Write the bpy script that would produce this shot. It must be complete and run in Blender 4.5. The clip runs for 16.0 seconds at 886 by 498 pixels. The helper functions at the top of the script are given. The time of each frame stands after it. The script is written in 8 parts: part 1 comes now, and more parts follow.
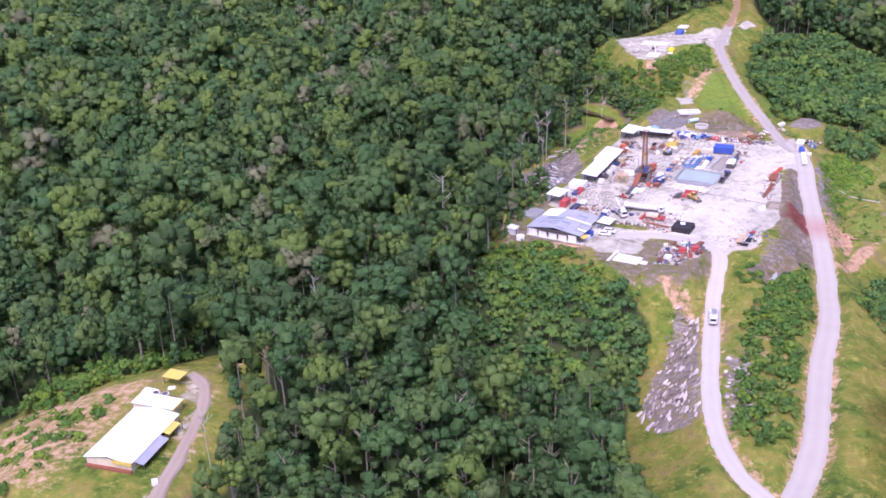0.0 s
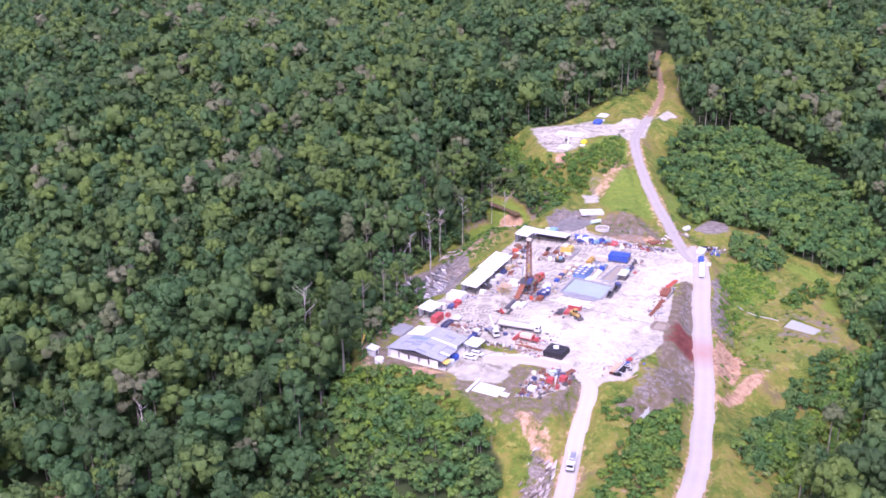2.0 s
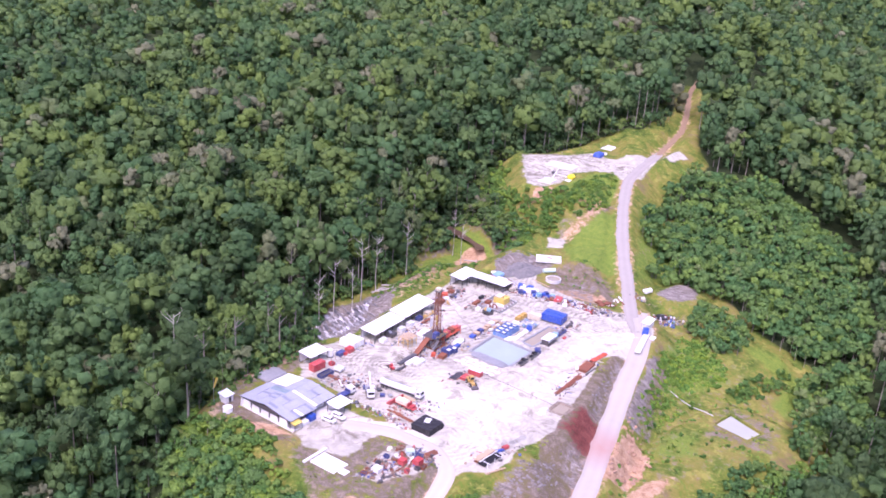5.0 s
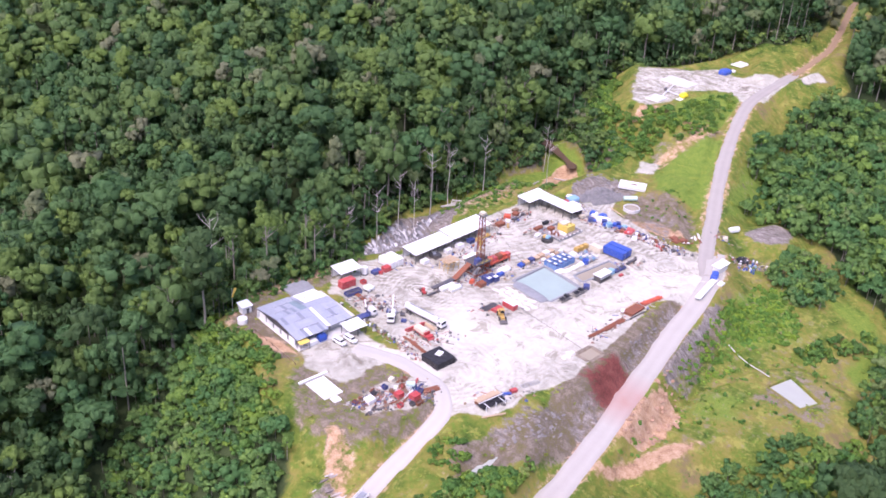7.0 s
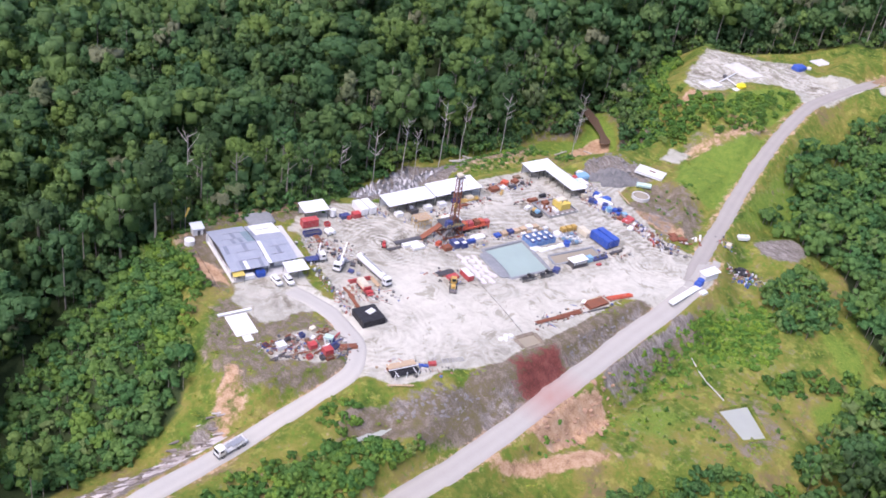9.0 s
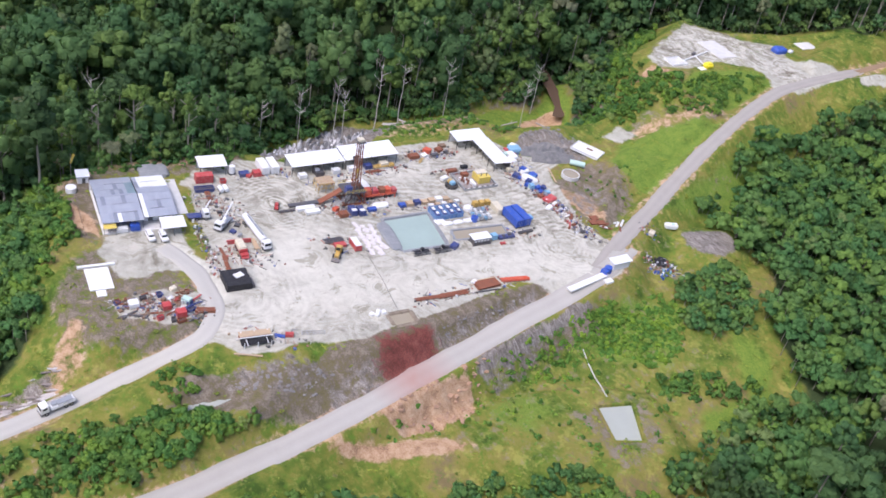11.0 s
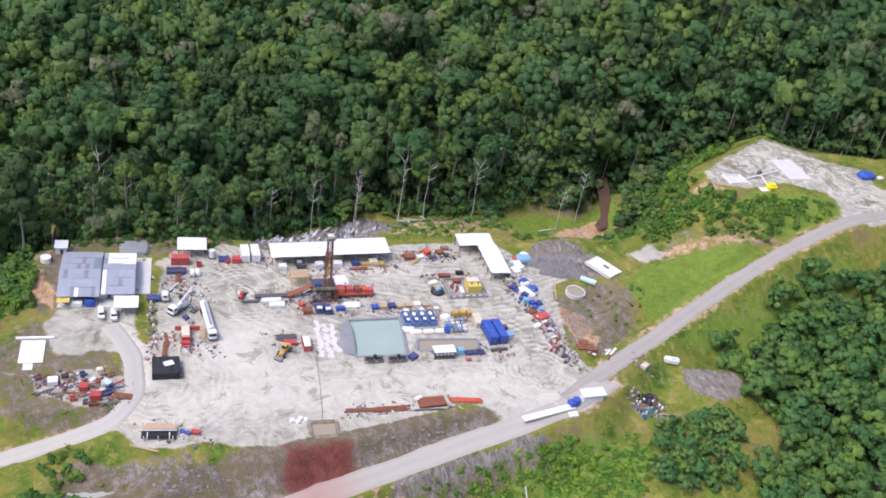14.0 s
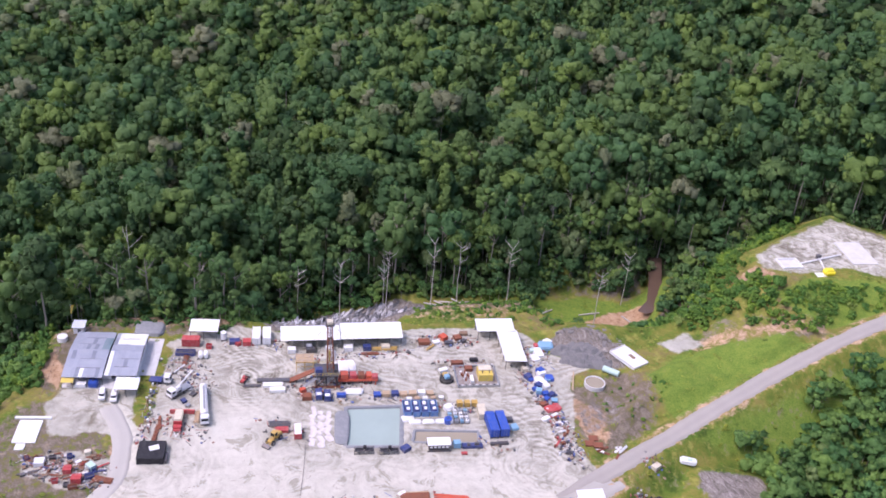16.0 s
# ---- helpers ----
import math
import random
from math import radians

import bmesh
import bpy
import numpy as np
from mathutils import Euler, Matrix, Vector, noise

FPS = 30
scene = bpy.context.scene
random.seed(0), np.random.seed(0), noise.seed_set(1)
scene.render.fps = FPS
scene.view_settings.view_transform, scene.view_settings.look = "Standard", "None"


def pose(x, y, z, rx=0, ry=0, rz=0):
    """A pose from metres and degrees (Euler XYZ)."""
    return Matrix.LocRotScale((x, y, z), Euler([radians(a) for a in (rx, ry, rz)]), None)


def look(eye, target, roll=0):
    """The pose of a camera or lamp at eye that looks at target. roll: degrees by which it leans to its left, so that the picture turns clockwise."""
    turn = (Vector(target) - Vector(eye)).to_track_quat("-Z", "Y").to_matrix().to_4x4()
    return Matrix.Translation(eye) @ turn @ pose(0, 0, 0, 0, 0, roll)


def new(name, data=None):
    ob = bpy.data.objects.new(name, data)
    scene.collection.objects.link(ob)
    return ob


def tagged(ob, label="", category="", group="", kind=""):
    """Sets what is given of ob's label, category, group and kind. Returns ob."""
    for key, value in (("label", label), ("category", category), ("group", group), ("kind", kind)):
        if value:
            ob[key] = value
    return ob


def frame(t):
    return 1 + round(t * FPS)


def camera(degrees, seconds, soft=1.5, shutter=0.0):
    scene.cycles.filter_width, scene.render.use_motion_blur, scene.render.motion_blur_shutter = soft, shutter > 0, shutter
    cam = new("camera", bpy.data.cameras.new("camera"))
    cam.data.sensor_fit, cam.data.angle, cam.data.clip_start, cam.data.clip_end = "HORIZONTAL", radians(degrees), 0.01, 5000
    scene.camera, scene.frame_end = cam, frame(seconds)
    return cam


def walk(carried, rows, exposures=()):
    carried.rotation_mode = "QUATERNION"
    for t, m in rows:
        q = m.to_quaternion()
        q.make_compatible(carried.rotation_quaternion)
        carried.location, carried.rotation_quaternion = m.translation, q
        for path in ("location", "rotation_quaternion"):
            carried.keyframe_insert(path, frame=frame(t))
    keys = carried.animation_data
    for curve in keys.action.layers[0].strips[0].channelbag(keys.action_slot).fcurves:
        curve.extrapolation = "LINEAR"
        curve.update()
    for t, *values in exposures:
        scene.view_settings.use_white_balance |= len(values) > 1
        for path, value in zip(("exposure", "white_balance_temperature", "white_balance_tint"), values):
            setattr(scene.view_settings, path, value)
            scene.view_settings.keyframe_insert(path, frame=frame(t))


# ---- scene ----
cam = camera(46.6, 16.0, 1.7)
PATH = [
    (0, (5.921, -4.432, 149.128), (5.48, -2.655, 148.322), -2.1),
    (0.5, (13.66, 6.353, 151.443), (13.253, 8.13, 150.62), -2.0),
    (1, (21.813, 17.546, 154.14), (21.463, 19.34, 153.328), -0.6),
    (1.5, (30.064, 28.547, 156.433), (29.71, 30.351, 155.646), -1.2),
    (2, (39.144, 39.332, 158.186), (38.737, 41.157, 157.476), -0.5),
    (2.5, (48.907, 49.869, 159.369), (48.467, 51.702, 158.702), 3.5),
    (3, (58.226, 60.129, 160.091), (57.751, 61.95, 159.415), 3.4),
    (3.2, (61.853, 64.349, 160.423), (61.386, 66.167, 159.732), 4.1),
    (5.3, (98.382, 107.685, 163.585), (97.736, 109.425, 162.84), 3.8),
    (5.5, (101.832, 111.424, 163.758), (101.137, 113.142, 163.005), 3.4),
    (6, (110.947, 121.235, 164.497), (110.214, 122.912, 163.691), 4.1),
    (6.5, (120.063, 131.98, 166.017), (119.25, 133.574, 165.123), 3.6),
    (7, (128.744, 142.871, 167.22), (127.867, 144.4, 166.275), 3.8),
    (7.5, (137.237, 152.675, 167.62), (136.362, 154.203, 166.671), 6.4),
    (8, (145.244, 162.758, 168.341), (144.298, 164.248, 167.402), 6.9),
    (8.5, (152.947, 173.225, 169.561), (151.953, 174.635, 168.549), 8.6),
    (8.7, (155.757, 177.376, 169.924), (154.749, 178.757, 168.887), 9.2),
    (10.8, (182.778, 223.245, 173.065), (181.707, 224.49, 171.923), 12.4),
    (11, (185.155, 227.583, 173.461), (184.089, 228.827, 172.314), 12.4),
    (11.5, (190.487, 238.63, 174.893), (189.407, 239.852, 173.735), 13.6),
    (12, (195.111, 249.76, 176.298), (194.02, 250.96, 175.128), 15.2),
    (12.5, (199.275, 260.178, 177.466), (198.15, 261.373, 176.323), 15.6),
    (13, (203.045, 271.602, 179.1), (201.846, 272.734, 177.967), 12.8),
    (13.5, (206.803, 282.45, 180.805), (205.499, 283.506, 179.716), 11.6),
    (14, (210.056, 292.341, 182.251), (208.682, 293.309, 181.167), 10.3),
    (14.5, (213.363, 302.462, 183.971), (211.926, 303.307, 182.867), 8.9),
    (15, (215.802, 313.899, 185.416), (214.335, 314.721, 184.333), 8.9),
    (15.5, (217.664, 325.134, 186.872), (216.155, 325.93, 185.828), 7.0),
    (16, (219.808, 335.385, 188.675), (218.24, 336.103, 187.661), 5.5),
]
EXPOSURES = [(0.0, 0.80, 5800, 44), (3.0, 1.02, 5680, 54), (7.0, 0.89, 5980, 36), (11.0, 0.53, 6000, 19), (13.5, 0.51, 6120, 18), (16.0, 0.55, 5990, 31)]
walk(cam, [(t, look(eye, target, roll)) for t, eye, target, roll in PATH], EXPOSURES)

# ---- light: bright tropical overcast ----
world = bpy.data.worlds.new("overcast_sky")
scene.world = world
world.use_nodes = True
sky = world.node_tree.nodes.new("ShaderNodeTexSky")
sky.sky_type, sky.sun_disc = "NISHITA", False
sky.sun_elevation, sky.sun_rotation = radians(58), radians(200)
sky.air_density, sky.dust_density, sky.ozone_density = 1.0, 4.0, 1.0
backdrop = world.node_tree.nodes["Background"]
backdrop.inputs["Strength"].default_value = 0.15
world.node_tree.links.new(sky.outputs[0], backdrop.inputs["Color"])
sun = new("sun", bpy.data.lights.new("sun", "SUN"))
sun.data.energy, sun.data.angle, sun.data.color = 1.4, radians(16), (1.0, 0.97, 0.94)
sun.matrix_world = look((0, 0, 0), (-math.sin(radians(200)) * -0.53, -math.cos(radians(200)) * 0.53, -0.85))

# ---- materials ----
def material(name, rough=0.8, metal=0.0, spec=0.3):
    m = bpy.data.materials.new(name)
    m.use_nodes = True
    b = m.node_tree.nodes["Principled BSDF"]
    b.inputs["Roughness"].default_value = rough
    b.inputs["Metallic"].default_value = metal
    b.inputs["Specular IOR Level"].default_value = spec
    return m


def node(m, kind, **sets):
    n = m.node_tree.nodes.new(kind)
    for key, value in sets.items():
        if key in n.inputs:
            n.inputs[key].default_value = value
    return n


def link(m, a, b):
    m.node_tree.links.new(a, b)


def noise_of(m, scale, detail=4.0, rough=0.6, vector=None):
    n = node(m, "ShaderNodeTexNoise", Scale=scale, Detail=detail, Roughness=rough)
    if vector is None:
        vector = node(m, "ShaderNodeNewGeometry").outputs["Position"]
    link(m, vector, n.inputs["Vector"])
    return n.outputs["Fac"]


def ramp(m, fac, stops):
    n = node(m, "ShaderNodeValToRGB")
    el = n.color_ramp.elements
    while len(el) < len(stops):
        el.new(0.5)
    for e, (at, col) in zip(el, stops):
        e.position, e.color = at, (*col, 1)
    link(m, fac, n.inputs[0])
    return n.outputs[0]


def mix(m, fac, a, b, how="MIX"):
    n = node(m, "ShaderNodeMix")
    n.data_type, n.blend_type = "RGBA", how
    for sock, value in ((n.inputs[0], fac), (n.inputs[6], a), (n.inputs[7], b)):
        if isinstance(value, (int, float)):
            sock.default_value = value
        elif isinstance(value, tuple):
            sock.default_value = (*value, 1)
        else:
            link(m, value, sock)
    return n.outputs[2]


def arith(m, op, a, b, clamp=False):
    n = node(m, "ShaderNodeMath")
    n.operation, n.use_clamp = op, clamp
    for sock, value in ((n.inputs[0], a), (n.inputs[1], b)):
        if isinstance(value, (int, float)):
            sock.default_value = value
        else:
            link(m, value, sock)
    return n.outputs[0]


def finish(m, colour, bump=None, strength=0.4, distance=0.1):
    b = m.node_tree.nodes["Principled BSDF"]
    link(m, colour, b.inputs["Base Color"])
    if bump is not None:
        n = node(m, "ShaderNodeBump", Strength=strength, Distance=distance)
        link(m, bump, n.inputs["Height"])
        link(m, n.outputs[0], b.inputs["Normal"])
    return m


def paint(name, col, rough=0.5, metal=0.0, dirt=0.35, dirt_col=(0.30, 0.27, 0.24), scale=0.9):
    """Painted or plain surface with weathering at two scales."""
    m = material(name, rough, metal)
    vec = node(m, "ShaderNodeTexCoord").outputs["Object"]
    big, fine = noise_of(m, scale, 5, 0.65, vec), noise_of(m, scale * 9, 3, 0.6, vec)
    rnd = node(m, "ShaderNodeObjectInfo").outputs["Random"]
    shade = mix(m, arith(m, "MULTIPLY", fine, 0.5), col, tuple(c * 0.72 for c in col))
    shade = mix(m, arith(m, "MULTIPLY", rnd, 0.25), shade, tuple(min(1, c * 1.18 + 0.02) for c in col))
    mask = arith(m, "MULTIPLY", arith(m, "SUBTRACT", big, 0.42, True), dirt * 4, True)
    return finish(m, mix(m, mask, shade, dirt_col), fine, 0.15, 0.02)


def leaf_material(name, dark, light, pale, attribute="tint", cell=1.5):
    """Foliage: sprays broken into small leaf clusters, with open gaps between them where the mesh says so (lace)."""
    m = material(name, 0.62, 0.0, 0.18)
    if attribute:
        a = node(m, "ShaderNodeAttribute")
        a.attribute_name = attribute
        who = a.outputs["Fac"]
    else:
        who = node(m, "ShaderNodeObjectInfo").outputs["Random"]
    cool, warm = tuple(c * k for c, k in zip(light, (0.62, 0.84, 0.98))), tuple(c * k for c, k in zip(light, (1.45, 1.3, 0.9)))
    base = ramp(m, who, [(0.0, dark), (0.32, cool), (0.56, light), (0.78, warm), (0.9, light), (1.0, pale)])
    place = node(m, "ShaderNodeNewGeometry").outputs["Position"]
    cluster = node(m, "ShaderNodeTexVoronoi", Scale=cell)
    warp = node(m, "ShaderNodeVectorMath")
    wob = node(m, "ShaderNodeTexNoise", Scale=1.1, Detail=2.0)
    link(m, place, wob.inputs["Vector"])
    link(m, place, warp.inputs[0])
    link(m, wob.outputs["Color"], warp.inputs[1])
    link(m, warp.outputs[0], cluster.inputs["Vector"])
    hue = node(m, "ShaderNodeSeparateColor")
    link(m, cluster.outputs["Color"], hue.inputs[0])
    col = mix(m, arith(m, "MULTIPLY", hue.outputs[0], 0.75), base, mix(m, 1.0, base, (0.64, 0.7, 0.68), "MULTIPLY"))
    col = mix(m, arith(m, "MULTIPLY", hue.outputs[1], 0.35), col, mix(m, 0.35, col, (0.15, 0.19, 0.05)))
    patch = noise_of(m, 0.02, 3)
    col = mix(m, arith(m, "MULTIPLY", patch, 0.6), col, mix(m, 1.0, col, (0.62, 0.72, 0.62), "MULTIPLY"))
    grain = noise_of(m, 4.0, 3)
    finish(m, col, arith(m, "SUBTRACT", grain, cluster.outputs["Distance"]), 0.55, 0.35)
    thin = node(m, "ShaderNodeBsdfTranslucent")
    link(m, mix(m, 1.0, col, (1.15, 1.2, 0.8), "MULTIPLY"), thin.inputs["Color"])
    both = node(m, "ShaderNodeMixShader")
    both.inputs[0].default_value = 0.2
    out = m.node_tree.nodes["Material Output"]
    link(m, m.node_tree.nodes["Principled BSDF"].outputs[0], both.inputs[1])
    link(m, thin.outputs[0], both.inputs[2])
    lace = node(m, "ShaderNodeAttribute")
    lace.attribute_name = "lace"
    gap = arith(m, "MULTIPLY", arith(m, "GREATER_THAN", cluster.outputs["Distance"], 0.6), lace.outputs["Fac"])
    clear = node(m, "ShaderNodeBsdfTransparent")
    open_air = node(m, "ShaderNodeMixShader")
    link(m, gap, open_air.inputs[0])
    link(m, both.outputs[0], open_air.inputs[1])
    link(m, clear.outputs[0], open_air.inputs[2])
    link(m, open_air.outputs[0], out.inputs["Surface"])
    return m


LEAF_FOREST = leaf_material("forest_leaves", (0.066, 0.122, 0.045), (0.122, 0.202, 0.064), (0.23, 0.235, 0.14))
LEAF_TREE = leaf_material("tree_leaves", (0.066, 0.122, 0.045), (0.122, 0.205, 0.064), (0.22, 0.235, 0.13), "")
LEAF_YOUNG = leaf_material("young_tree_leaves", (0.08, 0.168, 0.05), (0.142, 0.256, 0.07), (0.22, 0.30, 0.105))
LEAF_SHRUB = leaf_material("shrub_leaves", (0.10, 0.20, 0.034), (0.165, 0.285, 0.05), (0.265, 0.345, 0.085))
LEAF_VINE = leaf_material("vine_leaves", (0.095, 0.19, 0.042), (0.16, 0.278, 0.054), (0.26, 0.325, 0.088))
LEAF_LIME = leaf_material("creeper_leaves", (0.125, 0.24, 0.035), (0.20, 0.335, 0.05), (0.30, 0.385, 0.08))
BARK = paint("pale_bark", (0.29, 0.265, 0.22), 0.9, dirt=0.6, dirt_col=(0.10, 0.09, 0.06), scale=0.5)
DEADWOOD = paint("bare_pale_wood", (0.48, 0.45, 0.41), 0.9, dirt=0.4, dirt_col=(0.16, 0.14, 0.11), scale=0.5)


def ground_material():
    m = material("ground_cover", 0.92, 0, 0.15)
    a = node(m, "ShaderNodeVertexColor")
    a.layer_name = "zone_a"
    b = node(m, "ShaderNodeVertexColor")
    b.layer_name = "zone_b"
    c = node(m, "ShaderNodeVertexColor")
    c.layer_name = "zone_c"
    sc = node(m, "ShaderNodeSeparateColor")
    link(m, c.outputs["Color"], sc.inputs[0])
    sa, sb = node(m, "ShaderNodeSeparateColor"), node(m, "ShaderNodeSeparateColor")
    link(m, a.outputs["Color"], sa.inputs[0])
    link(m, b.outputs["Color"], sb.inputs[0])
    edge, fine, mid = noise_of(m, 0.35, 6, 0.7), noise_of(m, 2.5, 5, 0.7), noise_of(m, 0.09, 4, 0.6)

    def mask(channel, soft=0.9):
        raw = arith(m, "ADD", channel, arith(m, "MULTIPLY", arith(m, "SUBTRACT", edge, 0.5), soft))
        return arith(m, "MULTIPLY", arith(m, "SUBTRACT", raw, 0.38), 4.5, True)
    broad = noise_of(m, 0.028, 3, 0.6)
    grass = ramp(m, arith(m, "ADD", arith(m, "ADD", arith(m, "MULTIPLY", mid, 0.45), arith(m, "MULTIPLY", broad, 0.35)), arith(m, "MULTIPLY", edge, 0.25)),
                 [(0.42, (0.06, 0.108, 0.018)), (0.475, (0.125, 0.172, 0.028)), (0.52, (0.20, 0.208, 0.04)), (0.57, (0.262, 0.228, 0.062)), (0.63, (0.225, 0.17, 0.085))])
    grass = mix(m, arith(m, "MULTIPLY", fine, 0.6), grass, mix(m, 1.0, grass, (0.5, 0.57, 0.45), "MULTIPLY"))
    # rank clumps and dry straw
    clump = arith(m, "MULTIPLY", arith(m, "SUBTRACT", noise_of(m, 0.55, 5, 0.68), 0.53, True), 9.0, True)
    grass = mix(m, arith(m, "MULTIPLY", clump, 0.7), grass, (0.10, 0.19, 0.024))
    straw = arith(m, "MULTIPLY", arith(m, "SUBTRACT", noise_of(m, 0.31, 6, 0.7), 0.53, True), 9.0, True)
    grass = mix(m, arith(m, "MULTIPLY", straw, 0.6), grass, (0.33, 0.31, 0.08))
    lush = ramp(m, arith(m, "ADD", arith(m, "MULTIPLY", fine, 0.6), arith(m, "MULTIPLY", edge, 0.4)), [(0.36, (0.075, 0.145, 0.022)), (0.5, (0.15, 0.225, 0.034)), (0.64, (0.22, 0.258, 0.045))])
    col = mix(m, mask(sb.outputs[2]), grass, lush)
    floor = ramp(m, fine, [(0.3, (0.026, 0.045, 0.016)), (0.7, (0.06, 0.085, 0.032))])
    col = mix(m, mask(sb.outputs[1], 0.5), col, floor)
    loam = ramp(m, arith(m, "ADD", arith(m, "MULTIPLY", edge, 0.6), arith(m, "MULTIPLY", fine, 0.4)),
                [(0.33, (0.085, 0.07, 0.05)), (0.43, (0.155, 0.135, 0.062)), (0.50, (0.15, 0.122, 0.092)), (0.57, (0.25, 0.21, 0.165)), (0.66, (0.16, 0.15, 0.06))])
    col = mix(m, mask(sc.outputs[2], 1.4), col, loam)
    earth = ramp(m, arith(m, "ADD", arith(m, "MULTIPLY", edge, 0.6), arith(m, "MULTIPLY", fine, 0.4)),
                 [(0.35, (0.20, 0.12, 0.075)), (0.5, (0.42, 0.27, 0.16)), (0.65, (0.56, 0.42, 0.29))])
    col = mix(m, mask(sa.outputs[1], 1.3), col, earth)
    squeeze = node(m, "ShaderNodeMapping")
    squeeze.inputs["Scale"].default_value = (0.26, 0.62, 0.26)
    link(m, node(m, "ShaderNodeNewGeometry").outputs["Position"], squeeze.inputs["Vector"])
    streak = noise_of(m, 1.0, 6, 0.7, squeeze.outputs[0])
    streak.node.inputs["Distortion"].default_value = 1.0
    rock = ramp(m, arith(m, "ADD", arith(m, "MULTIPLY", streak, 0.6), arith(m, "MULTIPLY", fine, 0.4)),
                [(0.34, (0.072, 0.062, 0.053)), (0.46, (0.155, 0.135, 0.115)), (0.55, (0.255, 0.228, 0.20)), (0.65, (0.44, 0.405, 0.37))])
    col = mix(m, mask(sa.outputs[2], 1.5), col, rock)
    gravel = ramp(m, arith(m, "ADD", arith(m, "MULTIPLY", mid, 0.5), arith(m, "MULTIPLY", edge, 0.5)),
                  [(0.36, (0.32, 0.308, 0.25)), (0.46, (0.43, 0.416, 0.35)), (0.54, (0.49, 0.475, 0.402)), (0.66, (0.57, 0.553, 0.472))])
    stones = noise_of(m, 6.0, 3, 0.7)
    gravel = mix(m, arith(m, "MULTIPLY", stones, 0.5), gravel, mix(m, 1.0, gravel, (0.66, 0.65, 0.63), "MULTIPLY"))
    smear = noise_of(m, 0.13, 8, 0.7)
    smear.node.inputs["Distortion"].default_value = 1.8
    churned = ramp(m, arith(m, "ADD", arith(m, "MULTIPLY", smear, 0.75), arith(m, "MULTIPLY", fine, 0.25)),
                   [(0.38, (0.17, 0.153, 0.112)), (0.45, (0.29, 0.27, 0.215)), (0.505, (0.41, 0.392, 0.33)), (0.57, (0.56, 0.54, 0.465))])
    gravel = mix(m, arith(m, "MULTIPLY", sc.outputs[0], 1.15, True), gravel, churned)
    # tyre tracks: tight circles beside the rig, and long arcs along the way to the gate
    place = node(m, "ShaderNodeNewGeometry").outputs["Position"]
    for centre, reach, pitch, depth in (((-18.7, 385.7), 17.0, 1.5, 0.8), ((-70.0, 470.0), 118.0, 2.3, 0.55), ((42.0, 452.0), 20.0, 1.9, 0.7), ((14.0, 352.0), 26.0, 2.1, 0.5)):
        away = node(m, "ShaderNodeVectorMath")
        away.operation = "DISTANCE"
        away.inputs[1].default_value = (centre[0], centre[1], 0.0)
        link(m, place, away.inputs[0])
        bent = arith(m, "ADD", away.outputs["Value"], arith(m, "MULTIPLY", mid, 7.0))
        wheel_line = arith(m, "SINE", arith(m, "MULTIPLY", bent, 6.283 / pitch), 0)
        fade = arith(m, "SUBTRACT", 1.0, arith(m, "DIVIDE", away.outputs["Value"], reach), True)
        fade = arith(m, "MULTIPLY", fade, 3.0 if reach < 60 else 9.0, True)
        some = arith(m, "MULTIPLY", arith(m, "SUBTRACT", noise_of(m, 0.11, 3, 0.6), 0.43, True), 6.0, True)
        worn = arith(m, "MULTIPLY", arith(m, "MULTIPLY", arith(m, "SUBTRACT", wheel_line, 0.1, True), fade), arith(m, "MULTIPLY", some, depth))
        gravel = mix(m, worn, gravel, mix(m, 1.0, gravel, (0.62, 0.605, 0.565), "MULTIPLY"))
        ridge = arith(m, "MULTIPLY", arith(m, "MULTIPLY", arith(m, "SUBTRACT", arith(m, "MULTIPLY", wheel_line, -1.0), 0.3, True), fade), arith(m, "MULTIPLY", some, depth))
        gravel = mix(m, ridge, gravel, (0.64, 0.622, 0.545))
    dusty = arith(m, "MULTIPLY", sc.outputs[1], arith(m, "ADD", 0.25, arith(m, "MULTIPLY", edge, 1.1)), True)
    gravel = mix(m, dusty, gravel, mix(m, stones, (0.68, 0.66, 0.572), (0.57, 0.552, 0.472)))
    blot = noise_of(m, 0.15, 7, 0.72)
    blot.node.inputs["Distortion"].default_value = 0.9
    damp = arith(m, "MULTIPLY", arith(m, "SUBTRACT", blot, 0.555, True), 16.0, True)
    gravel = mix(m, arith(m, "MULTIPLY", damp, 0.7), gravel, mix(m, 1.0, gravel, (0.5, 0.475, 0.41), "MULTIPLY"))
    col = mix(m, mask(sa.outputs[0]), col, gravel)
    red = ramp(m, arith(m, "ADD", arith(m, "MULTIPLY", edge, 0.5), arith(m, "MULTIPLY", fine, 0.5)), [(0.36, (0.075, 0.026, 0.023)), (0.5, (0.165, 0.047, 0.038)), (0.64, (0.23, 0.085, 0.066))])
    col = mix(m, arith(m, "MULTIPLY", mask(sb.outputs[0], 1.3), arith(m, "ADD", 0.7, arith(m, "MULTIPLY", fine, 0.5)), True), col, red)
    return finish(m, col, arith(m, "ADD", edge, arith(m, "MULTIPLY", fine, 0.6)), 0.8, 0.35)


GROUND = ground_material()


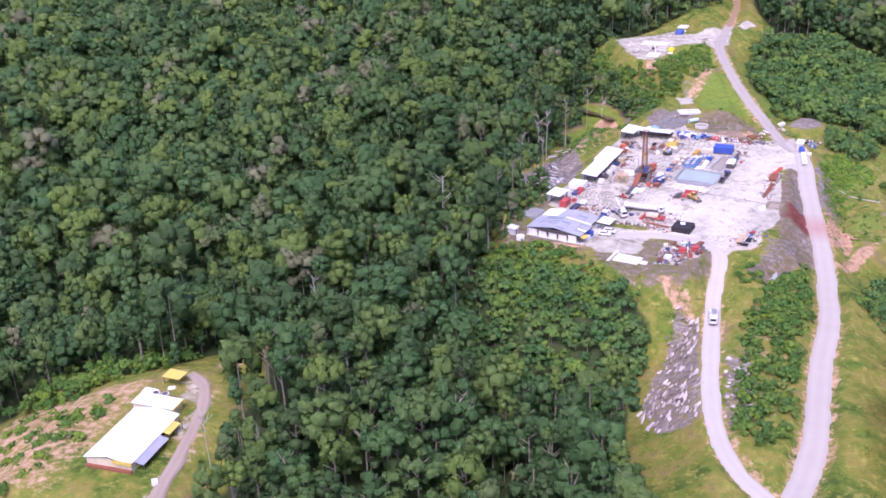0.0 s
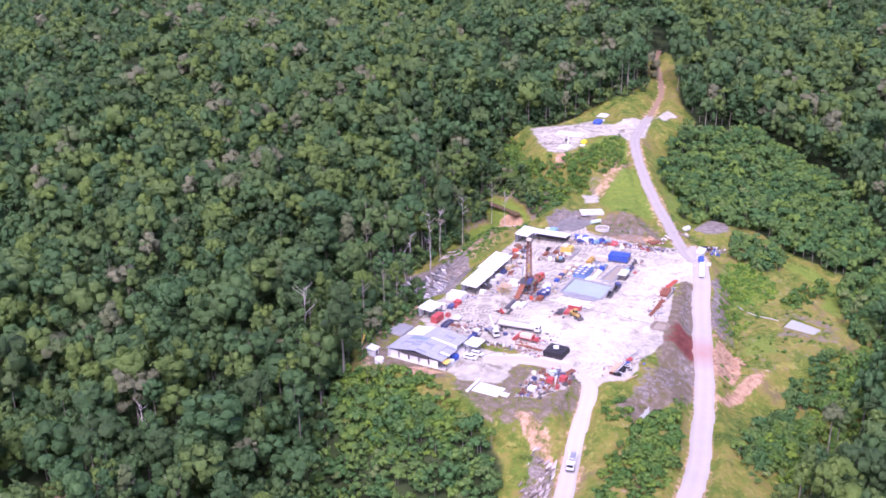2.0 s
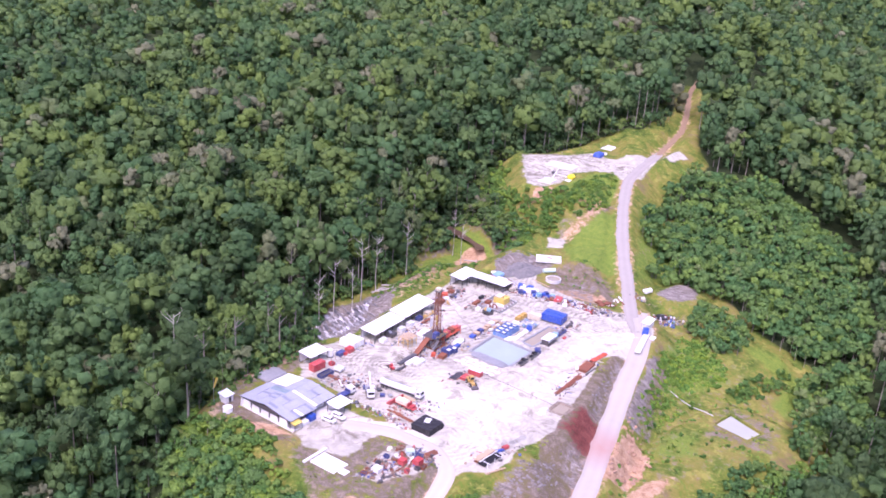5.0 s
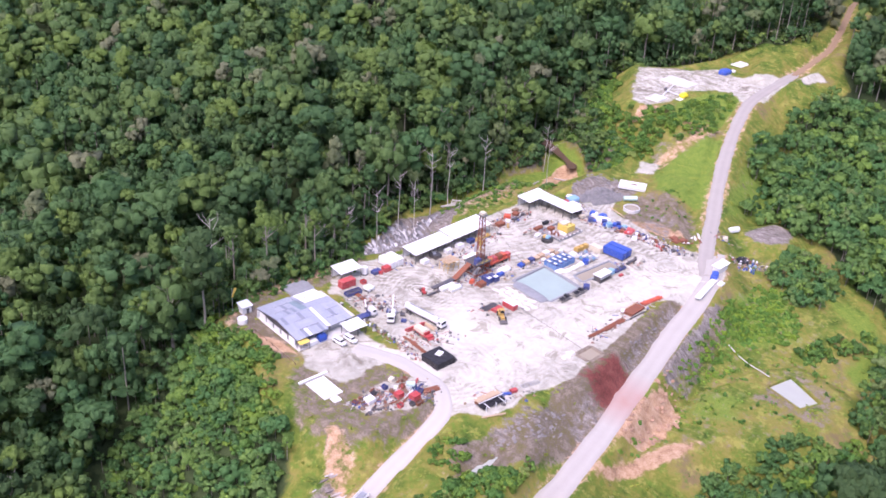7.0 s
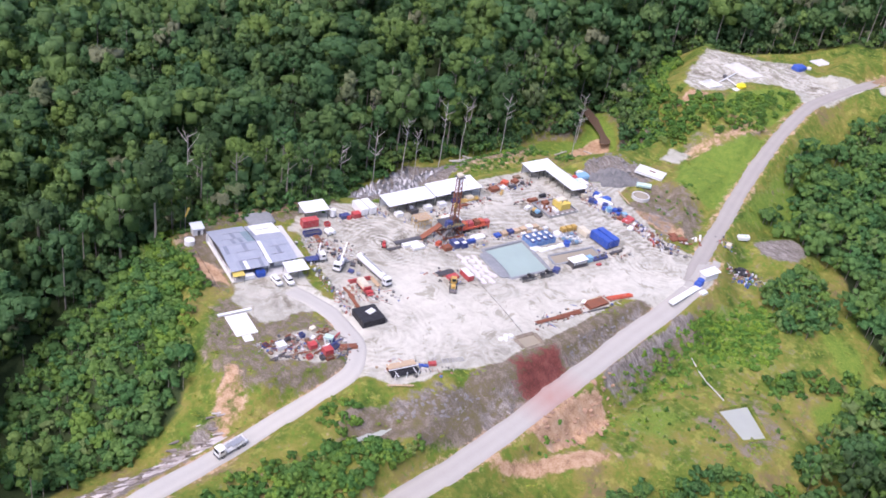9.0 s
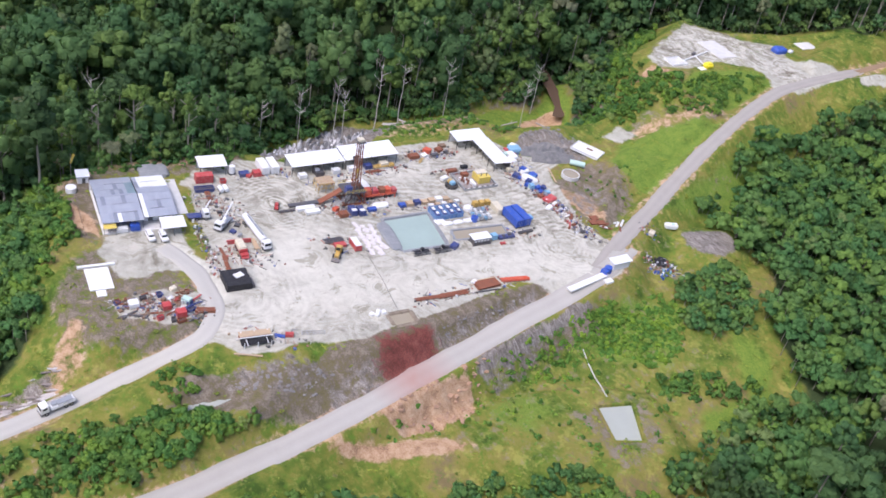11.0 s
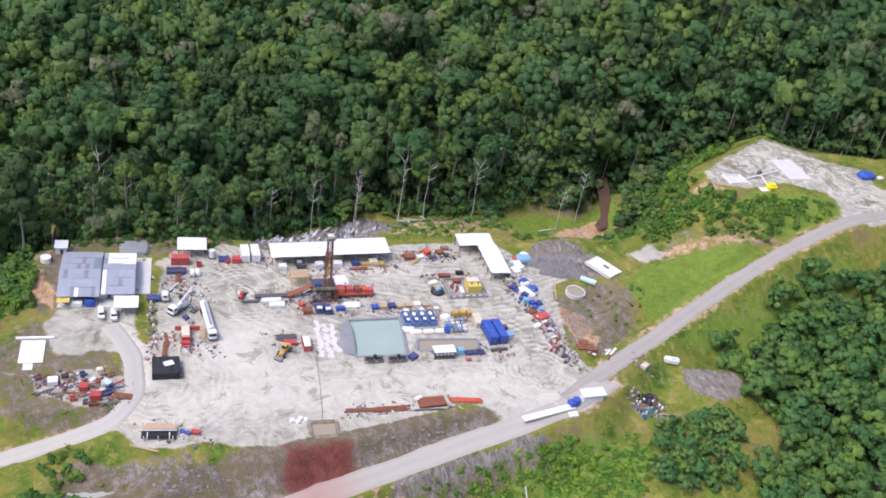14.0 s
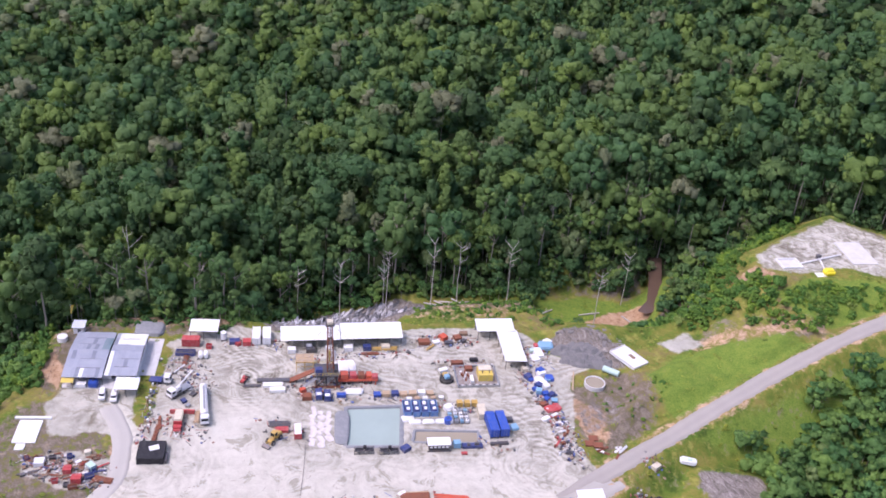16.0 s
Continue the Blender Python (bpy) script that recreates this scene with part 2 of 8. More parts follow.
def road_material(name, light, dark, stained=False):
    m = material(name, 0.92, 0, 0.15)
    a = node(m, "ShaderNodeAttribute")
    a.attribute_name = "across"
    big, fine = noise_of(m, 0.16, 5, 0.65), noise_of(m, 3.0, 4, 0.7)
    tracks = ramp(m, a.outputs["Fac"], [(0.0, (0, 0, 0)), (0.28, (0.8, 0.8, 0.8)), (0.5, (0.35, 0.35, 0.35)), (0.72, (0.8, 0.8, 0.8)), (1.0, (0, 0, 0))])
    col = mix(m, arith(m, "ADD", arith(m, "MULTIPLY", big, 0.55), arith(m, "MULTIPLY", tracks, 0.4), True), dark, light)
    col = mix(m, arith(m, "MULTIPLY", fine, 0.4), col, mix(m, 1.0, col, (0.68, 0.66, 0.64), "MULTIPLY"))
    if stained:
        pos = node(m, "ShaderNodeSeparateXYZ")
        link(m, node(m, "ShaderNodeNewGeometry").outputs["Position"], pos.inputs[0])
        off = arith(m, "ABSOLUTE", arith(m, "SUBTRACT", pos.outputs[1], 377.0), 0)
        near = arith(m, "SUBTRACT", 1.15, arith(m, "MULTIPLY", off, 0.085), True)
        col = mix(m, arith(m, "MULTIPLY", near, arith(m, "ADD", 0.2, arith(m, "MULTIPLY", big, 0.8)), True), col, (0.38, 0.19, 0.155))
    return finish(m, col, arith(m, "ADD", big, fine), 0.5, 0.1)


ROAD_MAIN = road_material("haul_road_gravel", (0.50, 0.478, 0.432), (0.36, 0.34, 0.305), True)
ROAD_SIDE = road_material("access_road_gravel", (0.54, 0.522, 0.472), (0.39, 0.373, 0.335))
ROAD_HILL = road_material("hill_road_gravel", (0.44, 0.412, 0.37), (0.29, 0.27, 0.24))
CAMP_TRACK = road_material("camp_drive_gravel", (0.42, 0.36, 0.30), (0.27, 0.22, 0.17))
TRACK = road_material("dirt_track", (0.36, 0.25, 0.17), (0.24, 0.17, 0.10))

# ---- plan: pads, roads and ponds ----
YARD = [(-20, 318), (-36, 328), (-54, 337), (-57, 352), (-53, 374), (-46, 390), (-38, 410), (-32, 437), (-26, 460), (-20, 476), (-6, 484),
        (6, 494), (20, 492), (30, 480), (40, 470), (50, 466), (60, 463), (61, 450), (60, 434), (52, 430), (50, 409), (48, 388), (46, 368),
        (37, 353), (33, 338), (24, 333), (14, 318), (2, 312)]
GRAVELLED = [(-17, 345), (-21, 357), (-26, 362), (-38, 366), (-44, 373), (-44, 388), (-34, 408), (-28, 438), (-22, 462), (-16, 474), (-4, 476),
             (4, 488), (9, 479), (20, 472), (36, 466), (46, 466), (56, 466), (60, 452), (60, 434), (51, 430), (46, 424), (46, 408), (45, 388),
             (43, 372), (36, 356), (33, 340), (22, 336), (14, 344), (9, 347), (-2, 349), (-6, 338), (-16, 333), (-24, 338), (-28, 340)]
JUNKYARD = [(-1, 324), (5, 322), (16, 333), (15, 344), (6, 346), (0, 337)]
HILL_PAD = [(-39, 614), (-23, 566), (-13, 560), (-5, 572), (-2, 590), (10, 604), (21, 600), (26, 622), (10, 630), (3, 662), (-8, 642), (-18, 625)]
HILL_GRAVEL = [(-38, 613), (-23, 567), (-13, 562), (-6, 574), (-4, 592), (8, 608), (22, 606), (24, 620), (8, 627), (-2, 640), (-16, 624)]
TERRACE = [(0, 492), (-2, 506), (0, 528), (10, 527), (14, 514), (16, 503), (13, 494)]
BACK_LEDGE = [(-30, 438), (-40, 442), (-42, 464), (-36, 486), (-22, 492), (-20, 476), (-26, 460)]
DARK_GRAVEL = [(53, 495), (60, 489), (72, 496), (70, 508), (62, 510)]
CAMP = [(-168, 186), (-118, 186), (-120, 228), (-132, 252), (-150, 250), (-158, 232)]
CAMP_GRAVEL = [(-128, 180), (-116, 180), (-122, 212), (-124, 230), (-134, 246), (-144, 244), (-134, 232), (-128, 215), (-124, 196)]
BENCH = [(62, 346), (84, 386), (108, 404), (110, 424), (94, 432), (82, 424), (72, 392), (60, 360)]
LOWER_POND = [(87.9, 417.2), (92.5, 426.6), (103.3, 418.1), (99.0, 411.7)]
MUD_PIT = [(3.9, 409.4), (7.5, 424.0), (22.7, 418.4), (18.8, 404.7)]
LONG_PIT = [(18.3, 424.7), (23.6, 441.0), (27.6, 439.5), (22.2, 422.8)]
SUMP = [(39.1, 382.4), (40.7, 388.1), (44.7, 386.9), (43.3, 381.3)]
PUDDLE = [(35.6, 321.4), (36.6, 327.0), (39.0, 333.6), (41.0, 333.8), (41.6, 329.6), (38.8, 321.2)]
HAUL_ROAD = [(52, 470, 0), (56.4, 453, 0), (57.4, 434, -1.3), (57.0, 416, -2.8), (57.2, 395, -4.3), (57.4, 380, -5.1), (57.8, 360, -6.2), (57.2, 340, -7.4), (55, 306, -8.3), (50, 278, -9),
             (45, 240, -9.3), (41, 222, -9.5), (37, 206, -9.5), (36, 170, -10), (38, 90, -12), (40, 20, -14), (46, -60, -16), (56, -140, -18)]
ACCESS_ROAD = [(-15, 346.5, 0), (-3, 348.5, 0), (7, 347, 0), (15, 344, 0), (20.5, 337, -0.9), (20.5, 328, -2.8), (19.3, 316, -5.5), (18.8, 298, -8), (18, 262, -9), (20, 236, -9.5), (25, 220, -9.5), (34, 206, -9.5)]
HILL_ROAD = [(55, 452, 0), (50.5, 463, 0), (43.5, 490, 2), (34, 527, 6), (27.3, 561, 10), (23.2, 592, 12.7), (24, 612, 13.6), (27, 636, 14), (31, 659, 14.2)]
TOP_TRACK = [(29, 648, 14.1), (33, 680, 16), (35, 700, 18), (32, 741, 23), (29, 772, 25), (32, 812, 28)]
CAMP_ROAD = [(-116, 120, -15), (-118, 170, -14), (-122, 196, -14), (-124.5, 215, -14), (-128, 232, -14), (-133, 243, -14), (-140, 249, -14)]
CREEK = [(-60, 572, -14), (-44, 546, -17.0), (-33, 528, -17.6), (-38, 513, -17.8), (-50, 500, -18.6), (-63, 470, -20), (-73, 430, -22), (-79, 395, -22), (-88, 360, -23), (-80, 318, -26), (-60, 276, -29), (-40, 232, -32), (-30, 170, -38)]


def value_noise(x, y, size, seed=0):
    x, y = np.asarray(x, float) / size + seed * 17.3, np.asarray(y, float) / size + seed * 9.7
    i, j = np.floor(x).astype(np.int64), np.floor(y).astype(np.int64)
    fx, fy = x - i, y - j
    fx, fy = fx * fx * (3 - 2 * fx), fy * fy * (3 - 2 * fy)

    def h(a, b):
        n = (a * 374761393 + b * 668265263 + seed * 1013) & 0x7FFFFFFF
        n = ((n ^ (n >> 13)) * 1274126177) & 0x7FFFFFFF
        return ((n ^ (n >> 16)) & 0xFFFF) / 65535.0
    return (h(i, j) * (1 - fx) + h(i + 1, j) * fx) * (1 - fy) + (h(i, j + 1) * (1 - fx) + h(i + 1, j + 1) * fx) * fy


def poly_distance(poly, x, y):
    """Signed distance to a closed outline, negative inside."""
    best, inside = np.full(np.shape(x), 1e9), np.zeros(np.shape(x), bool)
    for (ax, ay), (bx, by) in zip(poly, poly[1:] + poly[:1]):
        dx, dy = bx - ax, by - ay
        f = np.clip(((x - ax) * dx + (y - ay) * dy) / (dx * dx + dy * dy), 0, 1)
        best = np.minimum(best, np.hypot(x - ax - f * dx, y - ay - f * dy))
        if ay != by:
            inside ^= ((ay > y) != (by > y)) & (x < (bx - ax) * (y - ay) / (by - ay) + ax)
    return np.where(inside, -best, best)


# open creek flat with its brown mud and water, kept clear of growth
CREEK_FLAT = [(-54, 500), (-44, 497), (-34, 501), (-24, 514), (-23, 528), (-30, 538), (-36, 545), (-48, 553), (-54, 560), (-60, 556), (-50, 543), (-46, 532), (-54, 520)]
CREEK_MUD = [(-39, 513), (-41, 526), (-40, 536), (-34, 538), (-26, 528), (-27, 515), (-33, 508)]
CREEK_WATER = [(-66, 554), (-63, 559), (-50, 551), (-36, 543), (-30, 533), (-33, 530), (-38, 537), (-51, 546)]
SMOOTHED = {}


def smooth_line(points, step=2.0):
    """Points along a smooth curve through the given ones."""
    key = (tuple(points), step)
    if key not in SMOOTHED:
        SMOOTHED[key] = spline(points, step)
    return SMOOTHED[key]


def spline(points, step):
    pts, out = [Vector(p) for p in points], []
    for k in range(len(pts) - 1):
        a, b, c, d = pts[max(k - 1, 0)], pts[k], pts[k + 1], pts[min(k + 2, len(pts) - 1)]
        n = max(2, int((c - b).length / step))
        for s in range(n):
            t = s / n
            out.append(0.5 * (2 * b + (c - a) * t + (2 * a - 5 * b + 4 * c - d) * t * t + (3 * b - a - 3 * c + d) * t ** 3))
    return out + [pts[-1]]


def line_distance(line, x, y):
    """Distance to an open line in plan, and the line's height at the nearest place."""
    best, high = np.full(np.shape(x), 1e9), np.zeros(np.shape(x))
    for a, b in zip(line, line[1:]):
        dx, dy = b[0] - a[0], b[1] - a[1]
        f = np.clip(((x - a[0]) * dx + (y - a[1]) * dy) / (dx * dx + dy * dy + 1e-9), 0, 1)
        d = np.hypot(x - a[0] - f * dx, y - a[1] - f * dy)
        near = d < best
        best, high = np.where(near, d, best), np.where(near, a[2] + f * (b[2] - a[2]), high)
    return best, high


RIDGE = [(34, 120, -14), (36, 210, -10), (42, 300, -8), (22, 350, -2), (12, 410, 0), (10, 480, 0.5), (9, 520, 2.5), (2, 546, 9), (-6, 590, 13), (22, 660, 15), (30, 760, 24), (20, 900, 34), (-40, 1150, 40), (-80, 1500, 50)]
ROADS = [(HAUL_ROAD, 3.9, 1.1, 1.0), (ACCESS_ROAD, 3.0, 1.2, 0.9), (HILL_ROAD, 3.2, 0.7, 0.7), (TOP_TRACK, 2.0, 0.8, 0.8), (CAMP_ROAD, 2.6, 0.8, 0.8)]


def natural(x, y):
    west = -17 + 34 * np.tanh((y - 440) / 330.0) + 0.05 * np.clip(x + 120, -420, 40)
    east = -15 + 24 * np.tanh((y - 400) / 340.0) - 0.06 * np.clip(x - 100, -20, 400)
    t = np.clip((x + 20) / 90.0, 0, 1)
    side = west * (1 - t) + east * t
    d, high = line_distance(smooth_line(RIDGE, 12), x, y)
    flank = high + 2 - 0.5 * np.clip(d - 18, 0, None)
    k = 5.0
    z = k * np.logaddexp(side / k, flank / k)
    knoll = np.exp(-(((x + 140) / 60) ** 2 + ((y - 225) / 60) ** 2))
    z = z * (1 - knoll) + knoll * -13.5
    cd, cz = line_distance(smooth_line(CREEK, 8), x, y)
    w = np.exp(-(cd / 17.0) ** 2)
    z = z * (1 - w) + np.minimum(z, cz) * w
    z = z + (value_noise(x, y, 90, 1) - 0.5) * 9 * np.clip(d / 80, 0, 1) + (value_noise(x, y, 28, 2) - 0.5) * 3 + (value_noise(x, y, 7, 3) - 0.5) * 0.9
    far = np.hypot(x, y - 450)
    return z + 30 * np.clip((far - 900) / 900, 0, 1) * value_noise(x, y, 420, 4)


def terrain(x, y):
    z = natural(x, y)
    for poly, h, fill, cut in ((CAMP, -14, 0.7, 0.7), (BENCH, -10.8, 0.45, 0.6), (TERRACE, 2.8, 0.8, 0.7), (PUDDLE, -4.6, 0.5, 0.5), (BACK_LEDGE, -3.0, 0.7, 0.6), (DARK_GRAVEL, -1.2, 0.5, 0.5), (CREEK_FLAT, -17.4, 0.4, 1.1), (HILL_PAD, 13, 0.85, 0.8), (YARD, 0, 0.75, 0.9)):
        d = poly_distance(poly, x, y) + (value_noise(x, y, 9, 5) - 0.5) * 2.4
        d = np.clip(d, 0, None)
        z = np.clip(z, h - fill * d, h + cut * d)
    for line, half, cut, fill in ROADS:
        d, h = line_distance(smooth_line(line, 3), x, y)
        off = np.clip(d - half - 0.6, 0, None)
        z = np.clip(z, h - fill * off, h + cut * off)
        z = np.where(d < half - 0.3, h - 0.35, z)
    # rain gullies in the bare banks above and below the haul road
    for poly, depth in (([(61.5, 362), (68, 362), (78, 384), (74, 396), (62, 396)], 1.6), ([(46, 356), (55, 356), (55, 426), (50, 426)], 0.9)):
        w = np.clip(-poly_distance(poly, x, y) / 2.5, 0, 1)
        z = z - depth * w * np.abs(value_noise(x * 0.25, y, 2.6, 41) - 0.5) * 2
    for poly, depth in ((LOWER_POND, 2.2), (MUD_PIT, 2.2), (LONG_PIT, 1.6), (SUMP, 1.6)):
        d = poly_distance(poly, x, y)
        z = z - depth * np.clip(0.35 - d / 1.2, 0, 1)
    return z


def height(x, y):
    return float(terrain(np.array([float(x)]), np.array([float(y)]))[0])


def steps(lo, hi, fine_lo, fine_hi, fine, grow=1.16):
    mid = list(np.arange(fine_lo, fine_hi + fine / 2, fine))
    up, s = [mid[-1]], fine
    while up[-1] < hi:
        s *= grow
        up.append(up[-1] + min(s, 40))
    down, s = [mid[0]], fine
    while down[-1] > lo:
        s *= grow
        down.append(down[-1] - min(s, 40))
    return np.array(down[:0:-1] + mid + up[1:])


def mesh_of(name, verts, faces, mats=(), mat_index=None, smooth=False):
    """Mesh from arrays: verts n x 3, faces m x 3 or m x 4."""
    verts, faces = np.asarray(verts, np.float32), np.asarray(faces, np.int32)
    me = bpy.data.meshes.new(name)
    me.vertices.add(len(verts))
    me.vertices.foreach_set("co", verts.ravel())
    k = faces.shape[1]
    me.loops.add(faces.size)
    me.loops.foreach_set("vertex_index", faces.ravel())
    me.polygons.add(len(faces))
    me.polygons.foreach_set("loop_start", np.arange(0, faces.size, k, dtype=np.int32))
    me.polygons.foreach_set("loop_total", np.full(len(faces), k, np.int32))
    if mat_index is not None:
        me.polygons.foreach_set("material_index", np.asarray(mat_index, np.int32))
    me.polygons.foreach_set("use_smooth", np.full(len(faces), smooth, bool))
    me.update(calc_edges=True)
    me.validate()
    for m in mats:
        me.materials.append(m)
    return me


def float_attribute(me, name, values):
    a = me.attributes.new(name, "FLOAT", "POINT")
    a.data.foreach_set("value", np.asarray(values, np.float32))


def colour_attribute(me, name, rgb):
    a = me.attributes.new(name, "FLOAT_COLOR", "POINT")
    a.data.foreach_set("color", np.c_[rgb, np.ones(len(rgb))].astype(np.float32).ravel())


# outlines of land cover
CLEARING = [(44, -140), (34, -60), (29, 20), (27, 70), (4, 120), (6, 200), (-2, 250), (2, 300), (-10, 312), (-24, 316), (-38, 328), (-56, 335), (-58, 352), (-51, 374), (-46, 392), (-57, 406), (-70, 424), (-68, 446),
            (-61, 470), (-57, 490), (-56, 512), (-55, 548), (-30, 560), (-44, 612), (-20, 634), (-6, 668), (20, 674), (30, 720), (28, 780), (36, 780), (40, 720), (42, 668),
            (50, 650), (40, 600), (55, 560), (62, 535), (58, 512), (76, 510), (86, 500), (94, 486), (118, 472), (122, 452), (120, 430), (124, 408), (116, 384), (104, 356),
            (92, 336), (82, 312), (72, 286), (66, 250), (64, 200), (64, 120), (49, 70), (51, 20), (58, -60), (68, -140)]
CAMP_CLEARING = [(-215, 120), (-108, 120), (-112, 190), (-117, 215), (-121, 238), (-130, 284), (-138, 276), (-150, 262), (-160, 256), (-198, 250)]


FAR_FIELD = [(210, 1330), (250, 1290), (330, 1300), (360, 1400), (300, 1450), (225, 1420)]


def soft(d, width):
    return np.clip(0.5 - d / width, 0, 1)


def zones(x, y, z):
    """Weights of gravel, earth, rock / red soil, forest floor, lush grass."""
    n = (value_noise(x, y, 6, 7) - 0.5) * 3 + (value_noise(x, y, 15, 8) - 0.5) * 4
    area = lambda poly, w=3.0: soft(poly_distance(poly, x, y) + n * 0.5, w)
    gravel = np.maximum.reduce([area(GRAVELLED), area([(-20, 330), (-27, 335), (-21, 356), (-3, 351), (-5, 346), (-11, 343), (-5, 337), (-7, 330)], 4), 0.8 * area(JUNKYARD), 0.55 * area(CAMP_GRAVEL),
                                0.8 * area([(3, 510), (1, 525), (9, 526), (11, 515)])])
    gravel = np.maximum.reduce([gravel, 0.64 * area(HILL_GRAVEL), 0.9 * area([(2, 606), (20, 597), (28, 603), (31, 642), (23, 640), (14, 630), (4, 630)], 4), 0.8 * area([(31, 640), (40, 652), (46, 648), (38, 634)])])
    gravel = gravel * (1 - 0.75 * area([(-37, 367), (-38, 364), (-24, 357), (-8, 352), (-4, 353), (-6, 356), (-22, 362)], 2.0))
    near = np.full(x.shape, 1e9)
    for line, half, _, _ in ROADS:
        near = np.minimum(near, line_distance(smooth_line(line, 4), x, y)[0] - half)
    earth = np.maximum.reduce([0.5 * soft(near - 1.2 + n * 0.6, 3.0),
                               area([(62, 345), (65, 354), (73, 371), (83, 386), (80, 376), (70, 356)]) * 0.9, area([(61, 362), (61, 376), (63, 391), (70, 388), (71, 376), (67, 366)]) * 0.95,
                               area([(-2, 313), (6, 304), (14, 294), (15, 302), (12, 311), (2, 316)]) * 0.6, 0.55 * area([(8, 306), (2, 286), (-2, 258), (4, 244), (16, 244), (15, 300)], 5), 0.3 * area([(26, 232), (40, 240), (50, 290), (44, 330), (30, 320)], 8), area([(14, 470), (36, 470), (40, 474), (26, 482)]) * 0.6,
                               area([(8, 512), (18, 540), (22, 566), (16, 564), (4, 516)]) * 0.5, area([(-16, 552), (-6, 556), (-8, 566), (-16, 562)]) * 0.8,
                               area(CREEK_MUD) * 0.95, 0.08 * area([(62, 350), (112, 404), (114, 440), (92, 474), (78, 502), (62, 486), (62, 430)], 8), 0.42 * area([(-36, 440), (-52, 452), (-50, 492), (-34, 500), (-28, 470)], 6), 0.5 * area([(-58, 336), (-50, 332), (-54, 352), (-46, 372), (-42, 390), (-50, 392), (-60, 352)], 5), area([(-36, 330), (-56, 338), (-60, 350), (-50, 334), (-30, 336), (-24, 334)]) * 0.7,
                               0.25 * area([(-26, 322), (-10, 308), (4, 304), (14, 316), (26, 334), (12, 348), (-6, 346), (-20, 336)], 6), area([(-200, 180), (-160, 188), (-152, 214), (-150, 244), (-158, 246), (-196, 240)]) * 0.52, area([(-152, 186), (-146, 186), (-146, 220), (-152, 240)]) * 0.85,
                               area([(-145, 250), (-138, 250), (-126, 288), (-136, 276)]) * 0.95, area([(-60, 260), (-44, 266), (-42, 272), (-56, 268)]) * 0.7])
    rock = np.maximum.reduce([area([(61, 392), (65, 396), (66, 440), (61, 440)], 2) * 0.75, 0.62 * area([(-39, 614), (-26, 572), (-14, 568), (-8, 590), (-8, 624), (-18, 626)], 8), area([(53, 495), (60, 489), (72, 496), (70, 508), (62, 510)]) * 0.85, area([(31, 640), (40, 652), (46, 648), (38, 634)]) * 0.8, area([(8, 306), (4, 292), (-2, 258), (4, 244), (16, 244), (15, 300)]) * 0.6, 0.25 * area([(36, 330), (50, 340), (58, 352), (56, 364), (46, 358)], 6), area([(22, 240), (30, 244), (31, 276), (22, 278)]) * 0.6,
                              area([(-37, 398), (-48, 394), (-60, 404), (-71, 424), (-70, 452), (-58, 462), (-42, 452), (-35, 430)]) * 0.95, area([(47, 352), (57, 352), (58, 426), (50, 430)], 5) * 0.5,
                              area([(32, 336), (38, 330), (50, 346), (47, 364), (38, 352)]) * 0.45, area([(62, 392), (70, 396), (70, 408), (62, 430), (60, 400)]) * 0.5,
                              area([(-8, 478), (6, 490), (12, 497), (0, 500), (-12, 488)]) * 0.9, area([(20, 474), (34, 470), (32, 482), (20, 490)]) * 0.5])
    red = area([(44, 374), (47, 389), (57, 389), (57.5, 371), (51, 370)], 9)
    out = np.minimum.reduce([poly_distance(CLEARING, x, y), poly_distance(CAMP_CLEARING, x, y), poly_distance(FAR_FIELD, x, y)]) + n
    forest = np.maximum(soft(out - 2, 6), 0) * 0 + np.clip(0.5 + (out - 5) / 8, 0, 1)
    lush = np.maximum.reduce([area(FAR_FIELD, 8) * 0.9, area(CREEK_FLAT, 6) * 0.9 * (1 - area(CREEK_MUD)), area([(0, 558), (20, 560), (20, 598), (8, 602), (-4, 574)], 6) * 0.8, area([(18, 498), (38, 498), (31, 530), (25, 556), (18, 548), (10, 515)], 8) * 0.95, area([(-40, 452), (-30, 470), (-20, 490), (-40, 500), (-50, 476)], 8) * 0.2,
                              area([(46, 498), (58, 520), (50, 560), (36, 592), (33, 570), (40, 530)], 8) * 0.85, area([(64, 420), (76, 432), (90, 448), (76, 472), (66, 452)], 8) * 0.9, area([(86, 476), (106, 478), (118, 462), (112, 436), (104, 442), (108, 460)], 8) * 0.7, area([(70, 386), (88, 392), (84, 410), (70, 404)], 8) * 0.6, area([(-24, 500), (-8, 520), (-10, 550), (-40, 560), (-50, 520)], 8) * 0.35])
    churned = np.maximum.reduce([0.62 * area([(-34, 378), (-20, 366), (-4, 384), (2, 398), (0, 420), (16, 446), (6, 462), (-14, 468), (-26, 440), (-30, 410)], 10), 0.5 * area([(4, 392), (30, 396), (34, 446), (8, 452)], 8), 0.9 * area(HILL_GRAVEL, 8), 0.7 * area([(26, 448), (46, 452), (52, 464), (20, 470), (6, 468), (14, 452)], 6), 0.45 * area(GRAVELLED, 6)])
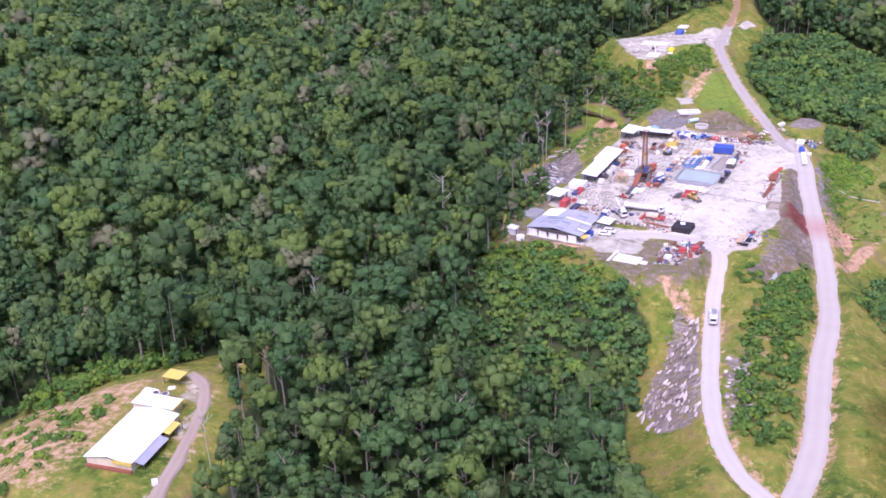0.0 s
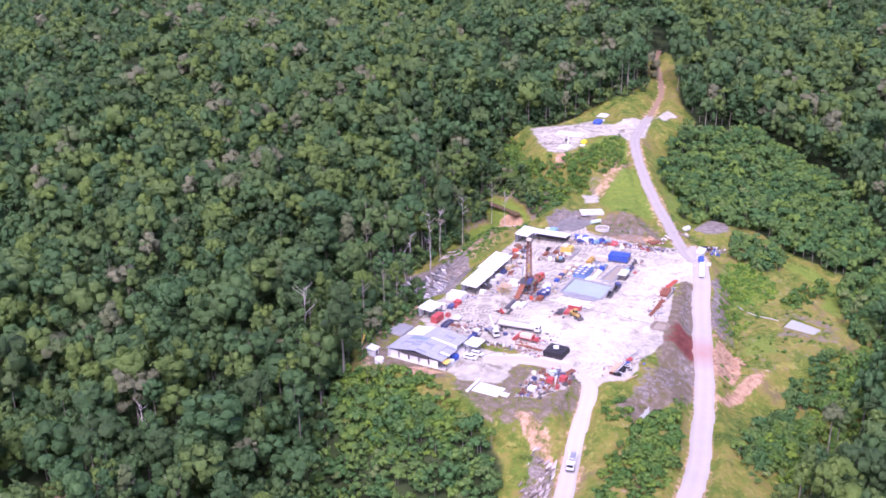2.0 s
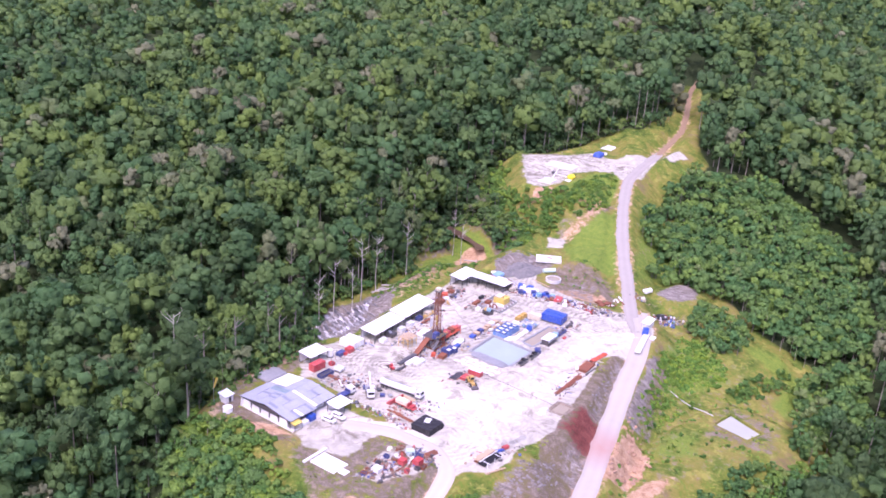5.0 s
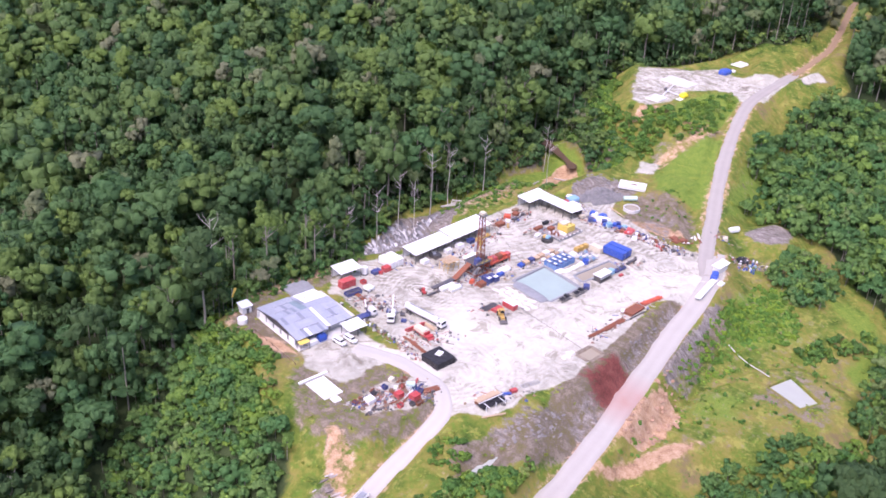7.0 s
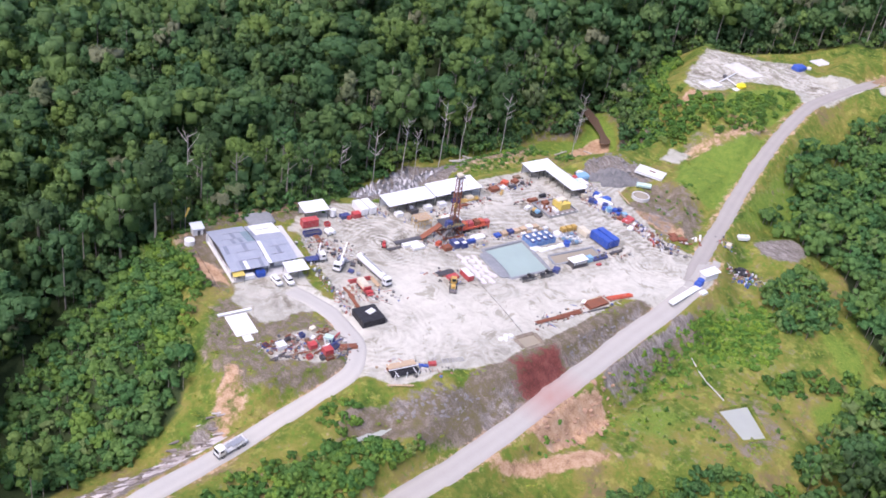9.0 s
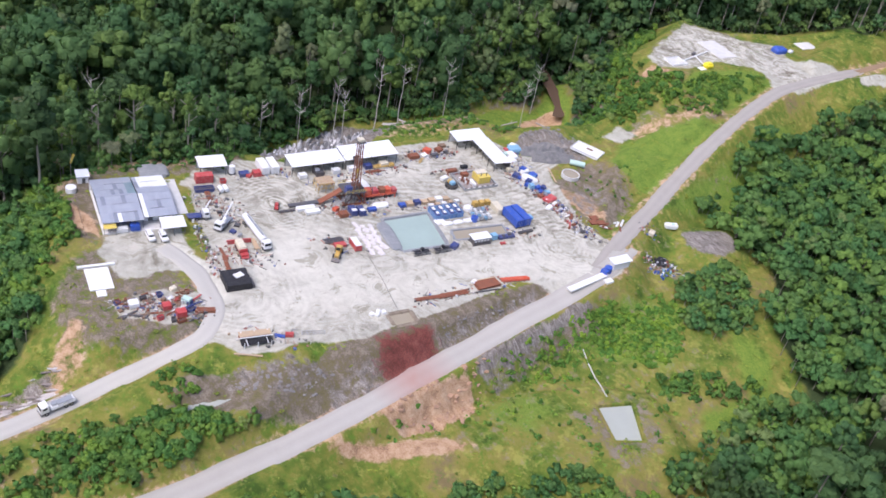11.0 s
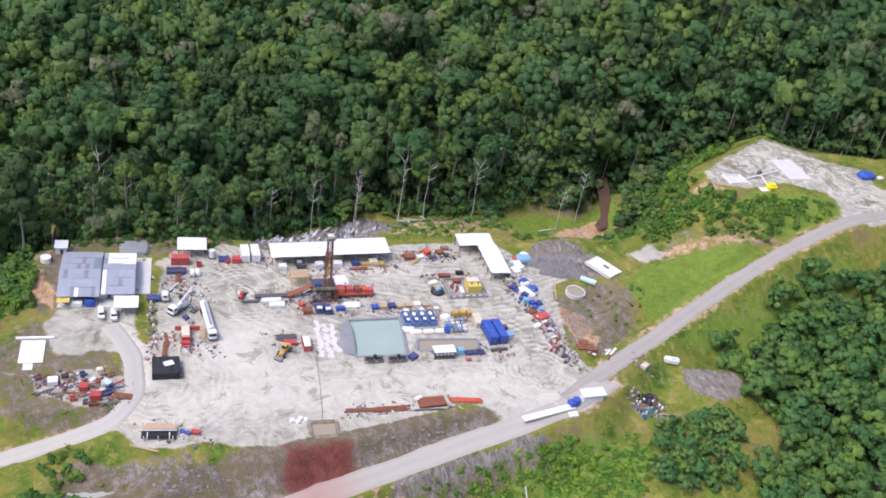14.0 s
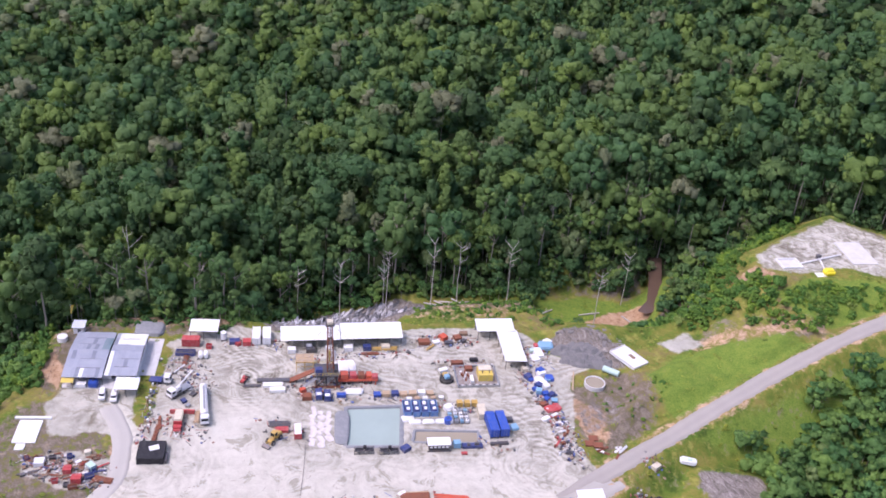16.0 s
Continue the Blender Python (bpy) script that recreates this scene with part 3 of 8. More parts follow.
    loam = np.maximum.reduce([0.32 * area([(62, 350), (112, 404), (114, 440), (92, 474), (78, 502), (62, 486), (62, 430)], 8), 0.33 * area([(22, 240), (36, 236), (50, 280), (58, 340), (44, 336), (24, 310)], 8), 0.3 * area([(44, 492), (56, 510), (44, 560), (34, 596), (30, 560)], 8), 0.16 * area([(16, 500), (38, 496), (30, 530), (20, 556), (8, 530)], 8), 0.62 * area([(-44, 440), (-30, 490), (-18, 500), (-8, 510), (-16, 545), (-45, 562), (-62, 545), (-56, 500), (-54, 455)], 8), 0.75 * area([(-56, 337), (-30, 328), (-22, 331), (-34, 340), (-52, 352)], 5), 0.95 * area([(43, 352), (58, 350), (59, 432), (50, 432), (44, 400), (42, 372)], 3), 0.8 * area([(28, 326), (36, 318), (50, 334), (58, 352), (44, 360), (34, 336)], 5), 0.7 * area([(14, 468), (44, 468), (38, 490), (22, 500), (10, 496)], 6),
                              0.6 * area([(61, 395), (70, 404), (72, 440), (62, 446)], 6), 0.6 * area([(-26, 326), (-10, 310), (6, 306), (16, 318), (26, 334), (12, 348), (-6, 346), (-20, 338)], 6), 0.3 * area([(46, 470), (60, 464), (74, 496), (60, 512), (48, 490)], 6),
                              0.6 * area([(-58, 336), (-46, 330), (-50, 352), (-42, 372), (-40, 392), (-52, 394), (-62, 352)], 5), 0.45 * area([(4, 512), (16, 530), (26, 566), (16, 568), (2, 530)], 5), 0.5 * area([(84, 408), (108, 404), (110, 424), (90, 434)], 6)])
    dust = np.maximum.reduce([0.7 * area([(58, 440), (50, 434), (42, 414), (38, 392), (30, 366), (30, 344), (20, 342), (14, 358), (18, 384), (28, 402), (32, 430), (44, 452)], 12), 0.75 * area([(-18, 344), (-4, 346), (14, 346), (14, 352), (0, 354), (-14, 350)], 5),
                              0.85 * area([(-8, 374), (4, 362), (14, 364), (24, 378), (22, 390), (8, 382), (-2, 392)], 11), 0.8 * area([(46, 442), (58, 436), (60, 452), (50, 458)], 8), 0.4 * area([(-24, 410), (-14, 404), (-8, 436), (-16, 446)], 9)])
    flat = area(CREEK_FLAT, 5)
    loam, rock = loam * (1 - flat), rock * (1 - flat)
    return np.c_[gravel, earth, rock], np.c_[red, forest * (1 - flat), lush], np.c_[churned, dust, loam]


def build_ground():
    xs, ys = steps(-1900, 1900, -92, 122, 1.2), steps(-1500, 2600, 190, 680, 1.2)
    gx, gy = np.meshgrid(xs, ys)
    x, y = gx.ravel(), gy.ravel()
    z = terrain(x, y)
    nx, ny = len(xs), len(ys)
    base = (np.arange(ny - 1)[:, None] * nx + np.arange(nx - 1)[None, :]).ravel()
    faces = np.c_[base, base + 1, base + nx + 1, base + nx]
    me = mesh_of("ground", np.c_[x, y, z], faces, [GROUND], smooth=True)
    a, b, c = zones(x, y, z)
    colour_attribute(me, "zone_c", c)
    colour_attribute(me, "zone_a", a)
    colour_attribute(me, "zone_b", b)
    tagged(new("ground", me), "hilly ground of grass, bare earth, rock and pale gravel", "ground", kind="structure")


build_ground()


def build_road(name, line, half, mat, label):
    pts = smooth_line(line, 1.5)
    verts, across, n = [], [], 9
    for k, p in enumerate(pts):
        d = (pts[min(k + 1, len(pts) - 1)] - pts[max(k - 1, 0)]).normalized()
        side = Vector((d.y, -d.x, 0)).normalized()
        wob_l, wob_r = noise.noise((p.x * 0.13, p.y * 0.13, 3)) * 0.7, noise.noise((p.x * 0.13, p.y * 0.13, 9)) * 0.7
        for s in range(n):
            u = -1 + 2 * s / (n - 1)
            w = half + (wob_l if u < 0 else wob_r)
            drop = -0.6 if abs(u) > 0.99 else 0.06 * (1 - u * u) - 0.05 * math.exp(-((abs(u) - 0.45) / 0.12) ** 2)
            q = p + side * (u * w)
            verts.append((q.x, q.y, p.z + drop + 0.02 * noise.noise((q.x, q.y, 0))))
            across.append((u + 1) / 2)
    m = len(pts)
    base = (np.arange(m - 1)[:, None] * n + np.arange(n - 1)[None, :]).ravel()
    me = mesh_of(name, verts, np.c_[base, base + n, base + n + 1, base + 1], [mat], smooth=True)
    float_attribute(me, "across", across)
    tagged(new(name, me), label, "road", kind="structure")


build_road("road", HAUL_ROAD, 3.9, ROAD_MAIN, "pale gravel haul road stained red below the yard")
build_road("road", ACCESS_ROAD, 3.0, ROAD_SIDE, "narrow pale gravel access road down from the yard")
build_road("road", HILL_ROAD, 3.2, ROAD_HILL, "grey gravel road climbing the grassy ridge")
build_road("road", TOP_TRACK, 1.9, TRACK, "brown dirt track vanishing into the forest")
build_road("road", CAMP_ROAD, 2.2, CAMP_TRACK, "brownish grey gravel drive beside the long white building")

# ---- forest ----
def crown_lobes(r, form, lobes, puff=1.0):
    """Centres and radii of a crown's leafy lobes in a crown of unit radius: dome, umbrella, column or open."""
    turn, cen, lr = r.uniform(0, 6.28), [], []
    for k in range(lobes):
        f = (k + 0.5) / lobes
        ang = turn + k * 2.4 + r.uniform(-.5, .5)
        if form == "umbrella":
            rad, up, size = 0.80 * math.sqrt(f) * r.uniform(0.85, 1.1), 0.5 - 0.42 * f + r.uniform(-.1, .1), r.uniform(0.22, 0.33)
        elif form == "column":
            rad, up, size = 0.46 * r.uniform(0.4, 1.1) * (0.45 + 0.8 * f), 0.85 - 1.7 * f + r.uniform(-.1, .1), r.uniform(0.24, 0.36)
        elif form == "open":
            rad, up, size = 0.72 * r.uniform(0.35, 1.15), 0.6 - 1.1 * f + r.uniform(-.25, .25), r.uniform(0.17, 0.3)
        else:
            up = 0.72 - 1.35 * f + r.uniform(-.1, .1)
            rad, size = 0.72 * math.sqrt(max(0.02, 1 - (up / 1.0) ** 2)) * r.uniform(0.7, 1.08) * (0.25 if k == 0 else 1), r.uniform(0.24, 0.37)
        cen.append((rad * math.cos(ang), rad * math.sin(ang), up))
        lr.append(size * puff)
    return np.array(cen), np.array(lr)


def crown_template(seed, lobes, cards, size, form="dome", puff=1.0, flat=0.85):
    """Crown of unit radius, about two high: bent leaf sprays over many lobes round a dense heart, as quads of place and normal (n x 2 x 4 x 3). The heart's normals are half as long."""
    r = np.random.RandomState(seed)
    cen, lr = crown_lobes(r, form, lobes, puff)
    quads, tries, normals = [], 0, []
    while len(quads) < cards and tries < cards * 12:
        tries += 1
        k = r.randint(lobes)
        d = r.normal(size=3)
        d /= np.linalg.norm(d)
        if d[2] < -0.3:
            d[2] = -d[2]
        p = cen[k] + d * lr[k] * r.uniform(0.8, 1.22) * np.array((1, 1, flat))
        if any(np.linalg.norm((p - cen[j]) / (1, 1, flat)) < lr[j] * 0.75 for j in range(lobes) if j != k):
            continue
        nrm = d + r.normal(size=3) * 0.42 + (0, 0, 0.12)
        nrm /= np.linalg.norm(nrm)
        t = np.cross(nrm, r.normal(size=3))
        t /= np.linalg.norm(t)
        b = np.cross(nrm, t)
        s = size * r.uniform(0.6, 1.35)
        out = p + (0, 0, 0.35)
        soft_n = d * 0.6 + 0.36 * out / np.linalg.norm(out) + nrm * 0.3
        normals.append([soft_n / np.linalg.norm(soft_n)] * 4)
        quads.append(np.array([p + t * s * r.uniform(.7, 1.05), p + b * s * 0.85 * r.uniform(.7, 1.05) - nrm * s * 0.2, p - t * s * r.uniform(.7, 1.05), p - b * s * 0.85 * r.uniform(.7, 1.05) - nrm * s * 0.2]))
    block = [((-1, -1, 1), (1, -1, 1), (1, 1, 1), (-1, 1, 1)), ((-1, -1, -1), (1, -1, -1), (1, -1, 1), (-1, -1, 1)), ((1, -1, -1), (1, 1, -1), (1, 1, 1), (1, -1, 1)),
             ((1, 1, -1), (-1, 1, -1), (-1, 1, 1), (1, 1, 1)), ((-1, 1, -1), (-1, -1, -1), (-1, -1, 1), (-1, 1, 1))]
    for c, rad in zip(cen, lr):
        spin = r.uniform(0, 1.57)
        for face in block:
            corners = np.array(face, float)
            corners = np.c_[corners[:, 0] * math.cos(spin) - corners[:, 1] * math.sin(spin), corners[:, 0] * math.sin(spin) + corners[:, 1] * math.cos(spin), corners[:, 2]]
            place = c + corners * rad * (0.6, 0.6, 0.56 * flat)
            n = 0.5 * corners / 1.732 + 0.5 * (place + (0, 0, 0.35)) / (np.linalg.norm(place + (0, 0, 0.35), axis=1, keepdims=True) + 1e-6)
            normals.append(0.5 * n / (np.linalg.norm(n, axis=1, keepdims=True) + 1e-6))
            quads.append(place)
    return np.stack([np.array(quads), np.array(normals)], 1)


def stem_template(sides=4):
    """Tapered unit stem, foot radius 1 and height 1."""
    a = np.arange(sides) * 6.2832 / sides
    ring = np.c_[np.cos(a), np.sin(a)]
    quads = []
    for i in range(sides):
        p, q = ring[i], ring[(i + 1) % sides]
        quads.append([(*p, 0), (*q, 0), (*(q * 0.55), 1), (*(p * 0.55), 1)])
    quads = np.array(quads)
    out = quads * (1, 1, 0)
    return np.stack([quads, out / np.linalg.norm(out, axis=-1, keepdims=True)], 1)


def soft_normals(me, normals):
    """Shading normals; full-length ones belong to open sprays, short ones to the dense heart."""
    n = np.asarray(normals, np.float32).reshape(-1, 3)
    long = np.linalg.norm(n, axis=1, keepdims=True)
    a = me.attributes.new("custom_normal", "FLOAT_VECTOR", "POINT")
    a.data.foreach_set("vector", (n / np.maximum(long, 1e-6)).ravel())
    float_attribute(me, "lace", (long.ravel() > 0.75).astype(np.float32))


def soup(name, groups, mats):
    """One mesh from many quads: groups of (quads, material index, tint)."""
    quads = np.concatenate([g[0] for g in groups])
    index = np.concatenate([np.full(len(g[0]), g[1], np.int32) for g in groups])
    tint = np.concatenate([np.full(len(g[0]) * 4, g[2], np.float32) for g in groups])
    me = mesh_of(name, quads[:, 0].reshape(-1, 3), np.arange(len(quads) * 4).reshape(-1, 4), mats, index, True)
    soft_normals(me, quads[:, 1])
    float_attribute(me, "tint", tint)
    return me


def placed(quads, x, y, z, sx, sz, turn):
    c, s = math.cos(turn), math.sin(turn)
    out = quads * np.array(((((sx, sx, sz)),), ((1, 1, 1),)))
    out = np.stack([out[..., 0] * c - out[..., 1] * s, out[..., 0] * s + out[..., 1] * c, out[..., 2]], -1)
    out[:, 0] += (x, y, z)
    return out


FOREST_LAND = [(-130, 120), (150, 120), (165, 400), (210, 500), (450, 800), (800, 1600), (-880, 1600), (-720, 900), (-540, 480), (-520, 300), (-330, 180), (-240, 140)]
FORMS = ("dome", "dome", "column", "umbrella", "open", "dome", "column", "open", "dome", "umbrella")
FINE_CROWNS = [crown_template(k, 15, 230, 0.155, FORMS[k]) for k in range(8)]
NEAR_CROWNS = [crown_template(20 + k, 13, 124, 0.20, FORMS[k], 1.08) for k in range(10)]
MID_CROWNS = [crown_template(30 + k, 8, 70, 0.24, ("dome", "umbrella", "open", "umbrella")[k % 4], 1.2) for k in range(8)]
FAR_CROWNS = [crown_template(40 + k, 9, 40, 0.30, FORMS[k], 1.22) for k in range(10)]
DISTANT_CROWNS = [crown_template(50 + k, 6, 14, 0.42, FORMS[k], 1.4) for k in range(8)]
STEM = stem_template()
rng = np.random.RandomState(5)


def scatter(lo_x, hi_x, lo_y, hi_y, cell, loose=0.42):
    gx, gy = np.meshgrid(np.arange(lo_x, hi_x, cell), np.arange(lo_y, hi_y, cell * 0.87))
    gx = gx + (np.arange(gx.shape[0]) % 2)[:, None] * cell * 0.5
    x, y = gx.ravel() + rng.uniform(-loose, loose, gx.size) * cell, gy.ravel() + rng.uniform(-loose, loose, gx.size) * cell
    return x, y


# low growth instead of tall forest: open slopes and young woods
SHRUB_LAND = [(-26, 316), (-8, 310), (0, 300), (-4, 266), (-22, 262), (-44, 272), (-60, 290), (-66, 308), (-62, 326), (-50, 332), (-40, 326)]
YOUNG_WOOD = [(52, 640), (41, 602), (41, 575), (36, 558), (41, 544), (52, 536), (58, 522), (46, 517), (45, 511), (58, 509), (66, 505), (76, 508), (86, 500), (94, 486), (118, 472), (123, 452), (121, 430), (135, 430), (140, 520), (130, 600), (90, 650)]
NW_SLOPE = [(-14, 508), (-4, 512), (2, 530), (6, 548), (-2, 562), (-14, 556), (-30, 566), (-44, 610), (-56, 600), (-52, 562), (-26, 546), (-14, 522)]


def build_forest():
    far_line = 700.0
    x, y = scatter(-890, 810, 110, 1610, 9.2)
    keep = (poly_distance(FOREST_LAND, x, y) < 0)
    x, y = x[keep], y[keep]
    thin = (y > far_line) | (x < -300)
    keep = ~thin | (rng.uniform(size=x.size) < np.where(y > 1050, 0.42, np.where(y < 650, 0.76, 0.6)))
    x, y, thin = x[keep], y[keep], thin[keep]
    edge = np.minimum.reduce([poly_distance(CLEARING, x, y), poly_distance(CAMP_CLEARING, x, y), poly_distance(FAR_FIELD, x, y)])
    low = np.minimum.reduce([poly_distance(p, x, y) for p in (SHRUB_LAND, YOUNG_WOOD, NW_SLOPE)])
    keep = (edge > 3.5) & (low > 1.0) & (poly_distance(CREEK_FLAT, x, y) > 3.0)
    x, y, thin, edge = x[keep], y[keep], thin[keep], edge[keep]
    z = terrain(x, y)
    own = ((edge < 26) & (x < 0) & (y > 320) & (y < 560)) | ((x > -110) & (x < 4) & (y > 190) & (y < 262))
    groups, trees = [], []
    for k in range(len(x)):
        giant = rng.uniform() < 0.07
        r = (rng.uniform(2.6, 5.4) + (rng.uniform(1.8, 4.0) if rng.uniform() < 0.22 else 0)) if not thin[k] else rng.uniform(4.4, 9.0)
        r = rng.uniform(6.5, 9.5) if giant else r
        tall = rng.uniform(17, 28) + (5 if giant else 0) + 1.0 * (r - 4.2) + 9 * (value_noise(x[k], y[k], 34, 11) - 0.5) + (6 * (value_noise(x[k], y[k], 75, 12) - 0.5) if edge[k] > 30 else 0)
        tint, turn = float(np.clip(rng.normal(0.46, 0.28) + 0.35 * (value_noise(x[k], y[k], 55, 14) - 0.5), 0, 1)), rng.uniform(0, 6.28)
        if own[k] and len(trees) < 300:
            trees.append((x[k], y[k], z[k], r, tall, turn))
            continue
        crowns = FAR_CROWNS if thin[k] or y[k] > 540 or x[k] < -170 else FINE_CROWNS if x[k] > 50 and y[k] > 330 else NEAR_CROWNS
        crowns = DISTANT_CROWNS if y[k] > 950 or x[k] < -420 else crowns
        deep = r * rng.uniform(0.8, 1.2) if r > 6 else r * rng.uniform(0.95, 1.7)
        groups.append((placed(crowns[rng.randint(len(crowns))], x[k], y[k], z[k] + tall - deep, r, deep, turn), 0, tint))
        if not thin[k] and edge[k] < 28 and rng.uniform() < 0.55:
            a2, d2 = rng.uniform(0, 6.28), rng.uniform(2.5, 5.0)
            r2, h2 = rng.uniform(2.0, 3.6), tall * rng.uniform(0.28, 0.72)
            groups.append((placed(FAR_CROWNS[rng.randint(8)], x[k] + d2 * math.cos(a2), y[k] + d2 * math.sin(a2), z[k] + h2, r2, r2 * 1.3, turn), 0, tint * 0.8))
        if not thin[k] and rng.uniform() < (0.95 if edge[k] < 34 else 0.12):
            groups.append((placed(STEM, x[k], y[k], z[k] - 0.5, rng.uniform(0.2, 0.34), tall - deep * 0.8, turn), 1, 0.5))
    # middle storey that closes the canopy's gaps
    x, y = scatter(-330, 170, 120, 740, 7.4)
    edge = np.minimum(poly_distance(CLEARING, x, y), poly_distance(CAMP_CLEARING, x, y))
    low = np.minimum.reduce([poly_distance(p, x, y) for p in (SHRUB_LAND, YOUNG_WOOD, NW_SLOPE, CREEK_FLAT)])
    ok = (poly_distance(FOREST_LAND, x, y) < 0) & (edge > 9) & (low > 4)
    x, y = x[ok], y[ok]
    z = terrain(x, y)
    for k in range(len(x)):
        r = rng.uniform(3.0, 5.2)
        groups.append((placed(DISTANT_CROWNS[rng.randint(8)], x[k], y[k], z[k] + rng.uniform(5, 15), r, r * rng.uniform(0.8, 1.3), rng.uniform(0, 6.28)), 0, float(np.clip(rng.normal(0.32, 0.2), 0, 0.7))))
    # the woods under and behind the viewpoint
    x, y = scatter(-400, 400, -160, 520, 15.0)
    edge = np.minimum(poly_distance(CLEARING, x, y), poly_distance(CAMP_CLEARING, x, y))
    ok = (poly_distance(FOREST_LAND, x, y) > 3) & (edge > 4)
    x, y = x[ok], y[ok]
    z = terrain(x, y)
    for k in range(len(x)):
        r = rng.uniform(6.5, 10.0)
        groups.append((placed(DISTANT_CROWNS[rng.randint(8)], x[k], y[k], z[k] + rng.uniform(16, 24) - r, r, r * rng.uniform(0.9, 1.3), rng.uniform(0, 6.28)), 0, float(np.clip(rng.normal(0.46, 0.28), 0, 1))))
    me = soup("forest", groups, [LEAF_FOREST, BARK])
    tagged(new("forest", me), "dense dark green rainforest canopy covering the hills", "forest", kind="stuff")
    return trees


SINGLE = build_forest()


def mesh_object(name, me, parent=None, label=""):
    ob = new(name, me)
    if parent is not None:
        ob.parent = parent
    if label:
        ob["label"] = label
    return ob


def limb(quads, a, b, ra, rb, sides=5):
    """Tapered limb from a to b, appended as quads."""
    a, b = np.array(a, float), np.array(b, float)
    d = b - a
    t = np.cross(d, (0.3, 0.2, 1.0) if abs(d[2]) < 0.9 * np.linalg.norm(d) else (1.0, 0.1, 0))
    t /= np.linalg.norm(t)
    u = np.cross(d, t)
    u /= np.linalg.norm(u)
    for i in range(sides):
        p, q = i * 6.2832 / sides, (i + 1) * 6.2832 / sides
        f = lambda ang: t * math.cos(ang) + u * math.sin(ang)
        quads.append([a + f(p) * ra, a + f(q) * ra, b + f(q) * rb, b + f(p) * rb])


def trunk_mesh(seed):
    r = np.random.RandomState(seed)
    quads, at, rad = [], np.array((0, 0, -0.03)), 0.012
    for k in range(4):
        nxt = at + (r.uniform(-.012, .012), r.uniform(-.012, .012), 0.225)
        limb(quads, at, nxt, rad, rad * 0.84, 6)
        at, rad = nxt, rad * 0.84
    for k in range(5):
        ang, up = r.uniform(0, 6.28), r.uniform(0.55, 0.8)
        limb(quads, (0, 0, up), (0.12 * math.cos(ang), 0.12 * math.sin(ang), up + 0.12), 0.007, 0.003, 4)
    q = np.array(quads)
    return mesh_of("trunk", q.reshape(-1, 3), np.arange(len(q) * 4).reshape(-1, 4), [BARK])


def build_single_trees():
    trunks = [trunk_mesh(60 + k) for k in range(4)]
    crowns = [mesh_of("crown", q[:, 0].reshape(-1, 3), np.arange(len(q) * 4).reshape(-1, 4), [LEAF_TREE], None, True) for q in FINE_CROWNS]
    for me, q in zip(crowns, FINE_CROWNS):
        soft_normals(me, q[:, 1])
    for k, (x, y, z, r, tall, turn) in enumerate(SINGLE):
        tree = tagged(new("tree"), "tall rainforest tree with a pale trunk and leafy crown", "tree", "trees at the forest edge")
        tree.matrix_world = pose(x, y, z, 0, 0, math.degrees(turn))
        t = mesh_object("trunk", trunks[k % 4], tree)
        t.scale = (tall, tall, tall)
        c = mesh_object("crown", crowns[k % 8], tree)
        deep = r * (0.9 + 0.6 * ((k * 7) % 10) / 10)
        c.location, c.scale = (0, 0, tall - deep), (r, r, deep)


build_single_trees()


def build_growth(name, poly, cell, size, tall, label, keep_out=(), density=1.0, mat=LEAF_SHRUB, category="shrubs"):
    """A stand of shrubs or young trees over an outline."""
    px, py = [p[0] for p in poly], [p[1] for p in poly]
    x, y = scatter(min(px), max(px), min(py), max(py), cell, 0.85)
    d = poly_distance(poly, x, y) + (value_noise(x, y, 10, 21) - 0.5) * 5
    ok = (d < 0) & (rng.uniform(size=x.size) < density)
    for other in keep_out:
        ok &= poly_distance(other, x, y) > 1.5
    ok &= (poly_distance(CREEK_FLAT, x, y) > 1.0)
    for line, half, _, _ in ROADS:
        ok &= line_distance(smooth_line(line, 4), x, y)[0] > half + size[1] * 0.9
    x, y = x[ok], y[ok]
    if not len(x):
        return
    z = terrain(x, y)
    groups, crowns = [], MID_CROWNS if size[1] > 1.5 else FAR_CROWNS
    for k in range(len(x)):
        r, h = rng.uniform(*size), rng.uniform(*tall)
        groups.append((placed(crowns[rng.randint(len(crowns))], x[k], y[k], z[k] + h - r * 0.9, r, r * rng.uniform(0.8, 1.1), rng.uniform(0, 6.28)), 0, float(np.clip(rng.normal(0.5, 0.25), 0, 1))))
        if h > 4:
            groups.append((placed(STEM, x[k], y[k], z[k] - 0.3, 0.12, h - r * 0.3, 0), 1, 0.5))
    tagged(new(name, soup(name, groups, [mat, BARK])), label, category, kind="stuff")


build_growth("shrubs", SHRUB_LAND, 3.3, (1.2, 3.8), (2.0, 7.0), "thick green shrubs covering the steep slope below the camp building", mat=LEAF_YOUNG)
build_growth("young_trees", YOUNG_WOOD, 4.1, (2.0, 5.0), (4.0, 10.5), "dense young broadleaf trees on the slope beside the ridge road", mat=LEAF_YOUNG, category="young trees")
build_growth("shrubs", NW_SLOPE, 2.8, (1.3, 2.6), (1.6, 4.2), "thick green shrubs on the steep bank under the ridge pad", [HILL_PAD])

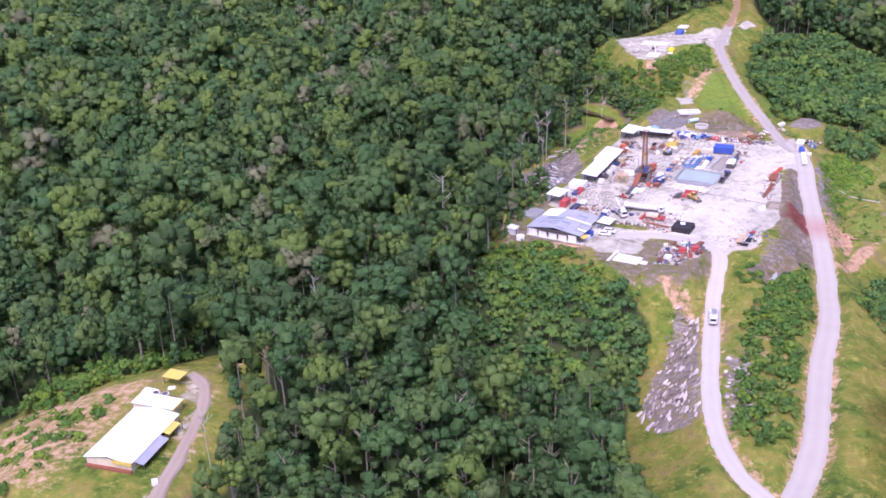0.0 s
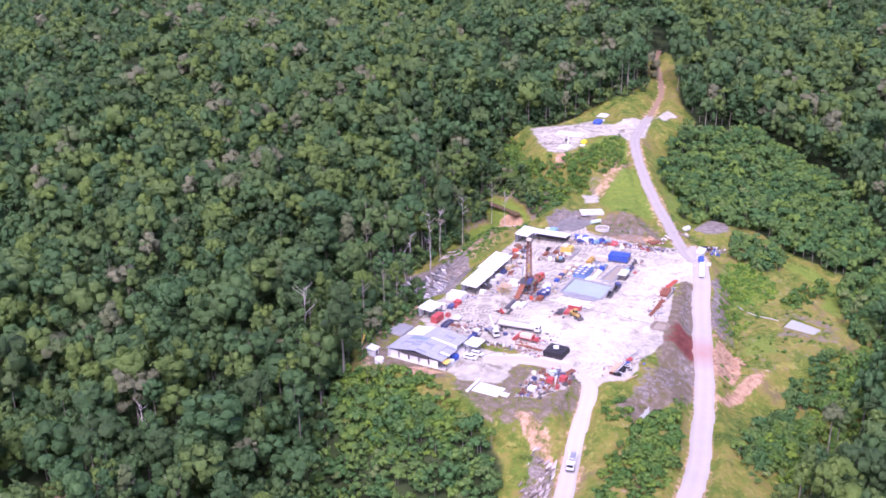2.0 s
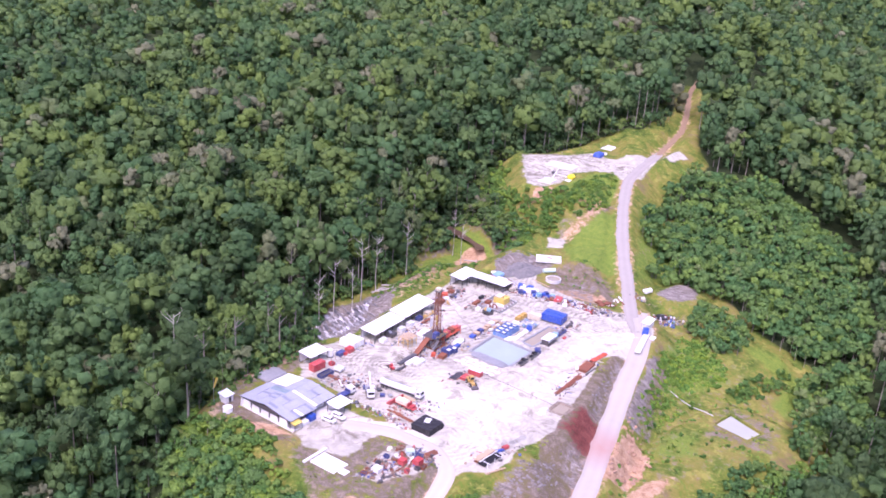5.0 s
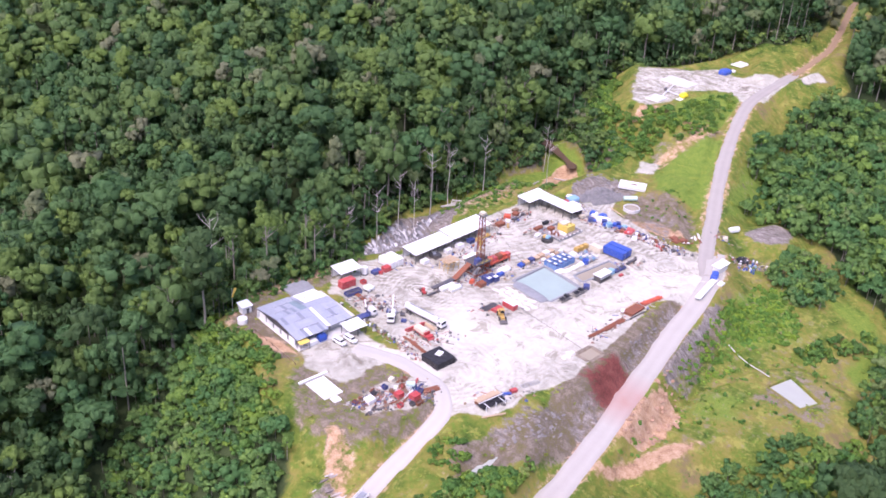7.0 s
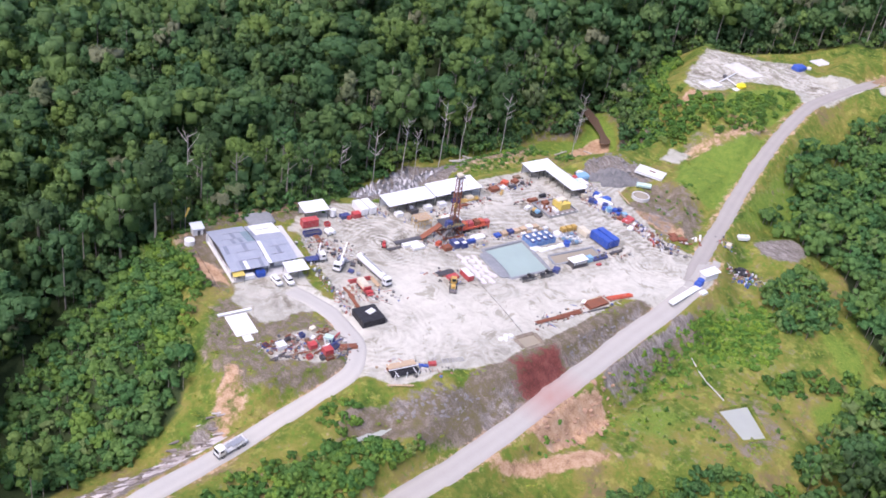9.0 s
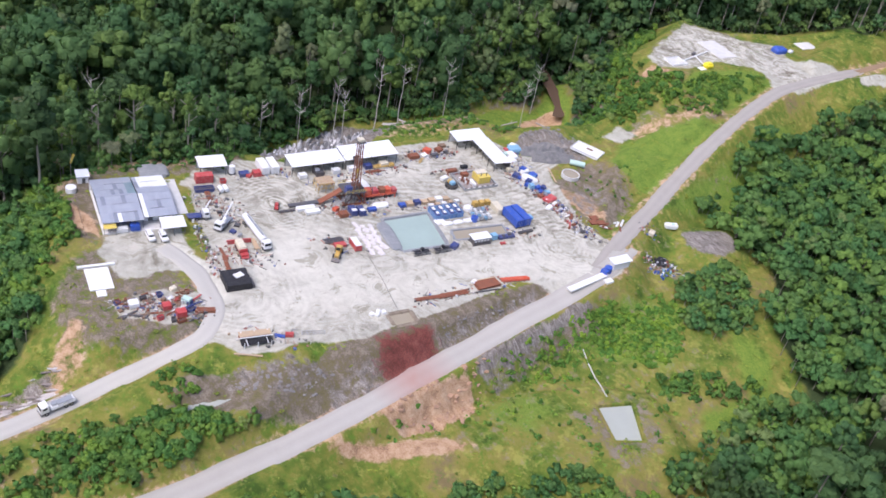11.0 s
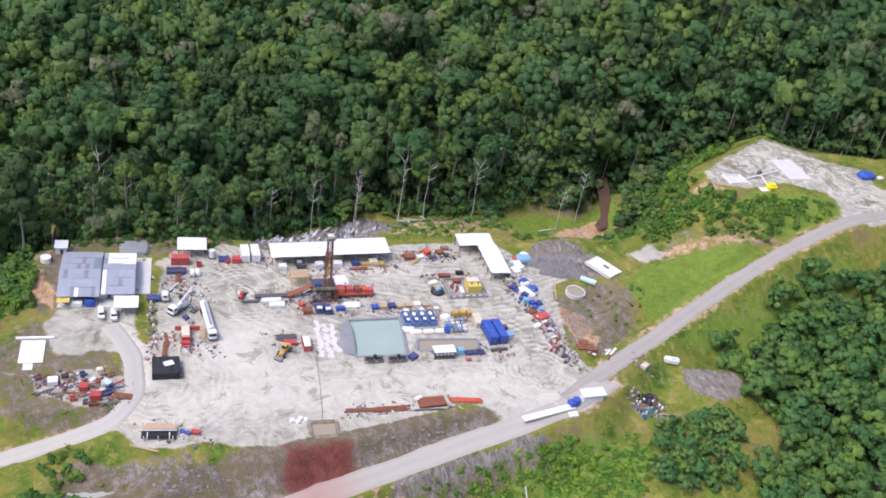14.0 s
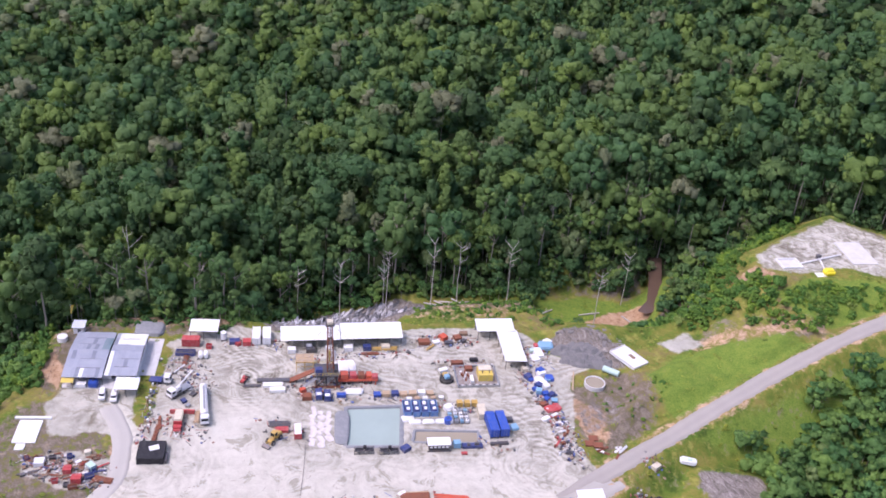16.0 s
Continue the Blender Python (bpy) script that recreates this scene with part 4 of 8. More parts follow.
UNDERSTORY = [(-60, 330), (-58, 352), (-52, 374), (-47, 392), (-60, 406), (-72, 424), (-70, 448), (-62, 472), (-59, 492), (-60, 512), (-58, 548), (-74, 560), (-84, 500), (-86, 440), (-80, 400), (-84, 350), (-76, 322)]
build_growth("undergrowth", UNDERSTORY, 3.9, (1.8, 3.8), (3.0, 13.0), "dark green undergrowth at the foot of the forest wall", mat=LEAF_FOREST, category="undergrowth")
build_growth("undergrowth", [(-60, 326), (-68, 300), (-60, 278), (-40, 258), (-20, 256), (-40, 232), (-70, 246), (-96, 280), (-92, 325), (-70, 334)], 5.0, (2.0, 4.0), (4.0, 12.0), "dark green undergrowth below the shrub slope", mat=LEAF_FOREST, category="undergrowth")
build_growth("shrubs", [(-58, 335), (-51, 334), (-55, 352), (-49, 368), (-44, 376), (-42, 392), (-50, 394), (-56, 374), (-61, 352)], 2.0, (0.7, 1.7), (0.7, 2.4), "low shrubs along the back edge of the yard", density=0.8, mat=LEAF_YOUNG)
build_growth("shrubs", [(-36, 442), (-52, 454), (-50, 492), (-34, 502), (-28, 470)], 2.4, (0.6, 1.8), (0.3, 1.2), "scattered low shrubs behind the workshop sheds", density=0.6, mat=LEAF_VINE)
build_growth("shrubs", [(64, 380), (90, 392), (110, 410), (108, 440), (86, 440), (66, 420)], 3.6, (0.5, 1.3), (0.5, 1.4), "scattered low shrubs on the lower grass slope", [LOWER_POND], density=0.35)
RIDGE_SKIRT = [(-46, 612), (-22, 636), (-8, 668), (18, 676), (26, 700), (20, 720), (-20, 700), (-60, 640), (-60, 600)]
build_growth("undergrowth", RIDGE_SKIRT, 4.0, (1.6, 3.0), (3.0, 7.0), "dark green undergrowth round the ridge pad", [HILL_PAD], mat=LEAF_FOREST, category="undergrowth")
build_growth("shrubs", [(33, 316), (37, 294), (48, 300), (60, 328), (57, 346), (49, 328), (40, 322)], 2.4, (1.5, 3.0), (1.2, 3.4), "bushy green shrubs on the slope between the two roads", density=1.0, mat=LEAF_VINE)
build_growth("shrubs", [(27, 228), (42, 230), (47, 270), (52, 300), (38, 300), (36, 312), (28, 302), (24, 262)], 2.8, (1.4, 3.2), (1.2, 3.8), "bushy green shrubs between the two roads", density=0.75, mat=LEAF_VINE)
build_growth("shrubs", [(69, 476), (76, 500), (94, 482), (91, 464), (80, 462)], 2.7, (1.6, 3.2), (2.0, 5.5), "rounded green shrubs on the grassy slope", density=0.95, mat=LEAF_YOUNG)
build_growth("shrubs", [(65, 424), (72, 420), (80, 436), (77, 456), (68, 450)], 2.0, (1.0, 2.0), (0.4, 1.2), "low bright green shrubs below the gate", density=0.8, mat=LEAF_LIME)
build_growth("shrubs", [(72, 330), (80, 344), (92, 362), (104, 388), (118, 412), (128, 400), (104, 340), (84, 310)], 3.0, (1.4, 2.8), (2.0, 5.0), "leafy shrubs at the lower edge of the clearing", density=0.95)
build_growth("shrubs", [(26, 326), (34, 330), (34, 322), (28, 318)], 2.2, (0.9, 1.8), (1.0, 2.4), "small green shrubs above the access road", density=0.9)
build_growth("shrubs", [(4, 545), (10, 536), (20, 560), (8, 590), (0, 578)], 2.4, (0.8, 1.8), (1.0, 2.6), "green shrubs on the bank under the ridge pad", [HILL_GRAVEL], density=0.8)
build_growth("shrubs", [(-200, 236), (-176, 240), (-150, 262), (-144, 276), (-170, 270), (-200, 262)], 3.2, (1.4, 3.0), (2.0, 6.0), "leafy shrubs behind the camp clearing", density=0.9)
build_growth("shrubs", [(-190, 180), (-158, 184), (-152, 230), (-190, 232)], 3.6, (0.9, 2.8), (0.9, 3.2), "scattered shrubs on bare earth beside the camp", density=0.5)
build_growth("shrubs", [(-30, 316), (-56, 334), (-66, 352), (-62, 330), (-44, 318)], 2.6, (1.2, 2.4), (1.5, 4.0), "green shrubs behind the camp building", density=0.9)
build_growth("shrubs", [(66, 314), (74, 328), (84, 348), (92, 366), (99, 362), (86, 330), (72, 304)], 2.8, (1.3, 2.6), (1.6, 3.6), "bushy green shrubs below the haul road", density=0.95, mat=LEAF_YOUNG)
build_growth("shrubs", [(86, 370), (97, 392), (107, 403), (120, 402), (102, 362)], 2.8, (1.3, 2.8), (1.6, 4.4), "bushy green shrubs below the small pond", [LOWER_POND], density=0.95, mat=LEAF_YOUNG)
build_growth("shrubs", [(62, 402), (70, 408), (78, 420), (71, 431), (63, 422)], 2.2, (0.9, 1.8), (0.3, 1.0), "low green shrubs under the haul road", density=0.5, mat=LEAF_LIME)
build_growth("shrubs", [(64, 440), (70, 466), (78, 470), (90, 452), (78, 434), (68, 434)], 1.9, (1.1, 2.2), (0.6, 1.5), "bright green creeper mounds on the slope below the gate", density=0.95, mat=LEAF_LIME)
build_growth("shrubs", [(91, 441), (97, 455), (110, 466), (113, 459), (102, 445), (96, 437)], 2.6, (1.2, 2.6), (1.4, 3.6), "rounded green shrubs in a strip above the pond", density=0.7, mat=LEAF_VINE)
build_growth("young_trees", [(112, 438), (117, 468), (138, 466), (142, 404), (124, 402), (114, 416)], 4.0, (2.0, 4.0), (4.0, 9.0), "leafy young trees at the lower edge of the slope", mat=LEAF_YOUNG, category="young trees")
build_growth("shrubs", [(2, 560), (17, 566), (19, 592), (12, 598), (0, 574)], 2.4, (0.9, 2.0), (0.9, 2.4), "lush green shrubs on the bank under the ridge pad", density=0.75)
build_growth("shrubs", [(62, 352), (84, 386), (108, 404), (108, 436), (90, 440), (74, 470), (64, 440), (63, 390)], 2.6, (0.5, 1.7), (0.1, 0.6), "small green bushes dotted over the rough grass slope", [LOWER_POND], density=0.4, mat=LEAF_LIME)
build_growth("undergrowth", [(-58, 498), (-26, 503), (-22, 545), (-38, 558), (-58, 612), (-92, 622), (-100, 520), (-80, 480)], 4.0, (2.0, 4.0), (3.0, 11.0), "dark green undergrowth round the forest creek", [HILL_PAD], mat=LEAF_FOREST, category="undergrowth")
build_growth("shrubs", [(14, 484), (22, 502), (36, 496), (34, 484), (24, 478)], 2.8, (0.5, 1.2), (0.4, 1.0), "small weeds round the water tank", density=0.4)
build_growth("shrubs", [(-60, 336), (-42, 327), (-29, 317), (-15, 309), (-18, 298), (-50, 310), (-68, 330)], 2.6, (1.6, 3.0), (1.5, 4.0), "bright green creepers on the bank beside the camp building", density=0.9, mat=LEAF_VINE)
build_growth("shrubs", [(64, 316), (69, 330), (78, 350), (88, 373), (95, 371), (83, 342), (71, 314)], 2.6, (1.4, 2.8), (1.8, 4.4), "leafy green shrubs on the steep bank under the haul road", density=0.9, mat=LEAF_YOUNG)
build_growth("undergrowth", [(-58, 352), (-51, 374), (-44, 392), (-52, 404), (-68, 420), (-69, 448), (-61, 470), (-57, 492), (-58, 512), (-66, 512), (-66, 490), (-70, 470), (-78, 446), (-80, 424), (-66, 400), (-57, 392), (-62, 374), (-70, 350)], 3.0, (1.4, 3.0), (1.6, 6.5), "lush green creepers and saplings along the forest edge", mat=LEAF_YOUNG, category="undergrowth")
build_growth("shrubs", [(-24, 508), (-8, 512), (-8, 540), (-26, 552), (-50, 568), (-62, 562), (-44, 552), (-22, 534)], 2.8, (1.4, 2.8), (1.4, 4.2), "leafy green shrubs on the bank above the creek", [HILL_PAD], density=0.95, mat=LEAF_YOUNG)
build_growth("undergrowth", [(-44, 494), (-58, 494), (-66, 545), (-52, 560), (-44, 530)], 3.4, (1.8, 3.4), (2.0, 7.0), "dark green undergrowth across the creek", mat=LEAF_FOREST, category="undergrowth")
build_growth("shrubs", [(-34, 462), (-24, 486), (-16, 498), (-30, 502), (-44, 494), (-44, 462)], 2.6, (0.8, 2.0), (0.5, 1.8), "rank green weeds behind the corner shed", density=0.55, mat=LEAF_VINE)
build_growth("shrubs", [(-60, 337), (-50, 334.5), (-30, 327), (-19, 318), (-12, 311), (-24, 306), (-44, 312), (-62, 326)], 2.6, (1.2, 2.8), (1.2, 3.6), "dense bright green shrubs reaching up to the camp building", mat=LEAF_VINE)
LEAF_GRASS = leaf_material("grass_blades", (0.17, 0.23, 0.04), (0.22, 0.27, 0.05), (0.30, 0.28, 0.09))


def build_tufts():
    """Coarse grass and weeds over the open slopes."""
    blade = [crown_template(80 + k, 4, 9, 0.5)[:9] for k in range(6)]
    for b in blade:
        up = np.cross(b[:, 0, 1] - b[:, 0, 0], b[:, 0, 2] - b[:, 0, 0])[:, 2] < 0
        b[up] = b[up][:, :, ::-1]
        b[:, 1] = (0, 0.2, 0.98)
    groups = []
    for poly, cell in ((CLEARING, 4.4), (CAMP_CLEARING, 5.0)):
        px, py = [p[0] for p in poly], [p[1] for p in poly]
        x, y = scatter(min(px), max(px), max(min(py), 196), max(py), cell, 1.0)
        ok = poly_distance(poly, x, y) < 0
        x, y = x[ok], y[ok]
        z = terrain(x, y)
        a, b, _ = zones(x, y, z)
        bare = np.maximum.reduce([a[:, 0], a[:, 1], a[:, 2], b[:, 0]])
        ok = (bare < 0.35) & (value_noise(x, y, 12, 31) + rng.uniform(-.3, .3, x.size) > 0.35)
        ok &= np.minimum.reduce([poly_distance(p, x, y) for p in (LOWER_POND, MUD_PIT, LONG_PIT, SUMP)]) > 0.6
        for line, half, _, _ in ROADS:
            ok &= line_distance(smooth_line(line, 4), x, y)[0] > half + 1.0
        for k in np.flatnonzero(ok):
            r = rng.uniform(0.7, 1.7)
            groups.append((placed(blade[rng.randint(6)], x[k], y[k], z[k] + 0.05, r, r * rng.uniform(0.06, 0.13), rng.uniform(0, 6.28)), 0, float(np.clip(0.4 + value_noise(x[k], y[k], 22, 33) * 0.5 + rng.normal(0, .1), 0.3, 1))))
    tagged(new("grass", soup("grass", groups, [LEAF_GRASS])), "coarse yellow-green grass and weeds on the open slopes", "grass", kind="stuff")


build_tufts()

# ---- building kit ----
WHITE = paint("white_paint", (0.78, 0.78, 0.77), 0.45, dirt=0.12)
WHITE_SHEET = paint("white_roof_sheet", (0.80, 0.81, 0.82), 0.4, 0.1, dirt=0.10, dirt_col=(0.5, 0.48, 0.46), scale=0.4)
BLUE_SHEET = paint("blue_grey_roof_sheet", (0.34, 0.365, 0.42), 0.4, 0.1, dirt=0.3, dirt_col=(0.45, 0.46, 0.5), scale=0.35)
CREAM = paint("cream_paint", (0.66, 0.60, 0.46), 0.5)
RED = paint("red_paint", (0.48, 0.06, 0.06), 0.5, dirt=0.35, dirt_col=(0.45, 0.3, 0.28))
ORANGE = paint("orange_red_paint", (0.60, 0.10, 0.045), 0.45, dirt=0.25)
BLUE = paint("blue_paint", (0.035, 0.095, 0.42), 0.45, dirt=0.18)
DARK_BLUE = paint("dark_blue_paint", (0.04, 0.06, 0.20), 0.5, dirt=0.3)
FADED_BLUE = paint("faded_blue_paint", (0.09, 0.20, 0.42), 0.5, dirt=0.45, dirt_col=(0.42, 0.44, 0.46), scale=1.4)
PALE_BLUE = paint("pale_blue_plastic", (0.22, 0.42, 0.58), 0.5, dirt=0.2)
YELLOW = paint("yellow_paint", (0.68, 0.52, 0.10), 0.45, dirt=0.3)
OCHRE = paint("ochre_paint", (0.55, 0.36, 0.09), 0.5, dirt=0.3)
BLACK = paint("black_tarpaulin", (0.022, 0.021, 0.024), 0.6, dirt=0.12, dirt_col=(0.12, 0.12, 0.12))
RUBBER = paint("black_rubber", (0.025, 0.025, 0.026), 0.85, dirt=0.4, dirt_col=(0.2, 0.18, 0.16))
STEEL = paint("dark_steel", (0.13, 0.13, 0.14), 0.5, 0.5, dirt=0.4, dirt_col=(0.22, 0.16, 0.12))
GALV = paint("galvanised_steel", (0.45, 0.46, 0.47), 0.4, 0.6, dirt=0.3)
RUST = paint("rusted_steel", (0.27, 0.10, 0.055), 0.85, 0.1, dirt=0.5, dirt_col=(0.16, 0.08, 0.06))
BROWN = paint("brown_timber", (0.24, 0.15, 0.09), 0.85, dirt=0.4)
TIMBER = paint("pale_timber", (0.52, 0.38, 0.24), 0.8, dirt=0.3)
CONCRETE = paint("pale_concrete", (0.62, 0.61, 0.59), 0.85, dirt=0.3, dirt_col=(0.38, 0.36, 0.34), scale=0.4)
GREEN_PLASTIC = paint("pale_green_plastic", (0.48, 0.64, 0.58), 0.45, dirt=0.15)
LINER = paint("grey_liner", (0.24, 0.25, 0.26), 0.55, dirt=0.4, dirt_col=(0.36, 0.36, 0.36), scale=0.8)
GREY_ROCK = paint("grey_rock", (0.24, 0.225, 0.208), 0.9, dirt=0.5, dirt_col=(0.10, 0.10, 0.105), scale=0.25)
ORANGE_ROCK = paint("orange_weathered_rock", (0.40, 0.25, 0.16), 0.9, dirt=0.5, dirt_col=(0.17, 0.12, 0.10), scale=0.25)
DARK_SHEET = paint("weathered_roof_sheet", (0.22, 0.245, 0.29), 0.45, 0.1, dirt=0.4, dirt_col=(0.33, 0.35, 0.38), scale=0.5)
GREEN_SHEET = paint("green_grey_roof_sheet", (0.19, 0.27, 0.29), 0.45, 0.1, dirt=0.3, dirt_col=(0.33, 0.35, 0.38), scale=0.5)
LEMON = paint("bright_yellow_plastic", (0.86, 0.72, 0.03), 0.4, dirt=0.05)
SPOIL = paint("dark_crushed_rock", (0.21, 0.205, 0.20), 0.95, dirt=0.6, dirt_col=(0.10, 0.10, 0.10), scale=0.5)
POWDER = paint("white_powder_sacks", (0.66, 0.63, 0.62), 0.8, dirt=0.6, dirt_col=(0.48, 0.40, 0.39), scale=0.7)
DAMP_EARTH = paint("damp_trodden_earth", (0.27, 0.225, 0.17), 0.95, dirt=0.7, dirt_col=(0.13, 0.10, 0.07), scale=0.7)
BUND_FLOOR = paint("stained_concrete", (0.34, 0.32, 0.30), 0.85, dirt=0.7, dirt_col=(0.20, 0.13, 0.10), scale=0.6)
GLASS = paint("tinted_window_glass", (0.02, 0.025, 0.03), 0.08, dirt=0.05)


def water_material(name, col):
    m = material(name, 0.12, 0.0, 0.5)
    n, f = noise_of(m, 0.12, 3), noise_of(m, 1.2, 3)
    return finish(m, mix(m, arith(m, "MULTIPLY", n, 0.7), col, tuple(c * 0.75 for c in col)), f, 0.05, 0.02)


GREEN_WATER = water_material("pale_green_pond_water", (0.36, 0.45, 0.40))
TAN_WATER = water_material("tan_muddy_water", (0.36, 0.31, 0.22))
BROWN_WATER = water_material("brown_creek_water", (0.13, 0.085, 0.06))
GREY_WATER = water_material("grey_green_settling_water", (0.42, 0.44, 0.38))


def boxes(*items):
    """A bmesh of boxes: (cx, cy, cz, sx, sy, sz) with an optional turn about z in degrees."""
    bm = bmesh.new()
    for it in items:
        m = pose(it[0], it[1], it[2], 0, 0, it[6] if len(it) > 6 else 0) @ Matrix.Diagonal((it[3], it[4], it[5], 1))
        bmesh.ops.create_cube(bm, size=1, matrix=m)
    return bm


def rounded(bm, w=0.06, seg=1):
    bmesh.ops.bevel(bm, geom=bm.edges[:], offset=w, segments=seg, affect="EDGES", clamp_overlap=True)
    return bm


def rod(bm, a, b, r, sides=6):
    """Round bar from a to b."""
    a, b = Vector(a), Vector(b)
    m = Matrix.Translation((a + b) / 2) @ (b - a).to_track_quat("Z", "Y").to_matrix().to_4x4()
    bmesh.ops.create_cone(bm, cap_ends=True, segments=sides, radius1=r, radius2=r, depth=(b - a).length, matrix=m)
    return bm


def rods(pairs, r, sides=5):
    bm = bmesh.new()
    for a, b in pairs:
        rod(bm, a, b, r, sides)
    return bm


def drum(r, z0, z1, sides=14, x=0, y=0):
    return rod(bmesh.new(), (x, y, z0), (x, y, z1), r, sides)


def part(name, bm, mat, parent, label=""):
    me = bpy.data.meshes.new(name)
    bmesh.ops.recalc_face_normals(bm, faces=bm.faces[:])
    bm.to_mesh(me)
    bm.free()
    me.materials.append(mat)
    return mesh_object(name, me, parent, label)


def thing(name, x, y, rz, label, category, group="", z=None):
    ob = tagged(new(name), label, category, group)
    ob.matrix_world = pose(x, y, height(x, y) if z is None else z, 0, 0, rz)
    return ob


def corrugated(sx, sy, pitch=0.5, rise=0.07, thick=0.05, slope=0.0):
    """Ribbed sheet, ribs along x, centred at the origin; slope lifts its -x side."""
    n = max(2, int(sy / pitch) * 2)
    verts, faces = [], []
    for i in range(n + 1):
        y = -sy / 2 + sy * i / n
        up = rise * (i % 2)
        for x, lift in ((-sx / 2, slope), (sx / 2, 0)):
            verts += [(x, y, lift + up), (x, y, lift - thick)]
    for i in range(n):
        a, b = i * 4, i * 4 + 4
        faces += [(a, a + 2, b + 2, b), (a + 1, b + 1, b + 3, a + 3), (a, b, b + 1, a + 1), (a + 2, a + 3, b + 3, b + 2)]
    faces += [(0, 1, 3, 2), (n * 4, n * 4 + 2, n * 4 + 3, n * 4 + 1)]
    bm = bmesh.new()
    vs = [bm.verts.new(v) for v in verts]
    for f in faces:
        bm.faces.new([vs[i] for i in f])
    return bm


def moved(bm, m):
    bmesh.ops.transform(bm, matrix=m, verts=bm.verts[:])
    return bm


def heap(seed, r, h, knobs=0.35, boxy=False):
    """Lumpy mound or crumpled tarpaulin."""
    bm = bmesh.new()
    bmesh.ops.create_icosphere(bm, subdivisions=3, radius=1)
    for v in bm.verts:
        n = noise.noise(v.co * 1.7 + Vector((seed * 3.1, 0, seed))) * knobs + noise.noise(v.co * 4.5 + Vector((0, seed * 2.3, 0))) * knobs * 0.45
        if boxy:
            v.co = Vector([math.copysign(abs(c) ** 0.45, c) for c in v.co])
        v.co = v.co * (1 + n * (0.35 if boxy else 1))
        v.co = Vector((v.co.x * r, v.co.y * r, max(v.co.z, -0.12) * h))
    return bm


def shed(x, y, rz, sx, sy, eave, slope, label, roof=WHITE_SHEET, bays=4, back=True, fill=None, wall=WHITE):
    """Open-fronted shed: ribbed roof over posts, purlins, back wall."""
    s = thing("shed", x, y, rz, label, "shed", z=0)
    part("roof", moved(corrugated(sx, sy, 0.6, 0.06, 0.06, slope), pose(0, 0, eave + 0.15)), roof, s)
    for i in range(bays + 1):
        py = -sy / 2 + 0.4 + (sy - 0.8) * i / bays
        part("post", boxes((sx / 2 - 0.4, py, (eave + 0.1) / 2, 0.16, 0.16, eave + 0.1)), STEEL, s)
        part("post", boxes((-sx / 2 + 0.4, py, (eave + slope) / 2, 0.16, 0.16, eave + slope)), STEEL, s)
    part("beam", boxes((sx / 2 - 0.4, 0, eave, 0.14, sy - 0.4, 0.2)), STEEL, s)
    part("beam", boxes((-sx / 2 + 0.4, 0, eave + slope - 0.1, 0.14, sy - 0.4, 0.2)), STEEL, s)
    if back:
        part("back_wall", moved(corrugated(eave + slope - 0.3, sy - 0.6, 0.5, 0.05, 0.04), pose(-sx / 2 + 0.25, 0, (eave + slope - 0.3) / 2, 0, 90, 0)), wall, s)
    return s


def container(x, y, rz, sx, sy, sz, mat, label, z=0.0, base=None, door=True):
    """Freight container with ribbed sides, posts and double doors; long along local x."""
    c = thing("container", x, y, rz, label, "container", z=z)
    lift = 0.5 if base else 0.12
    part("body", boxes((0, 0, lift + sz / 2, sx - 0.1, sy - 0.1, sz - 0.08)), mat, c)
    for s in (-1, 1):
        n = int(sx / 0.5)
        part("side_panel", boxes(*[(-sx / 2 + 0.35 + (sx - 0.7) * i / (n - 1), s * (sy / 2 - 0.045), lift + sz / 2, 0.22, 0.07, sz - 0.35) for i in range(n)]), mat, c)
        for t in (-1, 1):
            part("corner_post", boxes((s * (sx / 2 - 0.08), t * (sy / 2 - 0.08), lift + sz / 2, 0.16, 0.16, sz)), mat, c)
    n = int(sx / 0.6)
    part("roof", boxes((0, 0, lift + sz - 0.03, sx - 0.05, sy - 0.05, 0.06), *[(-sx / 2 + 0.4 + (sx - 0.8) * i / (n - 1), 0, lift + sz + 0.01, 0.2, sy - 0.3, 0.05) for i in range(n)]), mat, c)
    if door:
        for t in (-1, 1):
            d = part("door", boxes((sx / 2 - 0.02, t * sy / 4, lift + sz / 2, 0.08, sy / 2 - 0.14, sz - 0.3)), mat, c)
            part("lock_bar", rods([((sx / 2 + 0.05, t * sy / 8, lift + 0.2), (sx / 2 + 0.05, t * sy / 8, lift + sz - 0.2))], 0.03), GALV, d)
    if base:
        part("base_frame", boxes((0, -sy / 2 + 0.3, 0.25, sx, 0.3, 0.5), (0, sy / 2 - 0.3, 0.25, sx, 0.3, 0.5), (sx / 2 - 0.3, 0, 0.25, 0.3, sy, 0.4), (-sx / 2 + 0.3, 0, 0.25, 0.3, sy, 0.4)), base, c)
    return c


def wheel(parent, x, y, r=0.45, w=0.28):
    t = part("wheel", rod(bmesh.new(), (x, y - w / 2, r), (x, y + w / 2, r), r, 14), RUBBER, parent)
    part("rim", rod(bmesh.new(), (x, y - w / 2 - 0.01, r), (x, y + w / 2 + 0.01, r), r * 0.52, 10), GALV, t)


